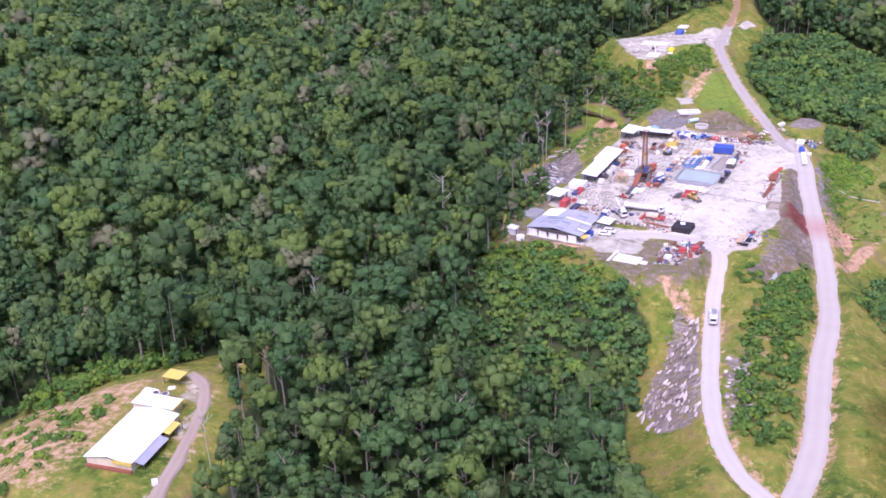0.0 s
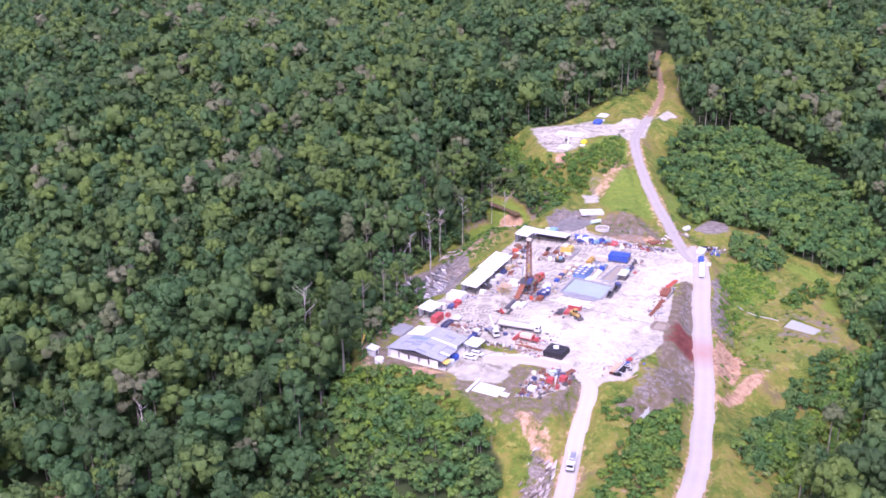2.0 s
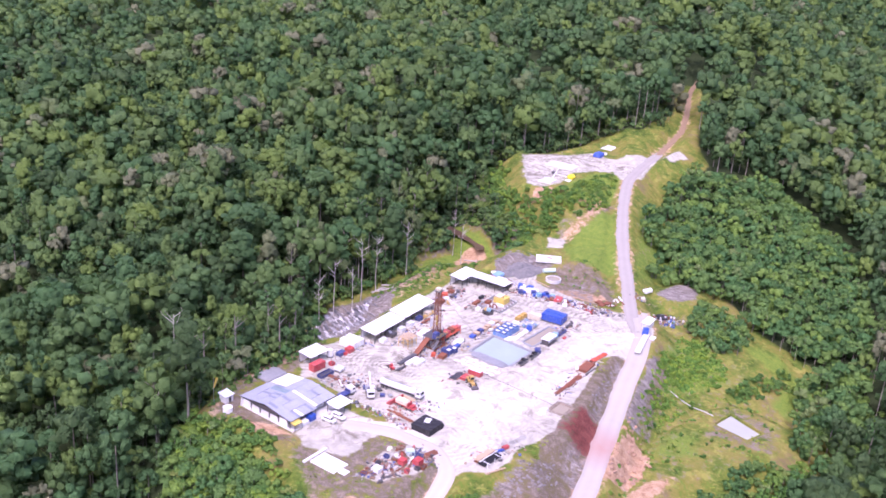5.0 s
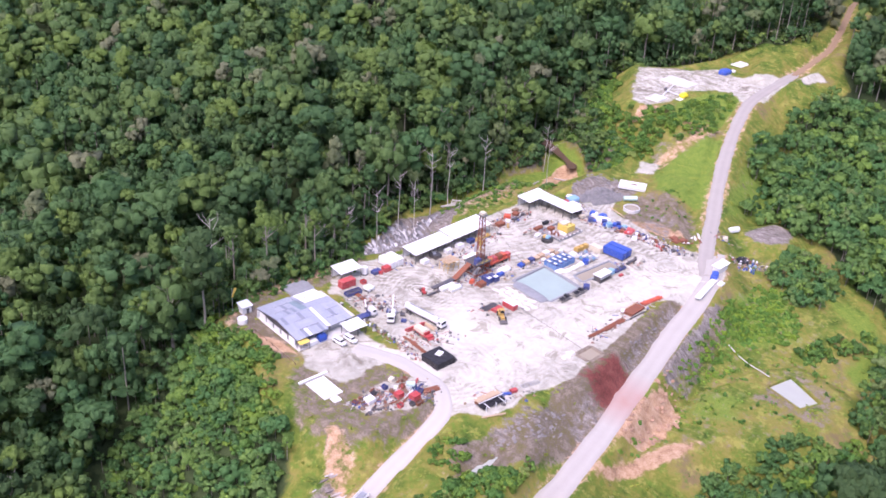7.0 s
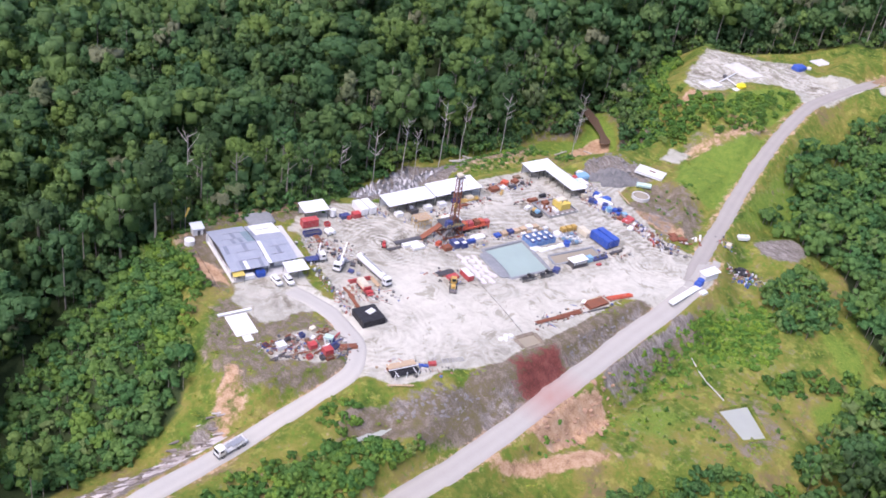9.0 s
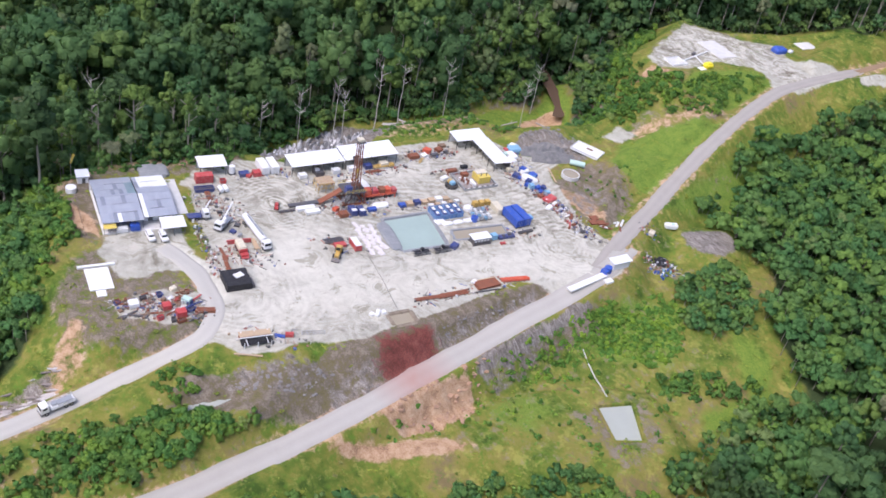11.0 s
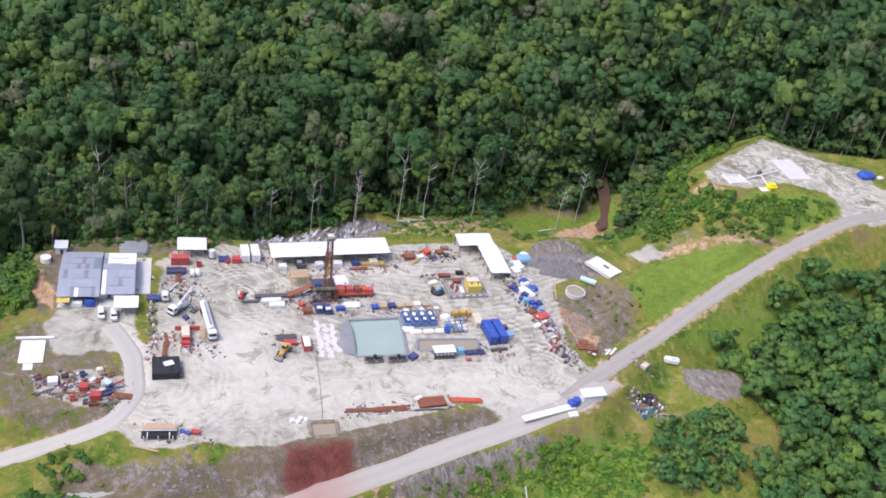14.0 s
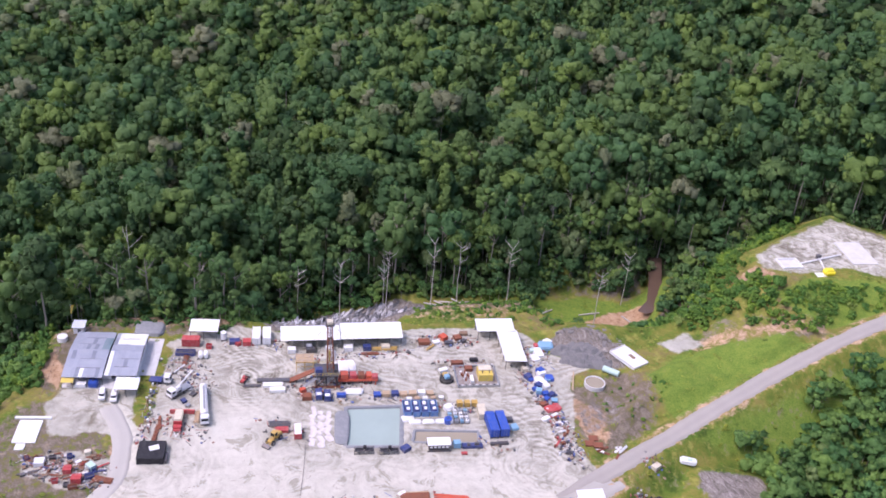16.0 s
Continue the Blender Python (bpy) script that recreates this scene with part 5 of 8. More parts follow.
def van(x, y, rz, mat, label, z=None):
    """Small van or estate, nose towards +x."""
    v = thing("van", x, y, rz, label, "van", "parked vans", z)
    b = boxes((0, 0, 0.75, 4.7, 1.8, 0.75))
    part("body", rounded(b, 0.14, 2), mat, v)
    cab = boxes((-0.45, 0, 1.42, 3.5, 1.6, 0.72))
    for q in cab.verts:
        if q.co.z > 1.4:
            q.co.x = -0.45 + (q.co.x + 0.45) * 0.84 - 0.1
            q.co.y *= 0.88
    part("cabin", rounded(cab, 0.1, 2), mat, v)
    part("windscreen", moved(boxes((0, 0, 0, 0.04, 1.35, 0.58)), pose(1.13, 0, 1.43, 0, -26, 0)), GLASS, v)
    for s in (-1, 1):
        part("side_window", boxes((-0.35, s * 0.765, 1.45, 2.5, 0.04, 0.4)), GLASS, v)
        part("headlight", boxes((2.34, s * 0.62, 0.85, 0.06, 0.36, 0.2)), GALV, v)
        wheel(v, 1.45, s * 0.82, 0.36, 0.22)
        wheel(v, -1.45, s * 0.82, 0.36, 0.22)
    return v


def truck(x, y, rz, length, load, label, cab_mat=WHITE, load_mat=WHITE, z=None, tilt=0.0):
    """Lorry, nose towards +x: cab, chassis, and a tank, box or flat load bed."""
    t = thing("truck", x, y, rz, label, "truck", z=z)
    if tilt:
        t.matrix_world = t.matrix_world @ pose(0, 0, 0, 0, tilt, 0)
    f = length / 2
    part("chassis", boxes((-0.3, 0, 0.85, length - 0.6, 1.0, 0.3)), STEEL, t)
    cab = boxes((f - 1.1, 0, 1.85, 2.1, 2.3, 2.0))
    for q in cab.verts:
        if q.co.z > 2 and q.co.x > f - 1:
            q.co.x -= 0.35
    part("cab", rounded(cab, 0.12, 2), cab_mat, t)
    part("windscreen", moved(boxes((0, 0, 0, 0.05, 1.9, 0.75)), pose(f - 0.2, 0, 2.2, 0, -12, 0)), GLASS, t)
    for s in (-1, 1):
        part("side_window", boxes((f - 1.1, s * 1.15, 2.25, 1.0, 0.05, 0.6)), GLASS, t)
    part("bumper", boxes((f - 0.02, 0, 0.75, 0.2, 2.3, 0.4)), STEEL, t)
    bed = length - 2.7
    cx = f - 2.5 - bed / 2
    if load == "tank":
        part("tank", rod(bmesh.new(), (cx - bed / 2, 0, 2.05), (cx + bed / 2, 0, 2.05), 1.08, 18), load_mat, t)
        part("walkway", boxes((cx, 0, 3.16, bed * 0.8, 0.5, 0.08)), GALV, t)
        for i in range(3):
            part("hatch", drum(0.3, 3.1, 3.35, 12, cx - bed / 3 + i * bed / 3), GALV, t)
    elif load == "box":
        part("box_body", rounded(boxes((cx, 0, 2.3, bed, 2.4, 2.5)), 0.05), load_mat, t)
    elif load == "stake":
        part("load_bed", boxes((cx, 0, 1.15, bed, 2.4, 0.2)), load_mat, t)
        for s in (-1, 1):
            part("rail", boxes((cx, s * 1.15, 1.9, bed, 0.08, 0.1), (cx, s * 1.15, 1.5, bed, 0.08, 0.1), *[(cx - bed / 2 + 0.1 + (bed - 0.2) * i / 5, s * 1.15, 1.6, 0.1, 0.08, 0.8) for i in range(6)]), load_mat, t)
        part("cargo", rounded(boxes((cx - 0.6, 0.1, 1.6, bed * 0.6, 1.6, 0.7), (cx + bed * 0.3, -0.3, 1.5, 1.2, 1.2, 0.6)), 0.08), GALV, t)
    else:
        part("load_bed", boxes((cx, 0, 1.15, bed, 2.4, 0.2), (cx + bed / 2 - 0.1, 0, 1.7, 0.15, 2.4, 1.0)), load_mat, t)
    for px in (f - 1.3, -f + 2.6, -f + 1.3):
        for s in (-1, 1):
            wheel(t, px, s * 1.0, 0.5, 0.34)
    return t


def skip(x, y, rz, sx, sy, sz, mat, label, name="steel_tank", category="tank", inner=None, group=""):
    """Open-topped steel tank or bin with a rim and ribs."""
    s = thing(name, x, y, rz, label, category, group, z=0 if abs(height(x, y)) < 1.2 else None)
    w = 0.1
    part("floor", boxes((0, 0, sz * 0.35, sx - w, sy - w, sz * 0.6)), inner or STEEL, s)
    for k, it in enumerate(((sx / 2 - w / 2, 0, sz / 2, w, sy, sz), (-sx / 2 + w / 2, 0, sz / 2, w, sy, sz), (0, sy / 2 - w / 2, sz / 2, sx - 2 * w, w, sz), (0, -sy / 2 + w / 2, sz / 2, sx - 2 * w, w, sz))):
        part("side", boxes(it), mat, s)
    part("rim", boxes((sx / 2, 0, sz, 0.14, sy + 0.14, 0.1), (-sx / 2, 0, sz, 0.14, sy + 0.14, 0.1), (0, sy / 2, sz, sx, 0.14, 0.1), (0, -sy / 2, sz, sx, 0.14, 0.1), (0, 0, sz, 0.12, sy, 0.1)), mat, s)
    return s


def tote(x, y, rz, mat, label, z=0.0, s=1.1):
    """Caged plastic liquid tote on a pallet."""
    t = thing("tote", x, y, rz, label, "tote", "liquid totes", z)
    part("pallet", boxes((0, 0, 0.12, s, s, 0.06), (-s * 0.42, 0, 0.05, 0.12, s, 0.1), (0, 0, 0.05, 0.12, s, 0.1), (s * 0.42, 0, 0.05, 0.12, s, 0.1)), BROWN, t)
    b = part("bottle", rounded(boxes((0, 0, 0.68, s * 0.94, s * 0.94, 1.0)), 0.1, 2), mat, t)
    part("cap", drum(0.14, 1.16, 1.26, 10), STEEL, b)
    e = s * 0.5
    part("cage", rods([((a * e, b2 * e, 0.15), (a * e, b2 * e, 1.2)) for a in (-1, 0, 1) for b2 in (-1, 1)] + [((a * e, -e, h), (a * e, e, h)) for a in (-1, 1) for h in (0.5, 0.85, 1.2)] + [((-e, a * e, h), (e, a * e, h)) for a in (-1, 1) for h in (0.5, 0.85, 1.2)], 0.025, 4), GALV, t)
    return t


def pipe_stack(x, y, rz, length, rows, high, r, mat, label, name="pipe_stack", z=None):
    """Pipes lying along local y on two sleepers."""
    s = thing(name, x, y, rz, label, "pipes", z=z)
    for e in (-1, 1):
        part("sleeper", boxes((0, e * length * 0.32, 0.1, rows * r * 2.2 + 0.5, 0.25, 0.2)), BROWN, s)
    for k in range(high):
        for i in range(rows - k):
            px = (i - (rows - k - 1) / 2) * r * 2.08
            off = 0.12 * length * (random.random() - 0.5)
            part("pipe", rod(bmesh.new(), (px, -length / 2 + off, 0.2 + r + k * r * 1.75), (px, length / 2 + off, 0.2 + r + k * r * 1.75), r, 8), mat, s)
    return s


def barrel(x, y, mat, label, z=0.0):
    b = thing("barrel", x, y, 0, label, "barrel", "steel barrels", z)
    part("body", drum(0.3, 0, 0.88, 12), mat, b)
    part("hoop", rods([((0, 0, h), (0, 0, h + 0.03)) for h in (0.28, 0.58, 0.86)], 0.315, 12), mat, b)
    return b


def crate(x, y, rz, sx, sy, sz, mat, label, z=None, name="crate"):
    c = thing(name, x, y, rz, label, name.replace("_", " "), z=z)
    part("case", boxes((0, 0, sz / 2 + 0.1, sx - 0.1, sy - 0.1, sz - 0.04)), mat, c)
    part("frame", boxes(*[(a * (sx / 2 - 0.05), b * (sy / 2 - 0.05), sz / 2 + 0.1, 0.14, 0.14, sz + 0.06) for a in (-1, 1) for b in (-1, 1)], (0, sy / 2 - 0.05, sz + 0.08, sx, 0.14, 0.1), (0, -sy / 2 + 0.05, sz + 0.08, sx, 0.14, 0.1), (0, 0, sz + 0.08, 0.14, sy, 0.1)), mat, c)
    for side in (-0.3, 0.3):
        part("skid", boxes((0, sy * side, 0.05, sx, 0.2, 0.1)), BROWN, c)
    return c


def tarp(x, y, rz, sx, sy, h, mat, label, seed=1, z=None):
    t = tagged(part("tarpaulin", moved(heap(seed, 0.5, h, 0.4, True), Matrix.Diagonal((sx, sy, 1, 1))), mat, None), label, "tarpaulin")
    t.matrix_world = pose(x, y, (height(x, y) if z is None else z), 0, 0, rz)
    return t


def slab(x, y, rz, sx, sy, h, label, z=None, mat=CONCRETE, name="concrete_slab"):
    s = thing(name, x, y, rz, label, "slab", z=z)
    part("slab", rounded(boxes((0, 0, h / 2 - 0.15, sx, sy, h + 0.3)), 0.03), mat, s)
    return s


def pond(name, poly, level, mat, label, rim=None, rim_w=0.5, rim_h=0.25, lift=0.0):
    """Water sheet with its bank or liner edge as parts."""
    cx, cy = sum(p[0] for p in poly) / len(poly), sum(p[1] for p in poly) / len(poly)
    ob = tagged(new(name), label, "pond")
    ob.matrix_world = pose(cx, cy, level)
    bm = bmesh.new()
    out = []
    for (ax, ay), (bx, by) in zip(poly, poly[1:] + poly[:1]):
        for k in range(8):
            t = k / 8
            px, py = ax + (bx - ax) * t - cx, ay + (by - ay) * t - cy
            w = 1.02 + 0.02 * noise.noise((px, py, 0)) - 0.05 * (1 if k == 0 else 0)
            out.append((px * w, py * w))
    bm.faces.new([bm.verts.new((x, y, 0)) for x, y in out])
    part("water", bm, mat, ob)
    if rim:
        n = len(poly)
        for k in range(n):
            (ax, ay), (bx, by) = poly[k], poly[(k + 1) % n]
            d = Vector((bx - ax, by - ay, 0))
            ang = math.degrees(math.atan2(d.y, d.x))
            bm = bmesh.new()
            m = 14
            rows = []
            side = Vector((d.y, -d.x, 0)).normalized()
            if side.dot(Vector(((ax + bx) / 2 - cx, (ay + by) / 2 - cy, 0))) < 0:
                side = -side
            for i in range(m + 1):
                p = Vector((ax - cx, ay - cy, 0)) + d * (-0.03 + 1.06 * i / m)
                j = noise.noise((p.x * 0.5, p.y * 0.5, k)) * 0.25
                rows.append([bm.verts.new(p + side * (-0.25) + Vector((0, 0, -0.3))), bm.verts.new(p + side * 0.1 + Vector((0, 0, lift + rim_h * (1 + j)))),
                             bm.verts.new(p + side * (0.1 + rim_w * (1 + j)) + Vector((0, 0, lift + rim_h * (0.8 + j)))), bm.verts.new(p + side * (0.5 + rim_w * 1.5) + Vector((0, 0, lift - 0.4)))])
            for a, b in zip(rows, rows[1:]):
                for i in range(3):
                    bm.faces.new((a[i], b[i], b[i + 1], a[i + 1]))
            part("bank", bm, rim, ob)
    return ob

# ---- the drilling yard: buildings ----
def camp_building():
    h = thing("camp_building", -34.8, 348.4, -17.7, "low camp building with patched blue-grey metal roof and white walls", "building", z=0)
    rnd = random.Random(4)
    blocks = ((-10.2, 0.9, -10.8, 10.8, 3.1, 4.6), (1.3, 10.2, -10.6, 9.6, 3.0, 4.3))
    for y0, y1, x0, x1, eave, ridge in blocks:
        w, mid = y1 - y0, (x0 + x1) / 2
        roof = part("roof", boxes((mid, (y0 + y1) / 2, eave - 0.02, x1 - x0 - 0.5, w - 0.3, 0.16)), STEEL, h)
        cols, rows = int(w / 1.05), 6
        step = (x1 - x0) / rows
        for r in range(rows):
            a, b = x0 + r * step - 0.1, x0 + (r + 1) * step + 0.1
            za, zb = (ridge - (ridge - eave) * abs(a - mid) / (x1 - mid)), (ridge - (ridge - eave) * abs(b - mid) / (x1 - mid))
            for c in range(cols):
                yc = y0 + w * (c + 0.5) / cols
                white = (y0 > 0 and r < 2 and c > 0) or (y0 > 0 and c == 0 and r > 2) or (y0 < 0 and c == 4 and r == 5)
                sheet = corrugated(math.hypot(b - a, zb - za), w / cols + 0.06, 0.27, 0.04, 0.025)
                lift = 0.05 + 0.02 * (r % 2) + rnd.uniform(0, 0.03)
                ang = math.degrees(math.atan2(za - zb, b - a))
                part("roof_sheet", moved(sheet, pose((a + b) / 2, yc, (za + zb) / 2 + lift + 0.08, 0, ang, rnd.uniform(-.6, .6))), WHITE_SHEET if white else GREEN_SHEET if y0 < 0 and c > 7 and r in (1, 2) else DARK_SHEET if rnd.random() < 0.06 else BLUE_SHEET, roof)
            if r:
                part("seam", boxes((a + 0.1, (y0 + y1) / 2 + rnd.uniform(-.2, .2) * w, za + 0.2, 0.16, w * rnd.uniform(0.45, 0.6), 0.05)), STEEL if r % 2 else LINER, roof)
        part("ridge_cap", boxes((mid, (y0 + y1) / 2, ridge + 0.2, 0.5, w, 0.06)), BLUE_SHEET, roof)
        part("gable", boxes((mid, y0 + 0.2, (eave + 0.9) / 2 + 1.2, (x1 - x0) * 0.5, 0.1, ridge - eave - 0.1)), STEEL, h)
    for k in range(5):
        part("wall_panel", boxes((-8.2 + k * 3.9, -9.7, 1.45, 3.2, 0.14, 2.9)), WHITE, h)
    for k in range(4):
        part("wall_panel", boxes((-10.2, -8 + k * 5.2, 1.45, 0.14, 4.6, 2.9)), WHITE, h)
    for k in range(4):
        part("wall_panel", boxes((7.4, -8.2 + k * 4.6, 1.4, 0.14, 3.4, 2.8)), DARK_BLUE if k == 1 else WHITE, h)
    part("wall_panel", boxes((0, 9.8, 1.45, 17, 0.14, 2.9)), WHITE, h)
    for k in range(6):
        part("post", boxes((10.3, -9.8 + k * 2.1, 1.55, 0.14, 0.14, 3.1)), STEEL, h)
    part("floor_slab", boxes((0.5, 0, 0.08, 22.5, 20.4, 0.3)), CONCRETE, h)
    part("canopy", moved(corrugated(2.0, 3.4, 0.3, 0.04, 0.04, 0.2), pose(11.6, -8.4, 2.6)), YELLOW, h, "small yellow awning")
    for s in (-1, 1):
        part("post", boxes((12.4, -8.4 + s * 1.5, 1.3, 0.1, 0.1, 2.6)), STEEL, h)
    port = shed(-19.8, 352.2, -17.7, 5.0, 6.6, 2.9, 0.35, "white metal carport in front of the camp building", bays=2, back=False)
    tank = thing("water_tank", -25.0, 343.6, -17.7, "deep blue plastic tank under the roof edge of the camp building", "tank", z=0.2)
    part("tank", rounded(boxes((0, 0, 1.0, 2.2, 2.6, 1.9)), 0.25, 2), BLUE, tank)
    part("lid", drum(0.4, 1.9, 2.05, 12), DARK_BLUE, tank)
    crate(-25.8, 340.2, -17.7, 1.6, 3.0, 1.2, WHITE, "white washing bench under the roof of the camp building", 0.2, "bench")
    slab(-34.6, 361.0, -17.7, 18, 4.6, 0.12, "long pale concrete strip beside the camp building", z=0.02)
    tarp(-48.5, 362.5, -17.7, 7, 9, 1.4, LINER, "grey tarpaulin-covered mound behind the camp building", 3, z=-0.2)
    g = thing("garden_shed", -53.2, 342.4, -17.7, "small white hut behind the camp building", "hut", z=-0.3)
    part("wall", boxes((0, 0, 1.3, 2.8, 3.0, 2.6)), WHITE, g)
    part("roof", moved(corrugated(3.6, 3.8, 0.4, 0.05, 0.05, 0.4), pose(0, 0, 2.75)), WHITE_SHEET, g)
    part("door", boxes((1.42, 0.2, 1.0, 0.08, 0.9, 2.0)), STEEL, g)
    d = thing("water_tank", -49.6, 337.2, 0, "round white water tank on bare earth", "tank", z=-0.3)
    part("tank", drum(1.5, 0, 1.9, 20), WHITE, d)
    part("lid", rod(bmesh.new(), (0, 0, 1.9), (0, 0, 2.05), 0.5, 14), WHITE, d)
    w = thing("windsock", -56.5, 340.6, 0, "drooping yellow windsock on a tall pole", "windsock", z=-0.6)
    part("pole", rods([((0, 0, 0), (0, 0, 8.5))], 0.07, 8), GALV, w)
    sock = bmesh.new()
    bmesh.ops.create_cone(sock, cap_ends=False, segments=10, radius1=0.42, radius2=0.2, depth=3.2, matrix=pose(0.5, 0.25, 6.9, 170, 14, 0))
    part("sock", sock, YELLOW, w)
    fence = thing("fence", -36.5, 333.5, -17.7, "low timber fence along the slope edge", "fence", z=-0.3)
    for k in range(9):
        part("post", boxes((-10 + k * 3, 0, 0.6, 0.12, 0.12, 1.2)), BROWN, fence)
    part("rail", boxes((2, 0, 1.0, 24, 0.06, 0.12)), BROWN, fence)


camp_building()
van(-19.9, 345.4, -12, WHITE, "white van parked before the camp building", 0.0)
van(-18.2, 348.4, -14, WHITE, "white van parked before the camp building", 0.0)
shed(-41.3, 377.8, -18, 5.8, 8.6, 3.4, 0.5, "square white metal roof on posts at the yard edge", bays=2)
w = thing("water_tank", -37.6, 382.8, 0, "upright white tank beside an open shed", "tank", z=0)
part("tank", drum(0.9, 0.4, 2.8, 16), WHITE, w)
part("stand", boxes((0, 0, 0.2, 1.8, 1.8, 0.4)), STEEL, w)
container(-37.6, 373.0, 72, 5.2, 2.5, 2.5, RED, "faded red site container beside an open shed")
skip(-33.4, 370.6, -18, 2.2, 5.6, 1.0, DARK_BLUE, "dark blue open steel tray")
pipe_stack(-30.4, 370.2, 72, 5.0, 5, 1, 0.14, RUST, "rusty drill rods on sleepers", z=0)
skip(-34.6, 377.8, -18, 1.5, 1.6, 1.1, RED, "small bright red bin")
for k, dy in enumerate((0, 1.5)):
    t = thing("water_tank", -30.8 + 0.3 * k, 374.6 + dy, -10, "small white horizontal tank on a skid", "tank", "small white tanks", 0)
    part("tank", rod(bmesh.new(), (-1.2, 0, 0.9), (1.2, 0, 0.9), 0.65, 14), WHITE, t)
    for side in (-0.4, 0.4):
        part("skid", boxes((0, side, 0.12, 2.6, 0.15, 0.25)), STEEL, t)
container(-35.2, 392.4, -14, 6.2, 2.5, 2.5, WHITE, "white storage container end-on to the yard")
container(-34.4, 395.4, -14, 6.2, 2.5, 2.5, WHITE, "white storage container end-on to the yard")
crate(-33.4, 389.0, -14, 2.2, 2.4, 1.6, RED, "red equipment box beside white containers", 0, "equipment_box")
crate(-35.0, 385.6, -14, 2.0, 3.0, 1.2, DARK_BLUE, "dark blue equipment skid", 0, "equipment_box")
crate(-33.6, 386.4, 20, 1.2, 1.4, 1.1, RED, "small red equipment box", 0, "equipment_box")
shed(-29.0, 407.6, -13.5, 6.8, 18.0, 3.4, 0.6, "long white-roofed open workshop shed", bays=5)
shed(-25.1, 425.9, -13, 7.6, 19.0, 3.6, 0.7, "long white-roofed open workshop shed", bays=5)
shed(-18.0, 464.8, -14, 6.2, 12.0, 3.5, 0.5, "short wing of a white-roofed corner shed", bays=3)
shed(-7.2, 465.6, -104, 6.8, 16.5, 3.5, -0.4, "long wing of a white-roofed corner shed", bays=4, wall=STEEL)
for k in range(6):
    u, v = -26.6 + 0.235 * k * 5, 401 + k * 5.6
    mat = (WHITE, STEEL, WHITE, WHITE, DARK_BLUE, CREAM)[k]
    crate(u + 0.6, v, -13, 2.0, 2.4 + 0.3 * (k % 2), 1.4, mat, ("white workshop cabinet", "dark steel workbench", "white workshop cabinet", "white workshop cabinet", "dark blue tool chest", "cream tool chest")[k] + " under the shed roof", 0, "cabinet")
r = thing("tyre_rack", -26.2, 406.4, -13, "round steel reel standing under the shed roof", "reel", z=0)
part("reel", rod(bmesh.new(), (0, -0.8, 1.1), (0, 0.8, 1.1), 1.0, 16), GALV, r)
part("flange", rods([((0, -0.9, 1.1), (0, -0.82, 1.1)), ((0, 0.82, 1.1), (0, 0.9, 1.1))], 1.25, 18), STEEL, r)
pipe_stack(-19.8, 428.5, -13, 7.5, 5, 2, 0.16, OCHRE, "yellow and rust drill rods stacked before the shed", z=0)
pipe_stack(-18.6, 423.5, -13, 5.0, 4, 1, 0.16, RUST, "rusty drill rods before the shed", z=0)


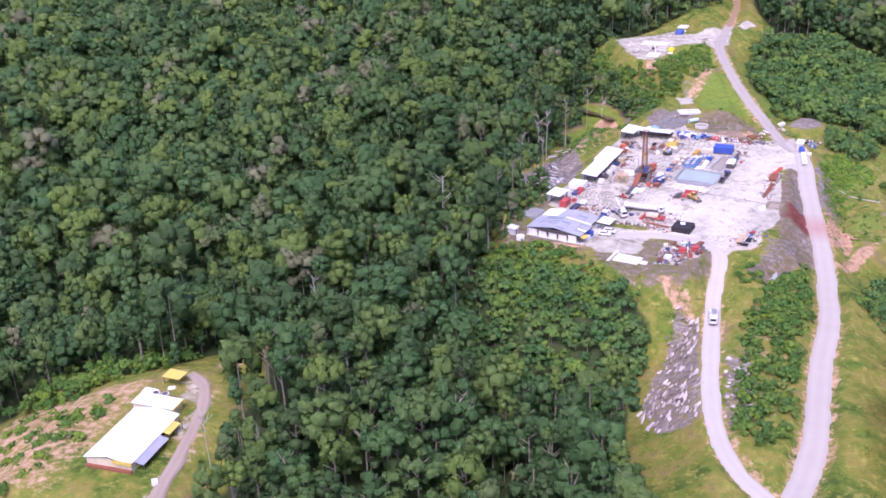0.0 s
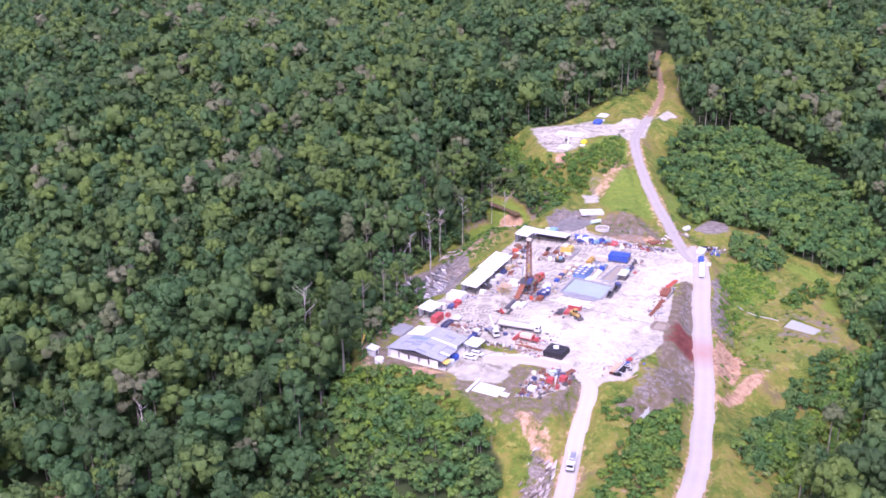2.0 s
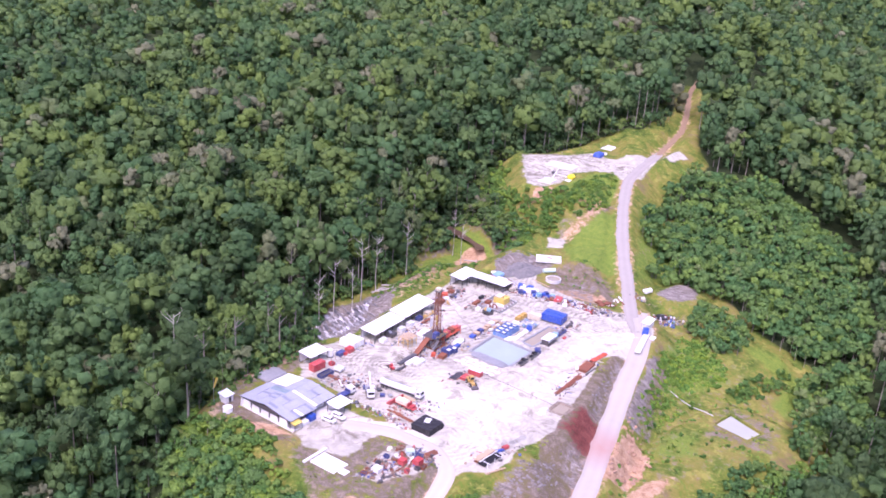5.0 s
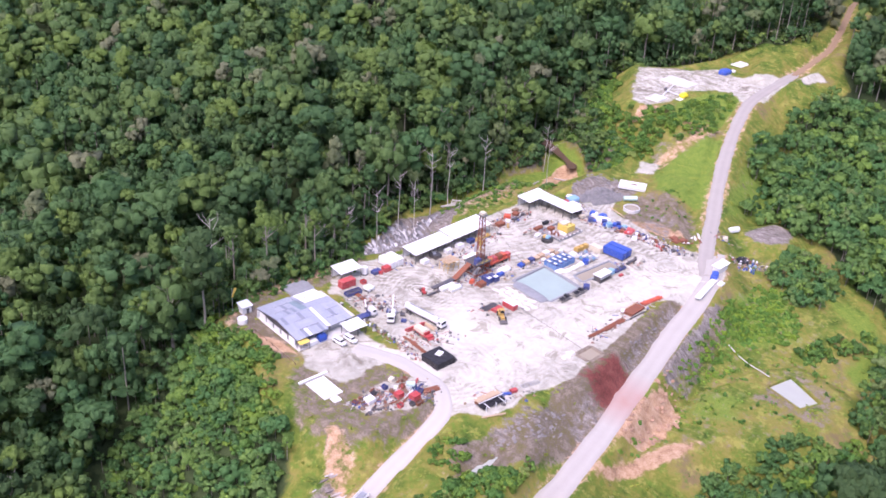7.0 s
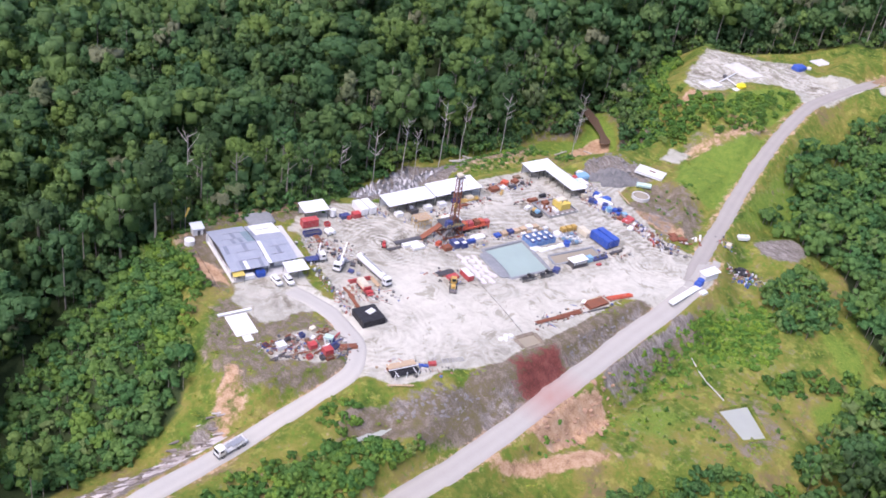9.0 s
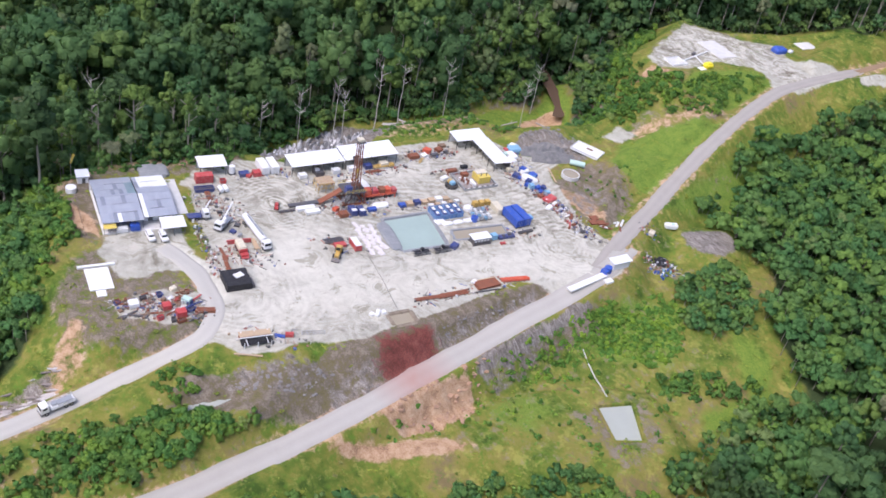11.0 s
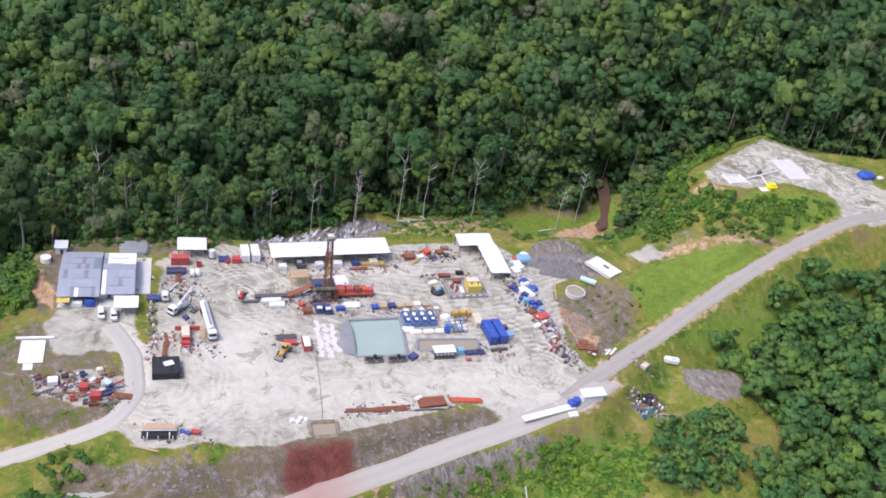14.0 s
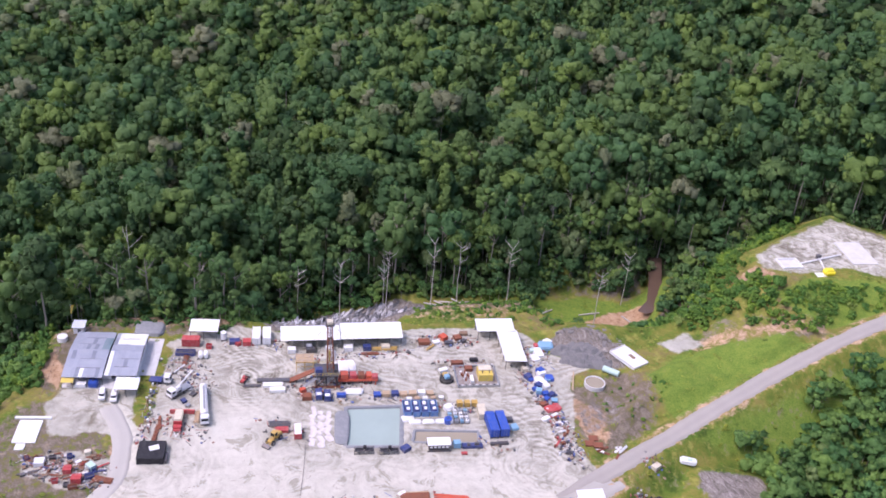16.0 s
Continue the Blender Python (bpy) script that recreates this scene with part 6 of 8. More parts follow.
# ---- the drilling rig ----
def drill_rig():
    r = thing("drill_rig", -9.2, 406.9, -14, "tall drilling rig with brown lattice mast and orange carrier", "drilling rig", z=0)
    sub = part("substructure", rods([((x, y, 0), (x, y, 4.2)) for x in (-2.6, 0, 2.6) for y in (-3, 0, 3)] + [((x, -3, 4.0), (x, 3, 4.0)) for x in (-2.6, 0, 2.6)] + [((-2.6, y, 4.0), (2.6, y, 4.0)) for y in (-3, 0, 3)], 0.16), STEEL, r)
    part("brace", rods([((x, y, 0.3), (x, y + 3, 4)) for x in (-2.6, 2.6) for y in (-3, 0)] + [((x, y, 0.3), (x + 2.6, y, 4)) for x in (-2.6, 0) for y in (-3, 3)], 0.09), RUST, sub)
    part("base_beam", boxes((-2.6, 0, 0.25, 0.5, 8, 0.5), (2.6, 0, 0.25, 0.5, 8, 0.5), (0, 3, 0.3, 5.6, 0.4, 0.4), (0, -3, 0.3, 5.6, 0.4, 0.4)), RUST, sub)
    part("drill_floor", boxes((0, 0, 4.3, 6.0, 7.0, 0.25)), STEEL, r)
    for x in (-2.9, 2.9):
        part("handrail", rods([((x, -3.4, h), (x, 3.4, h)) for h in (4.9, 5.4)] + [((x, y, 4.4), (x, y, 5.4)) for y in (-3.4, -1.1, 1.1, 3.4)], 0.05, 4), YELLOW, r)
    top, foot, wide, lean = 21.0, 4.3, 0.95, 0.6
    leg = lambda a, b, z: (a * wide * (1 - 0.35 * (z - foot) / (top - foot)) + lean * 0, b * wide * (1 - 0.35 * (z - foot) / (top - foot)) + 1.2 - lean * (z - foot) / (top - foot), z)
    mast = part("mast", rods([(leg(a, b, foot), leg(a, b, top)) for a in (-1, 1) for b in (-1, 1)], 0.16, 6), RUST, r)
    lace = []
    for k in range(9):
        z0, z1 = foot + (top - foot) * k / 9, foot + (top - foot) * (k + 1) / 9
        for b in (-1, 1):
            lace += [(leg(-1, b, z0), leg(1, b, z1)), (leg(-1, b, z1), leg(1, b, z1)), (leg(b, -1, z0), leg(b, 1, z1)), (leg(b, -1, z1), leg(b, 1, z1))]
    part("lacing", rods(lace, 0.075, 4), RUST, mast)
    part("crown_block", boxes((0, 0.6, top + 0.4, 1.7, 1.7, 0.8)), CREAM, mast, "pale crown block")
    part("crown_platform", boxes((0, 0.6, top - 0.2, 2.8, 2.6, 0.12)), STEEL, mast)
    part("monkey_board", boxes((-1.6, 1.0, 13.2, 2.2, 1.6, 0.12), (-2.6, 1.0, 13.7, 0.06, 1.6, 1.0)), STEEL, mast)
    part("travelling_block", boxes((0, 0.8, 10.5, 0.8, 0.6, 1.6), (0, 0.8, 8.6, 0.4, 0.4, 1.4)), YELLOW, mast)
    part("drill_string", rods([((0, 1.0, 4.4), (0, 0.8, 20.5))], 0.12, 8), GALV, mast)
    part("wind_wall", boxes((-3.0, 2.0, 7.4, 0.12, 1.6, 3.6)), WHITE, mast, "white screen on the mast")
    part("guy_line", rods([((0, 0.6, top), (-11, -9, 0.1)), ((0, 0.6, top), (11, -8, 0.1)), ((0, 0.6, top), (-11, 14, 0.1)), ((0, 0.6, top), (9, 15, 0.1))], 0.03, 4), STEEL, r)
    car = part("carrier", rounded(boxes((0, 9.2, 1.35, 2.7, 11.5, 0.7)), 0.05), ORANGE, r, "orange-red rig carrier")
    for k, (y, sy, sz, m) in enumerate(((5.2, 2.2, 1.7, ORANGE), (7.8, 2.0, 1.3, RED), (10.2, 1.8, 1.5, RUST), (12.4, 1.6, 1.1, ORANGE))):
        part("engine_housing", rounded(boxes((0.1 - 0.2 * (k % 2), y, 1.7 + sz / 2, 2.2, sy, sz)), 0.08), m, car)
    part("cab", rounded(boxes((0.4, 14.2, 1.9, 1.8, 1.7, 1.6)), 0.1), RED, car)
    for side in (-0.8, 0.8):
        part("exhaust", rods([((side, 6.6, 2.4), (side, 6.6, 4.3))], 0.1, 8), STEEL, car)
    for y in (5.2, 6.6, 11.4, 12.8):
        for s in (-1, 1):
            t = part("wheel", rod(bmesh.new(), (s * 1.05, y, 0.55), (s * 1.4, y, 0.55), 0.55, 14), RUBBER, car)
    part("jack", rods([((s * 1.6, y, 0), (s * 1.6, y, 1.4)) for s in (-1, 1) for y in (4.0, 14.4)], 0.14, 8), ORANGE, car)
    ramp = part("pipe_ramp", moved(boxes((0, 0, 0, 2.0, 8.6, 0.3)), pose(-0.6, -6.6, 2.35, 27, 0, 0)), RUST, r, "brown sloping pipe ramp")
    for x, y, top in ((-1.4, -6, 2.3), (0.2, -6, 2.3), (-1.4, -8.6, 1.0), (0.2, -8.6, 1.0)):
        part("ramp_leg", rods([((x, y, 0), (x, y, top))], 0.1, 6), STEEL, ramp)
    part("catwalk", boxes((-0.6, -15.2, 0.7, 1.6, 9.5, 0.3), (-0.6, -12, 0.35, 1.4, 0.3, 0.7), (-0.6, -18, 0.35, 1.4, 0.3, 0.7)), STEEL, r)
    part("stair", boxes(*[(3.4, -3.0 - 0.36 * k, 4.1 - 0.3 * k, 1.0, 0.36, 0.08) for k in range(13)]), GALV, r)
    part("winch", rod(bmesh.new(), (-1.4, 2.6, 5.0), (1.4, 2.6, 5.0), 0.55, 14), STEEL, r)
    part("driller_cabin", rounded(boxes((1.9, -2.2, 5.5, 1.6, 2.0, 2.1)), 0.06), DARK_BLUE, r, "dark blue driller's cabin")
    return r


drill_rig()
s = thing("scaffold", -17.6, 402.8, -14, "yellowish timber and pipe scaffold beside the rig", "scaffold", z=0)
part("frame", rods([((x, y, 0), (x, y, 3.6)) for x in (-2, 0, 2) for y in (-2.5, 0, 2.5)] + [((-2, y, h), (2, y, h)) for y in (-2.5, 0, 2.5) for h in (1.8, 3.5)] + [((x, -2.5, h), (x, 2.5, h)) for x in (-2, 0, 2) for h in (1.8, 3.5)], 0.09, 5), OCHRE, s)
part("deck", boxes(*[(-1.7 + k * 0.7, 0, 3.62, 0.5, 5.2, 0.08) for k in range(6)]), TIMBER, s)
for k, (x, y) in enumerate(((-3.8, 403.0), (-2.6, 405.2))):
    c = crate(x + 0.6, y, -14, 3.4, 1.9, 1.8, DARK_BLUE, "dark blue pump unit beside the rig", 0, "pump_unit")
    part("cover", boxes((0.9, 0, 1.98, 1.2, 1.5, 0.12)), WHITE, c)
crate(-3.4, 399.6, -14, 2.2, 2.6, 1.3, RUST, "rusty pump skid beside the rig", 0, "pump_unit")
crate(-6.6, 399.2, 10, 1.4, 1.6, 1.2, ORANGE, "orange valve skid beside the rig", 0, "pump_unit")
crate(-1.6, 409.2, -14, 1.4, 2.6, 1.0, BLUE, "blue hose box beside the rig", 0, "equipment_box")
tarp(-2.4, 413.4, -14, 2.6, 5.2, 0.7, WHITE, "white tarpaulin beside the rig", 8, z=0)
tarp(-15.0, 414.5, -14, 5.5, 6.5, 0.35, WHITE, "white powder sacks under a sheet behind the rig", 9, z=0)
crate(-11.4, 391.6, -14, 1.9, 5.6, 0.9, WHITE, "long white rod box on the yard", 0, "rod_box")
crate(-9.0, 392.4, -14, 1.9, 4.4, 0.9, WHITE, "long white rod box on the yard", 0, "rod_box")
pipe_stack(-13.0, 385.8, -14, 5.0, 4, 1, 0.13, STEEL, "dark drill pipe on sleepers", z=0)


# ---- pits and tanks ----
pond("mud_pit", MUD_PIT, -0.35, GREEN_WATER, "square mud pit of pale green water with a lined edge", LINER, 0.7, 0.2, 0.35)
c = tagged(part("liner", moved(heap(12, 0.5, 0.6, 0.3, True), Matrix.Diagonal((14.0, 4.2, 1, 1))), LINER, None), "rumpled grey liner folded beside the mud pit", "liner")
c.matrix_world = pose(11.3, 405.4, 0, 0, 0, -18)
sacks = random.Random(14)
for i in range(28):
    along, across = (i % 10) / 9.0, (i // 10) - 1.0
    tarp(3.6 + 12.6 * along + 1.2 * across + sacks.uniform(-.6, .6), 401.6 - 3.6 * along + 1.7 * across + sacks.uniform(-.5, .5), sacks.uniform(-60, 20), sacks.uniform(1.3, 3.0), sacks.uniform(1.0, 2.0), sacks.uniform(0.06, 0.26), POWDER, "pinkish white powder sacks dumped beside the mud pit", 140 + i, z=0)
hose = thing("drain_hose", 0, 0, 0, "thin dark drain hose lying across the gravel to the sump", "hose", z=0)
part("hose", rods([((14.5, 394.4, 0.1), (27.0, 390.2, 0.1)), ((27.0, 390.2, 0.1), (39.0, 385.6, 0.1))], 0.06, 6), STEEL, hose)
pond("settling_trench", LONG_PIT, -0.25, TAN_WATER, "long shallow trench of tan muddy water", LINER, 0.5, 0.15, 0.25)
pond("sump", SUMP, -0.3, TAN_WATER, "small square sump of tan water at the yard edge", DAMP_EARTH, 0.8, 0.12, 0.3)
pond("settling_pond", LOWER_POND, -11.6, GREY_WATER, "grey-green settling pond on the lower grass bench", GROUND, 0.8, 0.3, 0.5)
for k, (x, y) in enumerate(((22.6, 408.2), (24.6, 414.6))):
    f = thing("shaker_frame", x, y, -14, "black steel shaker frame at the mud pit edge", "shaker frame", "shaker frames", 0)
    part("frame", rods([((-0.8, -2.6, h), (-0.8, 2.6, h)) for h in (0.15, 1.3)] + [((0.8, -2.6, h), (0.8, 2.6, h)) for h in (0.15, 1.3)] + [((a, y2, 0), (a, y2, 1.3)) for a in (-.8, .8) for y2 in (-2.6, -1.3, 0, 1.3, 2.6)], 0.08, 5), STEEL, f)
    part("screen", boxes((0, -1.3, 1.0, 1.4, 2.2, 0.08), (0, 1.3, 1.0, 1.4, 2.2, 0.08)), BLACK, f)
    part("motor", rounded(boxes((-0.2, 0.2, 1.7, 0.9, 0.9, 0.8)), 0.1), BLACK, f)
crate(25.0, 419.2, 20, 2.0, 2.4, 1.1, DARK_BLUE, "dark blue pump skid at the mud pit corner", 0, "pump_unit")
for k in range(4):
    s = skip(9.6 + 0.62 * k, 425.2 + 2.42 * k, -14, 5.4, 2.2, 1.7, FADED_BLUE, "open faded blue steel mud tank", "mud_tank", "tank", DARK_BLUE, "row of blue mud tanks")
    part("cover_plate", boxes((-1.4, 0, 1.76, 1.6, 1.0, 0.06), (1.0, 0.2, 1.76, 1.2, 0.9, 0.06)), WHITE, s, "pale cover plates")
tarp(12.8, 424.2, 0, 2.5, 3.5, 0.5, WHITE, "white sacks heaped by the mud tanks", 31, z=0)
for k in range(3):
    tarp(15.0 + k * 0.9, 425.8 + k * 3.6, -14, 1.8, 3.4, 0.55, WHITE, "white sandbag row along the pit edge", 33 + k, z=0)
rnd = random.Random(11)
for i in range(4):
    for j in range(4):
        mat = (WHITE, WHITE, GALV, PALE_BLUE)[(i * 3 + j) % 4]
        tote(13.8 + 1.45 * i + 0.36 * j, 436.4 + 1.5 * j - 0.36 * i, -14, mat, {WHITE: "white caged liquid tote on a pallet", GALV: "grey caged liquid tote on a pallet", PALE_BLUE: "pale blue caged liquid tote on a pallet"}[mat])
t = thing("water_tank", 17.6, 434.6, 0, "round blue tank beside the caged totes", "tank", z=0)
part("tank", drum(1.1, 0, 1.5, 18), BLUE, t)
part("lid", drum(0.4, 1.5, 1.62, 12), DARK_BLUE, t)
for k in range(3):
    crate(11.6 + 0.6 * k, 440.6 + 2.1 * k, -14, 1.7, 1.5, 1.5, OCHRE, "ochre engine pump on a dark skid", 0, "engine_pump")
container(17.0, 445.2, -14, 4.8, 2.3, 1.9, CREAM, "cream equipment container beside the totes", 0)
tarp(12.0, 437.0, 10, 2.4, 2.8, 1.2, WHITE, "white sheet over stacked sacks", 40, z=0)
for k in range(7):
    mat = (BLUE, TIMBER, DARK_BLUE, TIMBER, TIMBER, WHITE, TIMBER)[k]
    crate(0.9 + 0.62 * k, 419.2 + 2.5 * k, -14, 1.8, 2.0, 0.9 + 0.2 * (k % 3), mat, {BLUE: "blue steel skid", TIMBER: "open timber crate", DARK_BLUE: "dark blue steel skid", WHITE: "white sack pallet"}[mat] + " behind the mud pit", 0, "crate")
for k in range(5):
    crate(5.2 + 0.5 * k, 427.5 + 2.3 * k, -14, 1.2, 1.4, 0.7, TIMBER if k % 2 else WHITE, "small pallet load behind the mud tanks", 0, "pallet_load")
container(23.6, 445.4, -11, 8.2, 2.5, 2.6, BLUE, "bright blue freight container on a dark steel base", 0, STEEL)
container(24.1, 448.3, -11, 8.2, 2.5, 2.6, BLUE, "bright blue freight container on a dark steel base", 0, STEEL)
crate(22.0, 451.4, -11, 1.6, 2.2, 1.1, STEEL, "dark pump beside the blue containers", 0, "pump_unit")
tarp(25.0, 451.8, 0, 2.4, 2.4, 0.9, PALE_BLUE, "pale blue tarpaulin beside the blue containers", 42, z=0)
crate(30.2, 444.8, -11, 1.0, 5.0, 0.7, STEEL, "dark steel step platform before the containers", 0, "platform")
k = thing("pump_cabin", 26.6, 428.2, -14, "low white-roofed pump cabin by the trench", "cabin", z=0)
part("wall", boxes((0, 0, 1.0, 2.6, 5.6, 2.0)), STEEL, k)
part("roof", rounded(boxes((0, 0, 2.25, 3.3, 6.4, 0.3)), 0.1), WHITE_SHEET, k)
for i in range(5):
    part("window", boxes((1.32, -2.2 + 1.1 * i, 1.35, 0.05, 0.7, 0.6)), WHITE, k)
for side in (-1.4, 1.6):
    part("skid", boxes((side, 0, 0.2, 0.3, 6.4, 0.4)), STEEL, k)
crate(27.6, 433.2, -14, 1.8, 1.8, 1.7, PALE_BLUE, "pale blue generator by the trench", 0, "generator")
s = crate(29.0, 437.2, -14, 1.6, 5.6, 0.8, DARK_BLUE, "dark blue pump skid by the trench", 0, "pump_unit")
part("motor", rounded(boxes((0, 1.2, 1.2, 0.8, 1.2, 0.8)), 0.08), STEEL, s)
part("pump", rounded(boxes((0.1, -1.0, 1.1, 0.9, 0.9, 0.6)), 0.08), STEEL, s)
crate(31.0, 434.0, -14, 0.9, 1.6, 0.5, RED, "small red pump by the trench", 0, "pump_unit")


def fuel_store():
    b = thing("fuel_bund", 0.6, 450.6, -14, "low concrete bund with sawtooth edge round the fuel store", "bund", z=0)
    part("floor", boxes((0, 0, 0.08, 9.6, 12.0, 0.16)), BUND_FLOOR, b)
    for it in ((4.8, 0, 0.4, 0.3, 12.6, 0.8), (-4.8, 0, 0.4, 0.3, 12.6, 0.8), (0, 6.15, 0.4, 9.3, 0.3, 0.8), (0, -6.15, 0.4, 9.3, 0.3, 0.8)):
        part("curb", boxes(it), GALV, b)
    for i in range(12):
        part("marker_block", boxes((4.8, -5.8 + i * 1.05, 0.86, 0.34, 0.5, 0.14)), WHITE if i % 2 else BLACK, b)
    g = crate(1.4, 453.0, -14, 4.6, 4.2, 2.3, YELLOW, "large ochre-yellow generator set inside the bund", 0.16, "generator")
    part("cover", rounded(boxes((-0.9, 0, 2.7, 2.4, 4.0, 0.5)), 0.15), CREAM, g)
    for side in (-1.0, 1.0):
        part("exhaust", rods([((1.2, side, 2.3), (1.2, side, 3.4))], 0.14, 8), STEEL, g)
    for i in range(10):
        barrel(-2.0 + (i % 5) * 0.85, 446.6 + (i // 5) * 0.9 + 0.1 * i, RUST if i % 3 else WHITE, "rusty steel barrel in the fuel bund" if i % 3 else "white steel barrel in the fuel bund", 0.16)
    crate(-3.0, 449.6, -14, 1.8, 2.2, 1.1, RUST, "rusty fuel skid in the bund", 0.16, "fuel_skid")
    crate(2.0, 448.6, -14, 3.2, 1.0, 0.9, WHITE, "white fuel hose rack in the bund", 0.16, "hose_rack")
    t = thing("mixing_tub", -0.4, 441.4, 0, "black round tub holding a pale blue machine", "tub", z=0)
    part("tub", drum(2.1, 0, 1.0, 20), RUBBER, t)
    part("machine", rounded(boxes((0.1, 0, 1.5, 1.8, 1.6, 1.1)), 0.2), PALE_BLUE, t)
    part("hopper", rounded(boxes((-0.9, -0.2, 1.7, 1.0, 1.4, 0.9)), 0.1), OCHRE, t)
    crate(-7.0, 447.5, -14, 1.6, 3.6, 0.9, RUST, "rusty machine parts behind the fuel store", 0, "machine_parts")
    crate(-4.6, 442.0, 5, 1.5, 2.6, 0.9, WHITE, "pale machine parts behind the fuel store", 0, "machine_parts")
    crate(-6.8, 453.0, -14, 1.2, 2.4, 1.0, BLACK, "black machine cover behind the fuel store", 0, "machine_parts")


fuel_store()
t = thing("round_tank", 14.2, 483.8, 0, "wide round open tank of tan water with a pale rim", "tank", z=height(14.2, 483.8))
wall_bm = bmesh.new()
for i in range(32):
    a0, a1 = i * 6.2832 / 32, (i + 1) * 6.2832 / 32
    ring = lambda r, a, z: wall_bm.verts.new((r * math.cos(a), r * math.sin(a), z))
    p, q = [ring(3.15, a0, -0.5), ring(3.15, a0, 1.3), ring(2.85, a0, 1.3), ring(2.85, a0, -0.5)], [ring(3.15, a1, -0.5), ring(3.15, a1, 1.3), ring(2.85, a1, 1.3), ring(2.85, a1, -0.5)]
    for j in range(3):
        wall_bm.faces.new((p[j], p[j + 1], q[j + 1], q[j]))
part("wall", wall_bm, CONCRETE, t)
part("water", drum(2.95, -0.4, 0.95, 32), TAN_WATER, t)
for k in range(2):
    g = thing("water_tank", 9.6 + 1.6 * k, 491.0 + 1.2 * k, 40, "pale green plastic tank on dark gravel", "tank", "pale green tanks", height(9.6 + 1.6 * k, 491 + 1.2 * k))
    part("tank", rod(bmesh.new(), (-1.6, 0, 1.0), (1.6, 0, 1.0), 0.95, 16), GREEN_PLASTIC, g)
    part("saddle", boxes((-1, 0, 0.2, 0.3, 1.6, 0.4), (1, 0, 0.2, 0.3, 1.6, 0.4)), STEEL, g)
mound = bmesh.new()
bmesh.ops.create_grid(mound, x_segments=60, y_segments=60, size=1)
for v in mound.verts:
    d = math.hypot(v.co.x, v.co.y) + 0.25 * noise.noise(v.co * 2.2)
    rough = 0.55 * noise.noise(v.co * 6) + 0.4 * abs(noise.noise(v.co * 13)) + 0.25 * noise.noise(v.co * 27)
    v.co = Vector((v.co.x * 8.5, v.co.y * 11.0, 2.6 * max(0.0, 1 - d) ** 0.8 + rough * (1 if d < 0.95 else 0) - 0.35 - (1.2 if d > 1 else 0)))
h = tagged(part("spoil_mound", mound, SPOIL, None), "broad heap of dark grey crushed rock", "spoil mound")
h.matrix_world = pose(-1.2, 489.0, 0.3, 0, 0, -30)
c = slab(8.0, 499.0, 15, 10.6, 6.4, 0.35, "white concrete slab with a raised rim and a stained pit on a grassy terrace", z=2.8, mat=WHITE)
for it in ((0, 3.1, 0.5, 10.6, 0.25, 0.35), (0, -3.1, 0.5, 10.6, 0.25, 0.35), (5.2, 0, 0.5, 0.25, 5.95, 0.35), (-5.2, 0, 0.5, 0.25, 5.95, 0.35)):
    part("rim", boxes(it), CONCRETE, c)
part("pit_cover", boxes((0.4, 1.0, 0.39, 2.4, 1.2, 0.06)), BROWN, c)
p = pipe_stack(11.0, 478.2, 60, 9, 2, 1, 0.12, TIMBER, "long pale pipe lying from the round tank", z=0)

# ---- vehicles and machines in the yard ----
truck(-7.0, 371.2, -9, 15.5, "tank", "long white tanker truck parked in the yard", WHITE, WHITE, 0.0)
truck(-21.8, 361.6, 68, 6.5, "flat", "white cab truck with a dark blue bed", WHITE, DARK_BLUE, 0.0)
c = truck(-15.6, 365.8, -60, 7.5, "flat", "white truck-mounted crane with raised boom", WHITE, GALV, 0.0)
part("boom", moved(rounded(boxes((0, 0, 0, 7.0, 0.38, 0.45)), 0.06), pose(-1.8, 0.2, 3.9, 0, 28, 0)), WHITE, c)
part("turntable", drum(0.9, 1.25, 2.2, 14, 0.2), STEEL, c)
part("crane_cab", rounded(boxes((0.9, 0.8, 2.7, 1.4, 1.0, 1.4)), 0.1), WHITE, c)
b = thing("steel_beam", -6.7, 365.2, -18, "long red steel beam frame", "beam", z=0)
part("beam", boxes((0.5, 0, 0.9, 0.25, 6.6, 1.3), (-0.6, 0, 0.5, 0.25, 6.6, 0.6), (0, 3, 0.5, 1.3, 0.25, 0.5), (0, -3, 0.5, 1.3, 0.25, 0.5)), RED, b)
t = thing("trailer", -2.4, 363.4, -16, "red trailer with a cream tank on top", "trailer", z=0)
part("chassis", boxes((0, 0, 0.8, 7.6, 2.0, 0.35)), RED, t)
part("tank", rounded(boxes((-1.2, 0, 1.75, 4.6, 2.2, 1.5)), 0.25, 2), CREAM, t)
part("frame", boxes((1.4, 0, 1.5, 0.3, 2.3, 1.4), (2.6, 0, 1.2, 1.2, 2.0, 0.8)), RED, t)
part("drawbar", rods([((3.8, 0.8, 0.7), (5.8, 0, 0.6)), ((3.8, -0.8, 0.7), (5.8, 0, 0.6))], 0.1), WHITE, t)
for x in (-2.6, -1.2, 2.4):
    for s in (-1, 1):
        wheel(t, x, s * 1.0, 0.45, 0.3)
pipe_stack(-3.6, 368.6, -105, 5.0, 4, 1, 0.16, TIMBER, "pale pipes beside the red trailer", z=0)
pipe_stack(0.0, 357.0, 70, 6.5, 4, 1, 0.14, RUST, "rusty rods lying beside the tarpaulined stack", z=0)
pipe_stack(-4.0, 358.6, 80, 5.5, 3, 1, 0.14, RUST, "rusty rods lying on the yard edge", z=0)
k = thing("covered_stack", 8.0, 354.8, -16, "square stack under a black tarpaulin with a white patch", "covered stack", z=0)
part("stack", boxes((0, 0, 0.9, 6.0, 6.2, 1.8)), TIMBER, k)
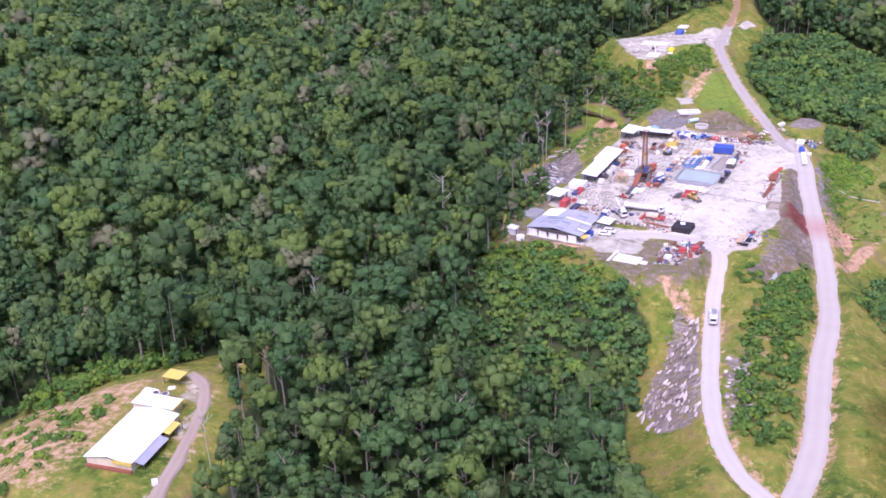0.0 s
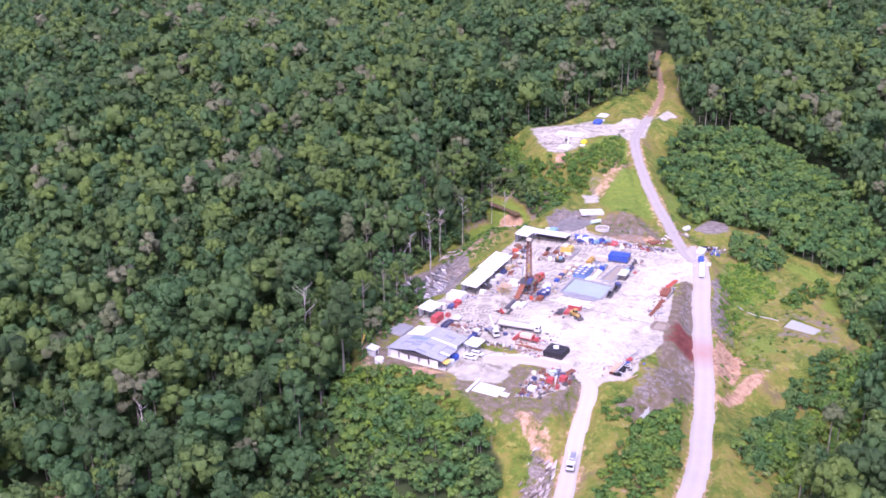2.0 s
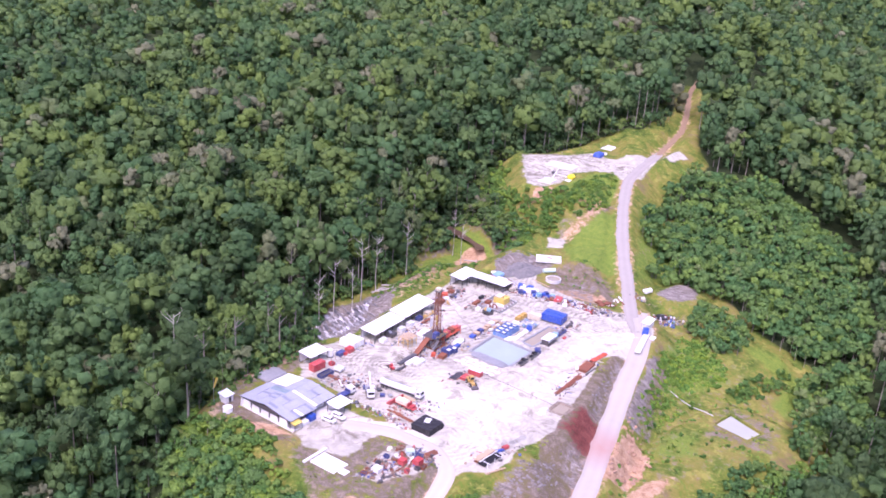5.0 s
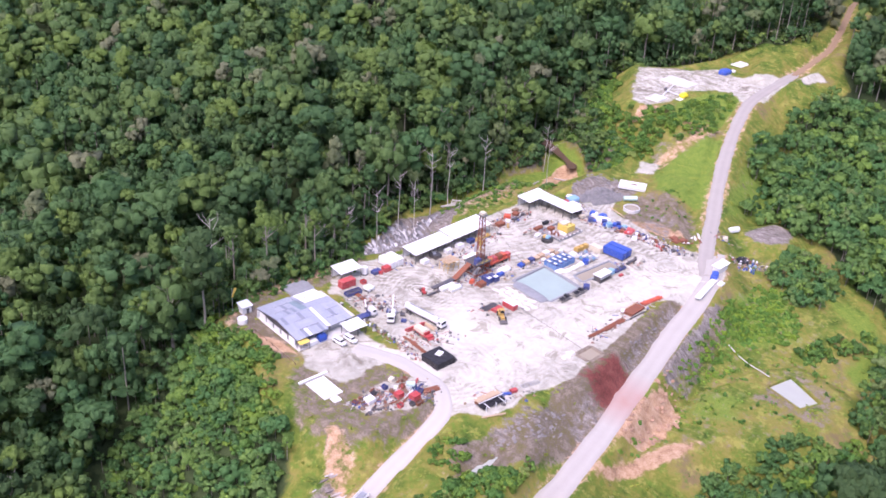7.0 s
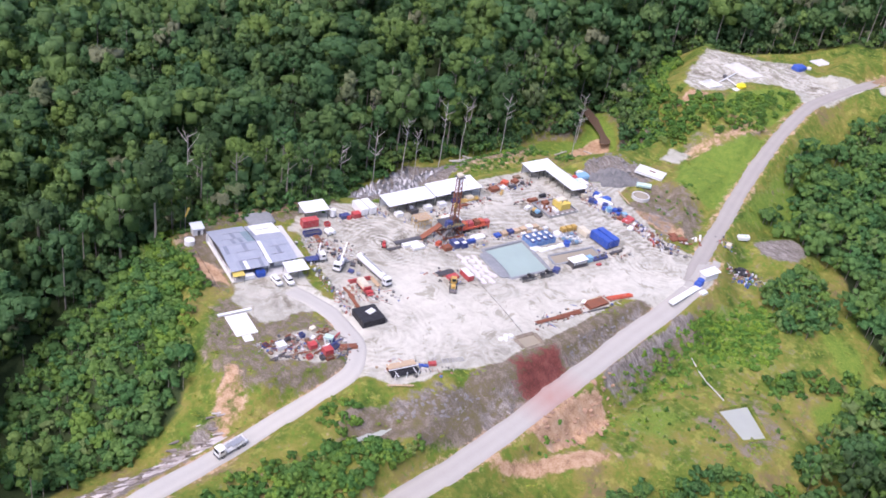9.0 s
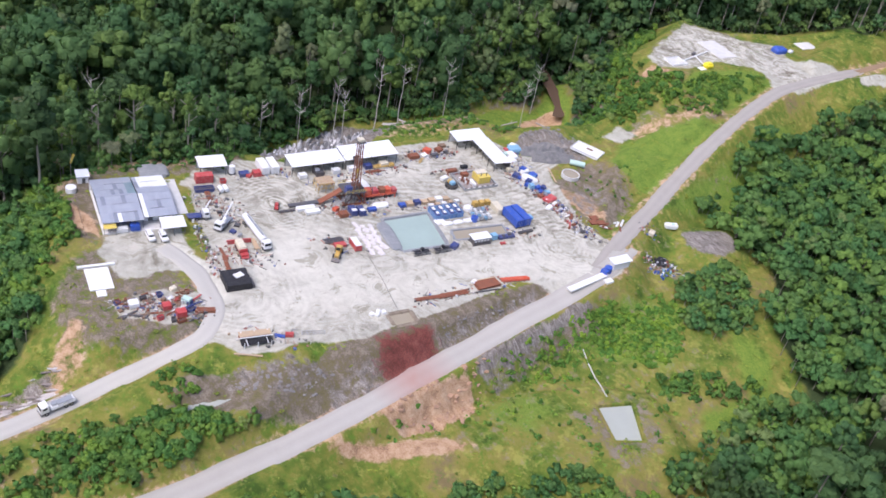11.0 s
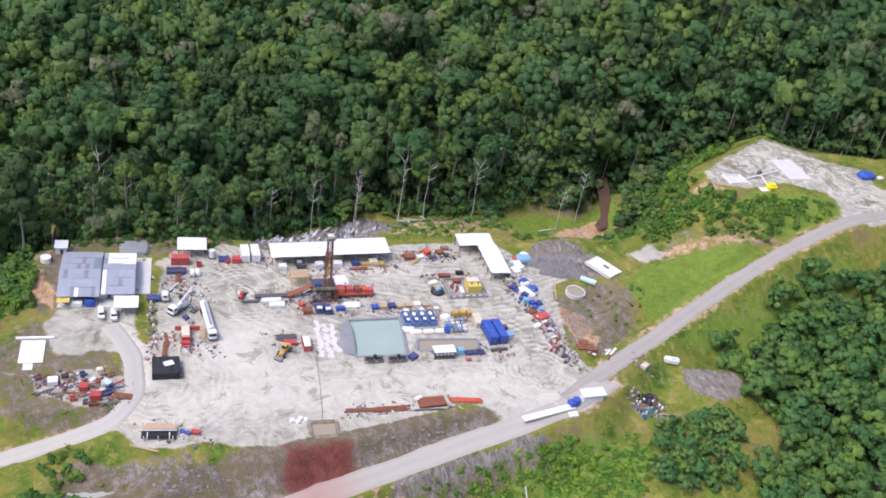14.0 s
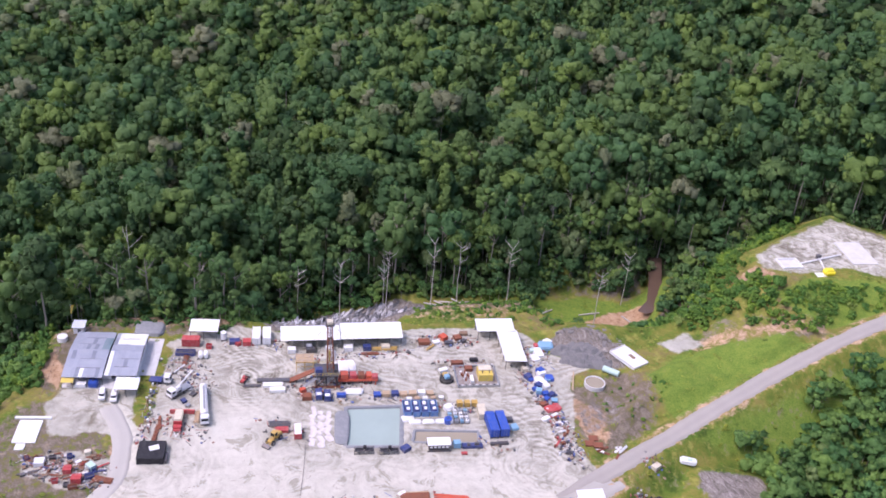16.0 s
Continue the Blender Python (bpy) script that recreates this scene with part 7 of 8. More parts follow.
cover = boxes((0, 0, 1.0, 6.8, 6.8, 2.1))
bmesh.ops.subdivide_edges(cover, edges=cover.edges[:], cuts=7, use_grid_fill=True)
for v in cover.verts:
    n = noise.noise(v.co * 0.9) * 0.28 + noise.noise(v.co * 2.6) * 0.12
    v.co += Vector((n, noise.noise(v.co + Vector((5, 0, 0))) * 0.25, 0 if v.co.z < 0.1 else n * 0.6))
part("cover", cover, BLACK, k)
patch = boxes((-0.4, 0.7, 2.32, 1.8, 2.6, 0.05, 20))
part("patch", patch, WHITE, k, "white sheet on the tarpaulin")
part("side_rail", boxes((1.6, 3.9, 0.6, 3.4, 0.6, 1.0)), STEEL, k)


def loader(x, y, rz, mat, label, s=1.0):
    l = thing("wheel_loader", x, y, rz, label, "loader", z=0)
    part("rear_body", rounded(boxes((-1.5 * s, 0, 1.3 * s, 2.4 * s, 1.7 * s, 1.1 * s)), 0.12, 2), mat, l)
    part("front_frame", rounded(boxes((1.1 * s, 0, 1.0 * s, 2.0 * s, 1.2 * s, 0.7 * s)), 0.1), mat, l)
    cab = part("cab", rounded(boxes((-0.2 * s, 0, 2.4 * s, 1.4 * s, 1.4 * s, 1.5 * s)), 0.08), mat, l)
    part("window", boxes((0.52 * s, 0, 2.5 * s, 0.05, 1.15 * s, 0.9 * s), (-0.2 * s, 0.71 * s, 2.5 * s, 1.0 * s, 0.05, 0.9 * s), (-0.2 * s, -0.71 * s, 2.5 * s, 1.0 * s, 0.05, 0.9 * s)), GLASS, cab)
    part("lift_arm", rods([((0.8 * s, q * 0.5 * s, 1.4 * s), (3.0 * s, q * 0.5 * s, 0.7 * s)) for q in (-1, 1)], 0.13 * s), mat, l)
    bk = boxes((3.4 * s, 0, 0.6 * s, 0.9 * s, 2.3 * s, 0.9 * s))
    for v in bk.verts:
        if v.co.x > 3.4 * s and v.co.z > 0.6 * s:
            v.co.z -= 0.5 * s
    part("bucket", bk, STEEL, l)
    for px in (1.5 * s, -1.6 * s):
        for q in (-1, 1):
            wheel(l, px, q * 0.95 * s, 0.7 * s, 0.45 * s)
    return l


loader(11.4, 386.3, -50, OCHRE, "ochre-yellow wheel loader standing in the yard")
loader(-16.0, 384.4, 140, RED, "small dark red loader standing in the yard", 0.62)
pipe_stack(5.4, 389.4, -14, 5.6, 7, 1, 0.16, STEEL, "dark steel drill collars in a row", z=0)
crate(8.2, 389.4, -14, 1.8, 3.4, 0.9, RED, "faded red pump skid", 0, "pump_unit")
container(10.6, 393.2, -14, 4.6, 2.0, 1.7, RED, "short red container with a white top", 0, None, False)
p = tagged(part("cover_sheet", rounded(boxes((0, 0, 0.05, 4.4, 1.9, 0.1)), 0.02), WHITE, None), "white sheet laid over a red container", "sheet")
p.matrix_world = pose(10.6, 393.2, 1.9, 0, 0, -14)
truck(19.0, 300.0, -92, 8.5, "stake", "white stake truck driving on the access road", WHITE, WHITE, -7.72, 5.0)

# drums and small bins along the fence line between yard and camp
rnd = random.Random(3)
for k in range(9):
    f = k / 8
    barrel(-23.4 + 20 * f + rnd.uniform(-.3, .3), 359.8 - 4.4 * f + rnd.uniform(-.3, .3), WHITE if k % 3 else STEEL, "white barrel along the yard edge" if k % 3 else "dark steel barrel along the yard edge")
for k in range(6):
    crate(-21 + k * 2.4, 367.2 + rnd.uniform(-1.5, 3), rnd.uniform(0, 90), rnd.uniform(.8, 1.6), rnd.uniform(.8, 1.8), rnd.uniform(.4, 1.0), (STEEL, DARK_BLUE, GALV)[k % 3], ("dark steel machine part", "dark blue machine part", "grey machine part")[k % 3] + " on the yard", 0, "machine_part")
crate(-26.5, 367.6, 40, 0.5, 5.5, 0.3, WHITE, "long white boom section on the ground", 0, "boom_section")

# scrap rows by the north sheds
for k, (x, y, sx, sy, h, m, l) in enumerate(((-19.5, 441.5, 2.2, 3.4, 1.2, RUST, "rusty machine scrap"), (-18.4, 445.2, 1.6, 2.2, 0.9, WHITE, "white engine cover among scrap"), (-20.2, 448.2, 2.4, 2.0, 1.3, ORANGE, "orange scrap machine"),
                                              (-17.2, 449.0, 1.4, 2.6, 0.8, STEEL, "dark steel scrap"), (-19.0, 452.6, 2.2, 2.2, 1.0, RUST, "rusty scrap frame"), (-16.6, 453.6, 1.2, 1.4, 1.1, STEEL, "dark steel scrap"), (-20.6, 455.4, 1.6, 2.4, 0.9, BROWN, "brown scrap timber stack"))):
    crate(x, y, -14 + 17 * (k % 3), sx, sy, h, m, l + " behind the yard", 0, "scrap")
pipe_stack(-17.6, 444.0, 30, 7.0, 3, 1, 0.13, OCHRE, "ochre pipes leaning on scrap", z=0)

# sacks, tarpaulins, barrels and pallets along the north-east yard edge
for k, (x, y, sx, sy, h, m, l) in enumerate(((-7.6, 478.2, 4.0, 5.0, 1.3, PALE_BLUE, "bright blue tarpaulin over stacked goods"), (-5.2, 474.4, 4.5, 3.0, 0.9, WHITE, "white sacks spilled beside the corner shed"), (-3.0, 472.2, 3.5, 2.6, 0.8, WHITE, "white sacks beside the corner shed"),
                                              (-10.4, 481.0, 2.2, 5.0, 0.5, WHITE, "white sheet on the yard edge"), (-6.6, 473.0, 1.6, 2.0, 0.9, GREEN_PLASTIC, "green tarpaulin bundle beside the corner shed"), (-9.0, 475.6, 2.0, 1.6, 0.6, RED, "dull red tarpaulin bundle"),
                                              (5.0, 470.4, 2.4, 2.6, 1.5, WHITE, "white sheet over pallets"), (9.2, 468.4, 5.6, 2.8, 1.5, WHITE, "white tarpaulin draped over blue goods"), (7.6, 471.8, 2.6, 2.8, 1.2, BLUE, "blue tarpaulin bundle along the yard edge"),
                                              (11.6, 466.0, 2.4, 2.0, 1.0, GREEN_PLASTIC, "pale green tarpaulin bundle"), (20.6, 466.4, 3.2, 5.0, 0.9, RED, "red tarpaulin over stacked goods"), (24.2, 462.4, 1.8, 2.6, 0.7, WHITE, "white sacks by the yard edge"))):
    tarp(x, y, -14 + 9 * (k % 4), sx, sy, h, m, l, 50 + k, z=0)
for k in range(12):
    x, y = 4.0 + k * 1.25 + rnd.uniform(-.5, .5), 467.0 + rnd.uniform(-2.4, 4.0)
    m = (BLUE, DARK_BLUE, BLUE, PALE_BLUE)[k % 4]
    crate(x, y, rnd.uniform(-30, 30), rnd.uniform(1.1, 2.0), rnd.uniform(1.2, 2.2), rnd.uniform(.7, 1.5), m, {BLUE: "bright blue steel bin", DARK_BLUE: "dark blue steel bin", PALE_BLUE: "pale blue plastic bin"}[m] + " along the yard edge", 0, "bin")
crate(1.6, 466.4, -10, 1.5, 1.7, 1.0, CREAM, "cream goods pallet by the corner shed", 0, "pallet_load")
for k in range(34):
    f = k / 33
    x, y = 14 + 28 * f + rnd.uniform(-1.4, 1.4), 464.6 + 2.0 * math.sin(f * 5) - 2.2 * f + rnd.uniform(-2.0, 2.2)
    m = (STEEL, RED, GALV, RUST, WHITE, DARK_BLUE)[rnd.randrange(6)]
    name = {STEEL: "dark steel", RED: "faded red", GALV: "grey metal", RUST: "rusty steel", WHITE: "white", DARK_BLUE: "dark blue"}[m]
    if k % 3 == 0:
        barrel(x, y, m, name + " barrel along the yard edge")
    elif k % 3 == 1:
        crate(x, y, rnd.uniform(0, 90), rnd.uniform(.7, 1.6), rnd.uniform(.8, 2.2), rnd.uniform(.35, 1.0), m, name + " parts box along the yard edge", 0, "parts_box")
    else:
        pipe_stack(x, y, rnd.uniform(-70, 70), rnd.uniform(2, 4), 3, 1, 0.1, m, name + " rods lying along the yard edge", z=0)
for k, (x, y) in enumerate(((37.4, 469.4), (39.0, 471.2), (35.8, 471.4))):
    crate(x, y, -20, 2.2, 2.6, 0.5, RUST, "rusty steel tray on the grass edge", None, "tray")
for k in range(7):
    x, y = 42 + rnd.uniform(-3, 3), 473 + rnd.uniform(-3, 4)
    pipe_stack(x, y, rnd.uniform(-60, 60), rnd.uniform(2, 4.5), 3, 1, 0.12, RUST if k % 2 else WHITE, "rusty scrap pipes beside the ridge road" if k % 2 else "white plastic scrap pipes beside the ridge road", z=None)

# gate
g = thing("gate_hut", 57.2, 458.4, -12, "white-roofed gate hut at the road junction", "hut", z=0)
part("wall", boxes((0, 0, 1.2, 2.3, 6.0, 2.4)), WHITE, g)
part("roof", moved(corrugated(3.2, 7.2, 0.5, 0.05, 0.06, 0.3), pose(0, 0, 2.6)), WHITE_SHEET, g)
part("door", boxes((-1.17, 0.6, 1.0, 0.06, 0.9, 2.0)), STEEL, g)
part("window", boxes((-1.17, -1.6, 1.5, 0.06, 1.4, 0.8)), GLASS, g)
t = thing("water_tank", 57.2, 453.0, 0, "blue water tanks beside the gate hut", "tank", z=0)
part("tank", drum(1.15, 0, 1.9, 16), BLUE, t)
part("frame", rounded(boxes((0.2, -1.6, 0.8, 2.2, 1.6, 1.6)), 0.06), BLUE, t)
w = thing("weighbridge", 57.6, 443.6, -2, "long white weighbridge deck beside the road", "weighbridge", z=-0.5)
for k in range(5):
    part("deck_panel", boxes((0, -6.6 + k * 3.3, 0.75, 2.0, 3.24, 0.5)), WHITE, w)
slab(60.4, 450.0, -10, 1.8, 2.6, 0.4, "small white concrete block by the gate", mat=WHITE)

# plates, pipes and racks along the south edge
s = thing("plate_stack", 42.8, 415.4, -14, "stack of rusty brown steel plates", "plate stack", z=0)
for k in range(4):
    part("plate", boxes((0.1 * k, 0.12 * (k % 2), 0.2 + 0.2 * k, 4.0 - 0.1 * k, 7.6 - 0.2 * k, 0.14, 1.5 * k)), RUST, s)
part("timber", boxes((-1.4, 0, 0.86, 0.3, 7.4, 0.16)), TIMBER, s)
tarp(40.6, 412.6, 10, 1.2, 2.0, 0.35, WHITE, "white sheet on the rusty plates", 61, z=0.6)
pipe_stack(45.6, 424.4, -22, 8.6, 5, 2, 0.17, ORANGE, "orange casing pipes on sleepers", z=0)
pipe_stack(41.6, 404.0, -15, 9.0, 5, 1, 0.18, RUST, "long rusty casing pipes on sleepers", z=0)
pipe_stack(39.4, 396.6, -17, 9.0, 4, 1, 0.16, RUST, "long brown casing pipes on sleepers", z=0)
pipe_stack(45.2, 413.0, -17, 9.0, 2, 1, 0.1, STEEL, "thin dark pipes along the bank top", z=0)
r = thing("pipe_rack", 29.8, 346.4, -20, "dark pipe rack with a pale timber top", "pipe rack", z=0)
for a, b in [(i, j) for i in (-2.0, 2.4) for j in (-3.4, 0, 3.4)]:
    part("post", rods([((a, b, 0), (a, b, 1.7))], 0.12, 6), WHITE, r)
for k in range(9):
    part("pipe", rod(bmesh.new(), (-1.8 + k * 0.45, -4.0, 0.7 + 0.12 * (k % 2)), (-1.8 + k * 0.45, 4.0, 0.7 + 0.12 * (k % 2)), 0.22, 8), BLACK if k > 2 else RUST, r)
for k in range(5):
    part("plank", boxes((-2.2 + 0.42 * k, 0, 1.45, 0.38, 8.0, 0.12)), TIMBER, r)
part("cross_bar", boxes((0.2, 0, 1.6, 0.25, 8.6, 0.14), (1.6, 2.6, 1.2, 2.4, 0.2, 0.14), (1.6, -2.6, 1.2, 2.4, 0.2, 0.14)), WHITE, r)
crate(32.6, 354.6, -30, 1.2, 2.0, 0.9, RED, "small red valve crate by the pipe rack", 0, "parts_box")
crate(31.6, 352.4, -50, 0.8, 2.6, 0.5, BLUE, "blue hose reel crate by the pipe rack", 0, "parts_box")
f = thing("railing", 34.6, 360.6, -28, "low steel railing frame lying at the yard edge", "railing", z=0)
part("frame", rods([((a, -3, 0.15), (a, 3, 0.15)) for a in (-.7, 0, .7)] + [((-.7, b, 0.15), (.7, b, 0.15)) for b in (-3, -1.5, 0, 1.5, 3)], 0.07, 5), GALV, f)
for k in range(4):
    tarp(36.8 + 0.9 * (k % 2), 378.2 + 1.1 * k, 20 * k, 1.2, 1.3, 0.8, WHITE, "white bulk bag beside the sump", 70 + k, z=0)
pipe_stack(33.4, 341.8, -38, 7, 2, 1, 0.12, TIMBER, "pale poles along the bank top", z=None)


# ---- scrap yard beside the access road ----
pal = ((RUST, "rusty"), (DARK_BLUE, "dark blue"), (RED, "bright red"), (PALE_BLUE, "pale blue"), (WHITE, "white"), (BROWN, "brown timber"), (STEEL, "dark steel"))
for k in range(84):
    x, y = rnd.uniform(0, 15.5), rnd.uniform(323, 344)
    if float(poly_distance(JUNKYARD, np.array([x]), np.array([y]))[0]) > -1:
        continue
    m, l = pal[rnd.choice((0, 0, 0, 1, 1, 2, 4, 5, 5, 6, 6))]
    if k % 2 == 0:
        pipe_stack(x, y, rnd.uniform(-45, 35), rnd.uniform(2.0, 5.5), 3, 1, 0.09, m, l + " pipes lying in the scrap yard", z=None)
    elif k % 4 == 1:
        skip(x, y, rnd.uniform(-30, 30), rnd.uniform(0.9, 1.6), rnd.uniform(1.0, 2.2), rnd.uniform(.5, 1.0), m, l + " open bin in the scrap yard", "scrap_bin", "bin")
    else:
        crate(x, y, rnd.uniform(0, 90), rnd.uniform(.5, 1.3), rnd.uniform(.6, 1.7), rnd.uniform(.3, .9), m, l + " scrap case in the scrap yard", None, "scrap_case")
crate(12.4, 335.8, -14, 2.2, 2.4, 1.7, RED, "bright red scrap tank in the scrap yard", None, "scrap_tank")
crate(8.4, 334.0, -14, 2.0, 2.0, 1.6, RED, "red and white scrap tank in the scrap yard", None, "scrap_tank")
crate(3.4, 327.6, -14, 2.4, 2.4, 1.3, WHITE, "white open box in the scrap yard", None, "scrap_case")
crate(8.6, 339.6, 30, 2.4, 1.6, 1.4, GREEN_PLASTIC, "pale green tank in the scrap yard", None, "scrap_tank")
pipe_stack(13.6, 341.8, -30, 5.0, 5, 2, 0.2, RUST, "rusty casing stacked in the scrap yard", z=None)
tarp(2.4, 339.4, 0, 1.6, 1.8, 0.8, CREAM, "pale yellow sack at the scrap yard edge", 81)
slab(-10.2, 325.4, -17, 9.0, 6.0, 0.3, "bright white concrete slab on the grass below the camp", mat=WHITE)
slab(-4.6, 323.2, -17, 2.4, 2.4, 0.28, "small white concrete step joined to a slab", mat=WHITE)
slab(-15.4, 327.2, -17, 0.8, 9.4, 0.5, "long low white concrete kerb", mat=WHITE)

# ---- east side ----
t = thing("old_tank", 51.4, 492.8, -35, "old white horizontal tank lying on the grass", "tank", z=height(51.4, 492.8))
part("tank", rounded(boxes((0, 0, 1.1, 1.9, 4.6, 1.9)), 0.4, 3), WHITE, t)
part("hatch", boxes((0.3, 0.4, 2.1, 0.8, 1.2, 0.12)), GREEN_PLASTIC, t)
crate(51.2, 482.4, 20, 1.8, 2.6, 1.0, CREAM, "cream broken trailer body by the road", None, "broken_trailer")
for k in range(40):
    x, y = 60.6 + rnd.uniform(-3.4, 5.0), 477.0 + rnd.uniform(-4.6, 3.4)
    blue = x > 61.5 and y < 477.5
    m = rnd.choice((BLUE, PALE_BLUE, WHITE)) if blue else rnd.choice((STEEL, BLACK, RUST, WHITE))
    barrel(x, y, m, {BLUE: "blue", PALE_BLUE: "pale blue", WHITE: "white", STEEL: "dark steel", BLACK: "black", RUST: "rusty"}[m] + " barrel in the dump heap", height(x, y))
tarp(60.0, 478.6, 20, 4.0, 5.0, 0.6, BLACK, "black plastic in the dump heap", 91)
d = thing("drain_pipe", 79.0, 425.4, 0, "thin pale drain pipe running down to the settling pond", "pipe", z=0)
pts = [(71.4, 429.0), (75.5, 427.4), (79.5, 425.6), (83.5, 423.6), (87.0, 422.0)]
part("pipe", rods([((a[0] - 79, a[1] - 425.4, height(*a) + 0.15), (b[0] - 79, b[1] - 425.4, height(*b) + 0.15)) for a, b in zip(pts, pts[1:])], 0.16, 6), CONCRETE, d)

# ---- ridge pad ----
slab(-13.0, 603.8, -14, 15.0, 9.6, 0.3, "long white concrete slab on the ridge pad", z=13.0)
c = thing("well_cellar", -13.0, 574.2, -12, "white-rimmed concrete well cellar on the ridge pad", "well cellar", z=13)
part("floor", boxes((0, 0, 0.06, 5.8, 6.8, 0.14)), CONCRETE, c)
for it in ((3.0, 0, 0.35, 0.3, 7.6, 0.7), (-3.0, 0, 0.35, 0.3, 7.6, 0.7), (0, 3.65, 0.35, 5.7, 0.3, 0.7), (0, -3.65, 0.35, 5.7, 0.3, 0.7)):
    part("rim", boxes(it), WHITE, c)
p = thing("well_pipe", -11.0, 585.0, 0, "white pipeline and black valve joining cellar and slab", "pipeline", z=13)
part("pipe", rods([((-0.8, -7, 0.5), (-2.2, 12, 0.5))], 0.3, 8), WHITE, p)
part("branch", rods([((-1.6, 2.0, 0.5), (5.6, -1.5, 0.5))], 0.28, 8), WHITE, p)
part("valve", rounded(boxes((-2.6, 2.2, 0.9, 1.3, 1.6, 1.4)), 0.15), STEEL, p)
slab(-3.6, 581.8, -14, 3.0, 6.0, 0.25, "white slab under a yellow machine on the ridge pad", z=13, mat=WHITE)
y = thing("yellow_tank", -3.4, 583.2, -14, "bright yellow rounded tank on a white slab", "tank", z=13.25)
part("tank", rounded(boxes((0, 0, 1.1, 3.2, 4.0, 2.2)), 0.7, 3), LEMON, y)
part("cap", drum(0.5, 2.15, 2.35, 12), LEMON, y)
tarp(0.2, 632.0, -14, 4.5, 6.5, 2.2, BLUE, "blue tarpaulin over stores beside the ridge road", 95)
tarp(2.6, 637.6, 0, 2.0, 2.6, 0.9, WHITE, "white sacks beside a blue tarpaulin", 96)
slab(2.0, 651.5, -14, 6.0, 9.0, 0.3, "pale concrete slab beside the ridge road")


# ---- camp in the south-west clearing ----
def camp_hall():
    h = thing("long_hall", -138.2, 211.0, -4, "long white-roofed hall with brick base and yellow trim", "building", z=-14)
    for s, z0 in ((-1, 0.0), (1, 0.0)):
        n = 14
        for k in range(n):
            sheet = moved(corrugated(7.6, 1.86, 0.45, 0.05, 0.04), pose(s * 3.7, -12.6 + k * 1.8, 3.75, 0, s * 9, 0))
            part("roof_sheet", sheet, WHITE_SHEET, h)
    part("ridge_cap", boxes((0, -0.9, 4.42, 0.6, 25.4, 0.08)), WHITE_SHEET, h)
    part("wall", boxes((-6.9, -0.9, 1.6, 0.2, 24, 3.2)), WHITE, h)
    part("wall", boxes((6.9, -0.9, 1.6, 0.2, 24, 3.2)), CREAM, h)
    part("gable_wall", boxes((0, -12.8, 1.7, 13.8, 0.2, 3.4)), CREAM, h)
    part("gable_wall", boxes((0, 11.1, 1.7, 13.8, 0.2, 3.4)), WHITE, h)
    part("brick_base", boxes((0, -13.3, 0.4, 14.2, 1.0, 0.8)), RUST, h, "red brick plinth")
    part("fascia", boxes((4.5, -13.5, 3.0, 6.0, 0.3, 1.1)), YELLOW, h, "yellow fascia")
    part("awning", moved(corrugated(3.0, 13.0, 0.5, 0.06, 0.05), pose(8.6, -5.4, 2.6, 0, 14, 0)), BLUE_SHEET, h, "grey-blue side awning")
    part("awning", moved(corrugated(2.6, 6.0, 0.5, 0.06, 0.05), pose(8.2, 5.4, 2.8, 0, 12, 0)), YELLOW, h, "yellow side awning")
    for k in range(7):
        part("post", boxes((9.6, -11 + k * 3.3, 1.2, 0.14, 0.14, 2.4)), STEEL, h)
    for k in range(5):
        part("window", boxes((7.02, -10 + k * 4.4, 1.8, 0.06, 1.8, 1.2)), GLASS, h)
    k = thing("store_building", -139.8, 227.4, -4, "white-roofed store building beside the long hall", "building", z=-14)
    for i in range(4):
        part("roof_sheet", moved(corrugated(14.0, 1.6, 0.45, 0.05, 0.04, 0.5), pose(0, -2.3 + i * 1.55, 3.0)), WHITE_SHEET, k)
    part("wall", boxes((0, 0, 1.45, 13, 5.4, 2.9)), CREAM, k)
    part("fascia", boxes((7.1, 0, 2.9, 0.3, 6.4, 0.7)), YELLOW, k, "yellow fascia")
    for i, x in enumerate((-143.6, -140.6)):
        t = thing("water_tank", x, 233.4, 0, "squat white water tank with a dark top", "tank", "camp water tanks", -14)
        part("tank", drum(1.25, 0, 2.0, 18), WHITE, t)
        part("lid", drum(0.9, 2.0, 2.15, 16), STEEL, t)
    y2 = thing("shelter", -142.0, 243.0, -6, "open shelter with a bright yellow roof", "shelter", z=-14)
    part("roof", moved(corrugated(6.0, 5.0, 0.5, 0.05, 0.06, 0.3), pose(0, 0, 2.8)), YELLOW, y2)
    for a in (-2.6, 2.6):
        for b in (-2.1, 2.1):
            part("post", boxes((a, b, 1.45, 0.14, 0.14, 2.9)), STEEL, y2)
    slab(-147.6, 237.0, -10, 4.6, 2.4, 0.3, "white concrete slab by the camp drive", z=-14, mat=WHITE)
    tarp(-141.6, 239.4, 20, 2.6, 1.4, 0.6, WHITE, "white bundle near the yellow shelter", 99, z=-14)
    crate(-124.0, 194.6, 30, 1.6, 2.0, 1.0, WHITE, "white utility box beside the camp drive", None, "utility_box")


camp_hall()


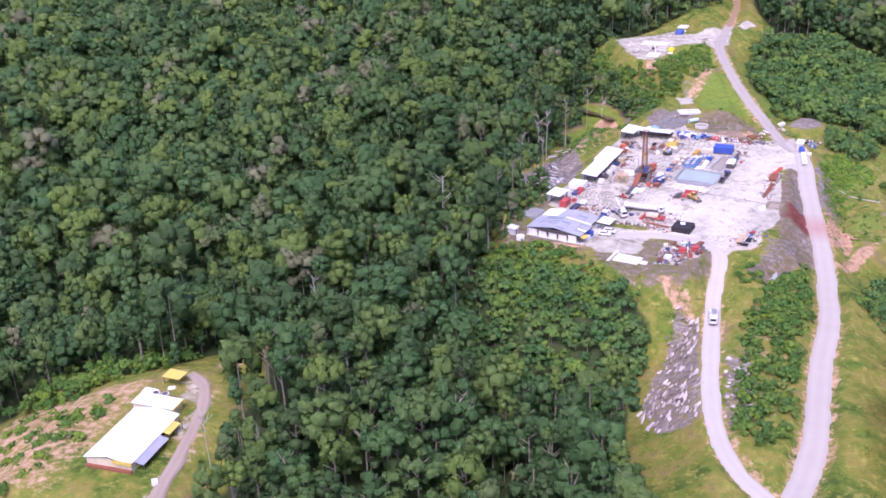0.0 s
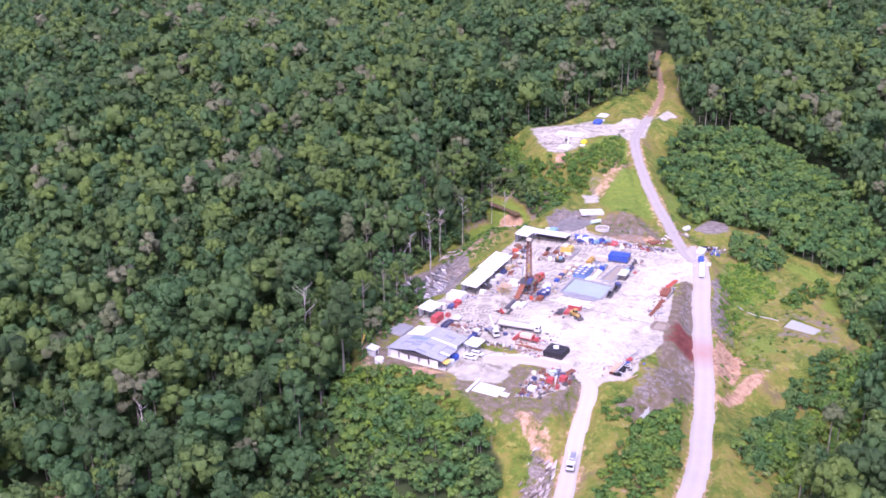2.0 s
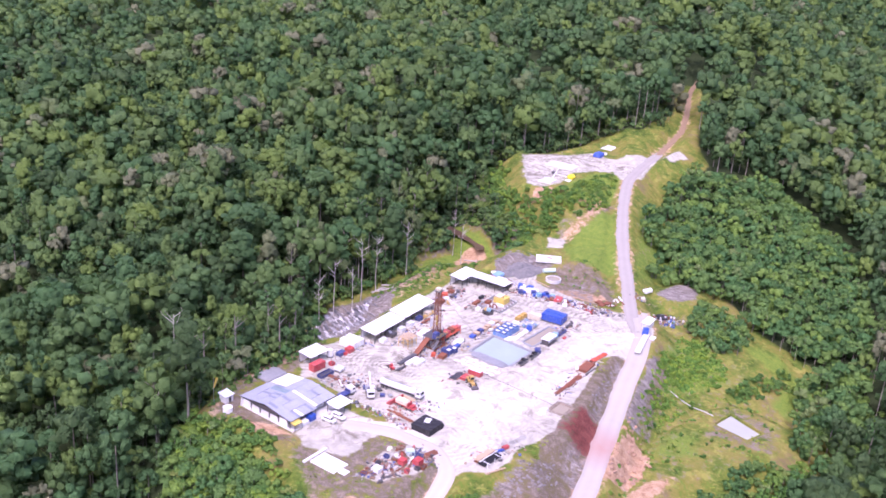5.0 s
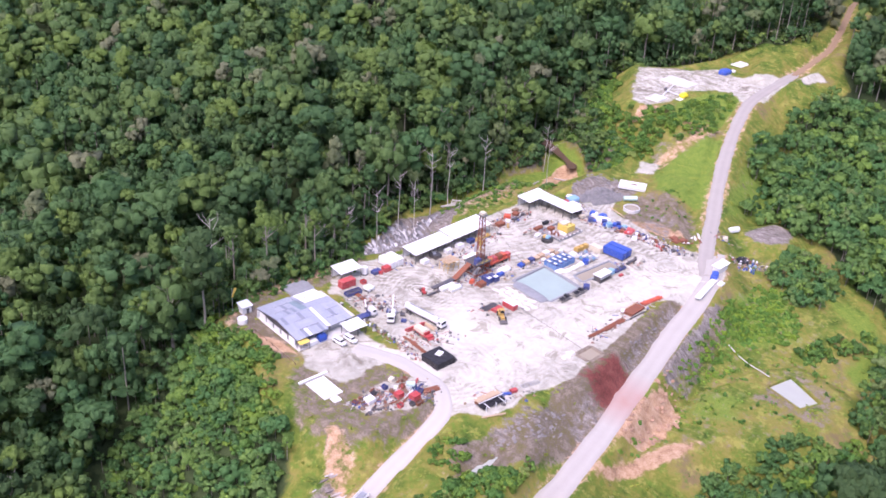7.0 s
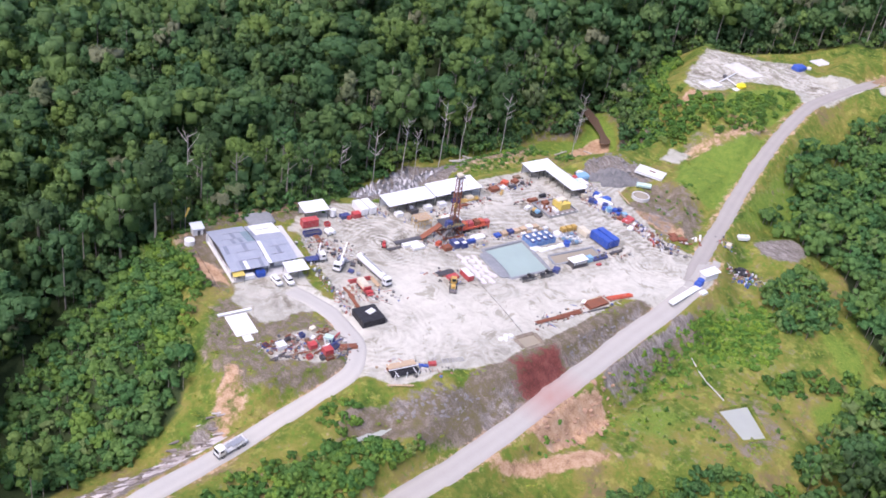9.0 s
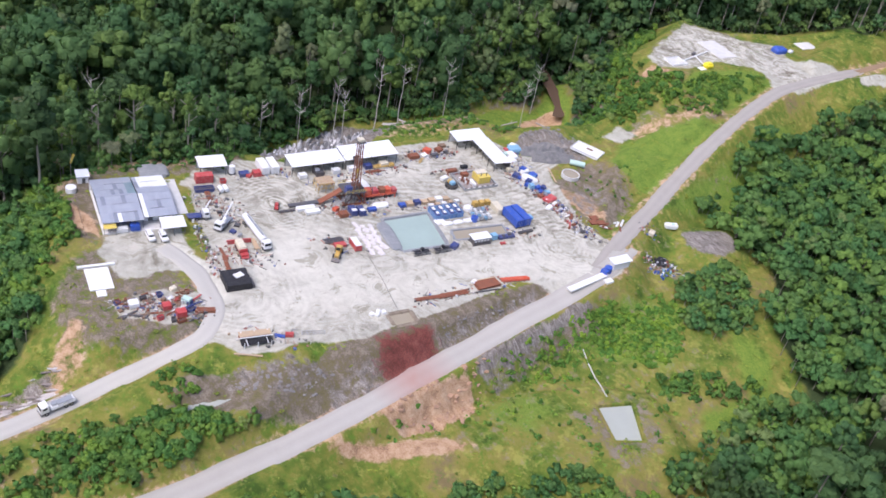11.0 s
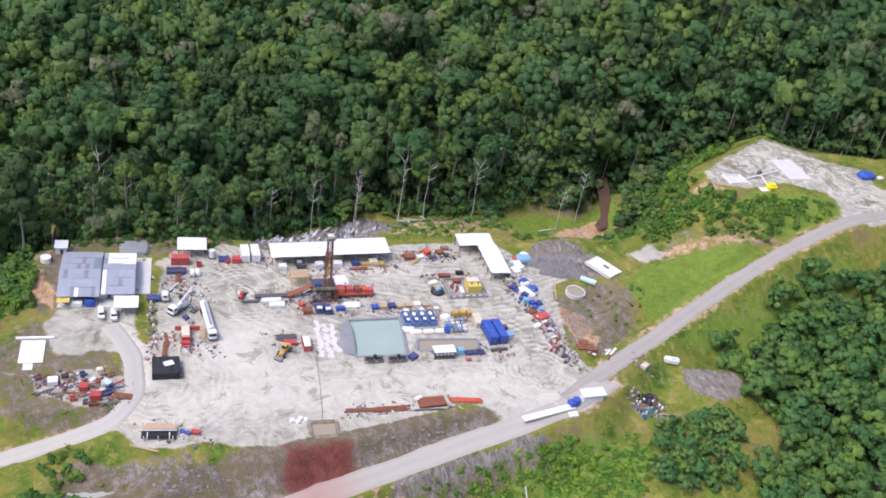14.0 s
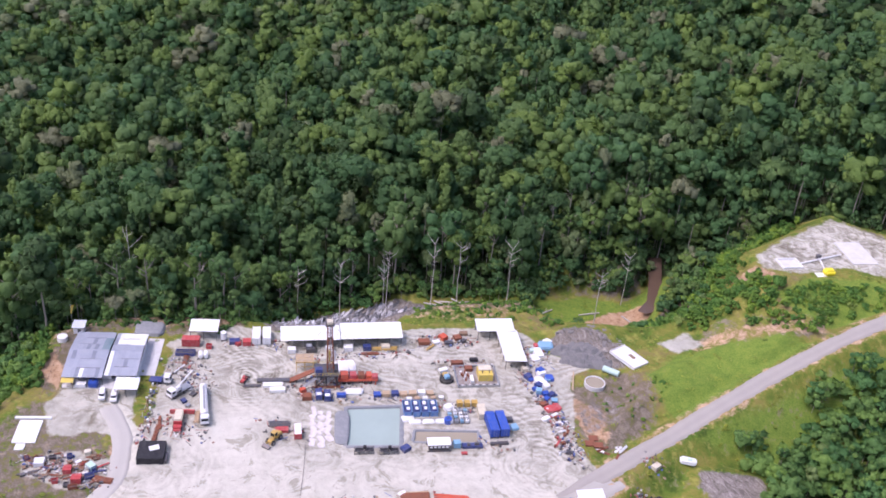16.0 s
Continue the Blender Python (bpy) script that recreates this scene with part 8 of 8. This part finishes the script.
# ---- bare trees, rocks and creek ----
def bare_tree(x, y, tall, seed, label="tall bare dead tree with pale trunk"):
    r = random.Random(seed)
    z = height(x, y)
    t = thing("dead_tree", x, y, r.uniform(0, 360), label, "dead tree", "bare trees", z)
    quads, at, rad = [], np.array((0.0, 0.0, -0.5)), 0.009 * tall
    for k in range(5):
        nxt = at + (r.uniform(-.3, .3), r.uniform(-.3, .3), tall / 5)
        limb(quads, at, nxt, rad, rad * 0.78, 7)
        at, rad = nxt, rad * 0.78
    part_mesh = np.array(quads)
    mesh_object("trunk", mesh_of("trunk", part_mesh.reshape(-1, 3), np.arange(len(quads) * 4).reshape(-1, 4), [DEADWOOD]), t)
    for k in range(9):
        a, up, ln = r.uniform(0, 6.28), tall * r.uniform(0.62, 0.97), tall * r.uniform(.06, .13)
        tip = (ln * math.cos(a), ln * math.sin(a), up + ln * 0.8)
        whole = (((0, 0, up), tip, 0.12, 0.05, 4), (tip, (tip[0] + r.uniform(-1, 1), tip[1] + r.uniform(-1, 1), tip[2] + 1.2), 0.06, 0.02, 3))
        branch = t
        for name, ends in zip(("branch", "twig"), whole):
            quads = []
            limb(quads, *ends)
            q = np.array(quads)
            branch = mesh_object(name, mesh_of(name, q.reshape(-1, 3), np.arange(len(quads) * 4).reshape(-1, 4), [DEADWOOD]), branch)


for k, (x, y, h) in enumerate(((-84, 361, 36), (-35.5, 514, 24), (-45, 531, 22), (-64, 428, 24), (-61, 461, 27), (-56, 441, 20), (-58, 470, 26), (-66, 446, 25), (-51, 486, 24), (-67, 414, 24), (-113, 292, 26), (-126, 284, 24), (-114, 207, 20))):
    bare_tree(x, y, h, 100 + k)


def rocks(name, poly, count, size, mat, label, seed, strike=None):
    r = np.random.RandomState(seed)
    px, py = [p[0] for p in poly], [p[1] for p in poly]
    verts, faces, n = [], [], 0
    base = bmesh.new()
    bmesh.ops.create_icosphere(base, subdivisions=2, radius=1)
    co = np.array([v.co[:] for v in base.verts])
    fc = np.array([[v.index for v in f.verts] for f in base.faces])
    base.free()
    while n < count:
        x, y = r.uniform(min(px), max(px)), r.uniform(min(py), max(py))
        if float(poly_distance(poly, np.array([x]), np.array([y]))[0]) > 0:
            continue
        s = size * r.uniform(0.4, 1.5)
        d = np.sign(co) * np.abs(co) ** r.uniform(0.55, 0.8)
        d = d * (1 + 0.22 * r.normal(size=(len(co), 1))) * np.array((s * r.uniform(.7, 1.6), s * r.uniform(.6, 1.1), s * r.uniform(.2, .5)))
        a = r.uniform(0, 6.28)
        if strike is not None:
            a, d = strike + r.normal(0, 0.16), d * (r.uniform(1.5, 2.9), 0.6, 1.0)
        d = np.c_[d[:, 0] * math.cos(a) - d[:, 1] * math.sin(a), d[:, 0] * math.sin(a) + d[:, 1] * math.cos(a), d[:, 2]]
        verts.append(d + (x, y, height(x, y) + 0.1 * s))
        faces.append(fc + n * len(co))
        n += 1
    me = mesh_of(name, np.concatenate(verts), np.concatenate(faces), [mat])
    tagged(new(name, me), label, "rocks", kind="stuff")


def rock_material(name, stops):
    m = material(name, 0.92, 0.0, 0.2)
    g = node(m, "ShaderNodeNewGeometry")
    grain = noise_of(m, 1.6, 5, 0.7)
    col = ramp(m, arith(m, "ADD", arith(m, "MULTIPLY", g.outputs["Random Per Island"], 0.7), arith(m, "MULTIPLY", grain, 0.3)), stops)
    return finish(m, col, grain, 0.6, 0.2)


FACE_ROCK = rock_material("pinkish_grey_rock", [(0.15, (0.13, 0.105, 0.09)), (0.4, (0.30, 0.26, 0.235)), (0.65, (0.46, 0.415, 0.39)), (0.85, (0.60, 0.56, 0.54))])
PALE_ROCK = rock_material("pale_broken_rock", [(0.2, (0.10, 0.10, 0.105)), (0.42, (0.22, 0.218, 0.225)), (0.6, (0.40, 0.395, 0.40)), (0.8, (0.66, 0.65, 0.65))])
rocks("rocks", [(-42, 400), (-54, 404), (-70, 426), (-69, 450), (-52, 452), (-44, 424)], 420, 0.75, PALE_ROCK, "pale and dark slabs of tilted rock on the bank behind the sheds", 1, 2.45)
rocks("rocks", [(-39, 400), (-52, 400), (-70, 424), (-68, 452), (-50, 456), (-42, 430)], 260, 0.6, GREY_ROCK, "dark grey broken rock on the bank behind the sheds", 11, 2.45)
rocks("rocks", [(8, 306), (4, 292), (-2, 258), (4, 246), (15, 246), (15, 300)], 190, 0.6, FACE_ROCK, "pale broken rock face below the access road", 2, 1.2)
rocks("rocks", [(22, 244), (30, 246), (31, 276), (22, 278)], 90, 0.55, FACE_ROCK, "pale broken rock between the roads", 3)
rocks("rocks", [(61, 362), (68, 368), (72, 380), (70, 394), (62, 398)], 70, 0.5, ORANGE_ROCK, "orange weathered rock below the haul road", 4)
rocks("rocks", [(48, 392), (55, 392), (55, 420), (51, 426)], 90, 0.32, GREY_ROCK, "dark grey rock in the bank above the haul road", 5)
rocks("rocks", [(34, 338), (40, 334), (50, 350), (46, 360)], 80, 0.35, GREY_ROCK, "dark grey rock in the bank below the pipe rack", 6)
rocks("rocks", [(-8, 478), (6, 490), (12, 498), (0, 502), (-14, 490)], 130, 0.4, GREY_ROCK, "dark grey stones round the gravel heap", 7)
pond("puddle", PUDDLE, -4.54, GREY_WATER, "grey rain puddle on the slope between the roads", None)
pond("creek_pool", CREEK_WATER, height(-38, 539) + 0.9, BROWN_WATER, "brown creek winding out of the forest", None)
for k, (x, y, a) in enumerate(((-38, 505, 30), (-42, 516, 80), (-34, 528, 10), (-46, 456, 50), (-52, 462, 35), (-55, 466, 60), (-50, 467, 20), (-57, 470, 75), (-47, 500, 100))):
    t = thing("fallen_log", x, y, a, "bare fallen log on the bank", "log", z=height(x, y))
    part("log", rods([((-4, 0, 0.3), (4, 0.4, 0.5))], 0.28, 7), DEADWOOD, t)
    part("stub", rods([((1, 0.2, 0.4), (1.8, 1.2, 1.0))], 0.1, 5), DEADWOOD, t)
    part("stub", rods([((-2, 0.1, 0.4), (-2.6, -1.0, 0.9))], 0.1, 5), DEADWOOD, t)


def debris_material():
    m = material("mixed_debris", 0.7)
    pick = node(m, "ShaderNodeNewGeometry").outputs["Random Per Island"]
    n = node(m, "ShaderNodeValToRGB")
    n.color_ramp.interpolation = "CONSTANT"
    stops = ((0.0, (0.10, 0.10, 0.11)), (0.22, (0.26, 0.11, 0.07)), (0.38, (0.42, 0.41, 0.40)), (0.52, (0.05, 0.05, 0.05)), (0.66, (0.62, 0.60, 0.58)), (0.78, (0.06, 0.12, 0.36)), (0.87, (0.40, 0.08, 0.06)), (0.94, (0.40, 0.28, 0.16)))
    el = n.color_ramp.elements
    while len(el) < len(stops):
        el.new(0.5)
    for e, (at, col) in zip(el, stops):
        e.position, e.color = at, (*col, 1)
    link(m, pick, n.inputs[0])
    dirt = noise_of(m, 3.0, 4)
    return finish(m, mix(m, arith(m, "MULTIPLY", dirt, 0.5), n.outputs[0], (0.30, 0.28, 0.26)))


def debris(areas):
    """Small odds and ends too many to count: offcuts, rods, hoses, boxes."""
    r = np.random.RandomState(77)
    quads = []
    for x0, y0, x1, y1, wide, count in areas:
        for k in range(count):
            f = r.uniform()
            x, y = x0 + (x1 - x0) * f + r.uniform(-wide, wide), y0 + (y1 - y0) * f + r.uniform(-wide, wide)
            z = height(x, y)
            s = (r.uniform(1.0, 3.0), r.uniform(.06, .16), r.uniform(.06, .2)) if k % 3 == 0 else (r.uniform(.2, .9), r.uniform(.2, .7), r.uniform(.1, .6))
            c = Matrix.Translation((x, y, z + s[2] / 2)) @ pose(0, 0, 0, 0, 0, r.uniform(0, 360)) @ Matrix.Diagonal((*s, 1))
            v = [np.array((c @ Vector((a, b, d)))[:]) for a in (-.5, .5) for b in (-.5, .5) for d in (-.5, .5)]
            quads += [[v[i] for i in f4] for f4 in ((0, 1, 3, 2), (4, 6, 7, 5), (0, 4, 5, 1), (2, 3, 7, 6), (1, 5, 7, 3), (0, 2, 6, 4))]
    q = np.array(quads).reshape(-1, 24, 3)
    verts, faces = q.reshape(-1, 3), np.arange(q.shape[0] * 24).reshape(-1, 4)
    bm_me = mesh_of("debris", verts, faces, [debris_material()])
    bm = bmesh.new()
    bm.from_mesh(bm_me)
    bmesh.ops.remove_doubles(bm, verts=bm.verts[:], dist=0.0005)
    bm.to_mesh(bm_me)
    bm.free()
    tagged(new("debris", bm_me), "small scattered offcuts, rods and parts on the yard", "debris", kind="stuff")


debris(((-32, 366, -18, 374, 4.5, 130), (-36, 384, -30, 400, 2.2, 50), (-22, 400, -16, 436, 2.0, 110), (-21, 440, -16, 457, 3.0, 130), (-10, 398, -2, 414, 5.0, 150),
        (2, 466, 14, 468, 4.5, 110), (14, 466, 44, 464, 3.2, 260), (-8, 474, 2, 472, 4.0, 90), (0, 418, 16, 446, 2.6, 120), (4, 386, 12, 394, 3.5, 50), (-6, 356, 4, 368, 4.0, 90),
        (2, 326, 14, 342, 4.2, 260), (-24, 361, 4, 352, 1.4, 90), (38, 392, 46, 426, 2.5, 60), (26, 344, 36, 356, 3.5, 60), (58, 472, 66, 479, 3.0, 120), (26, 436, 33, 448, 2.5, 50), (-8, 442, -4, 456, 2.5, 60), (46, 480, 53, 484, 2.5, 40)))
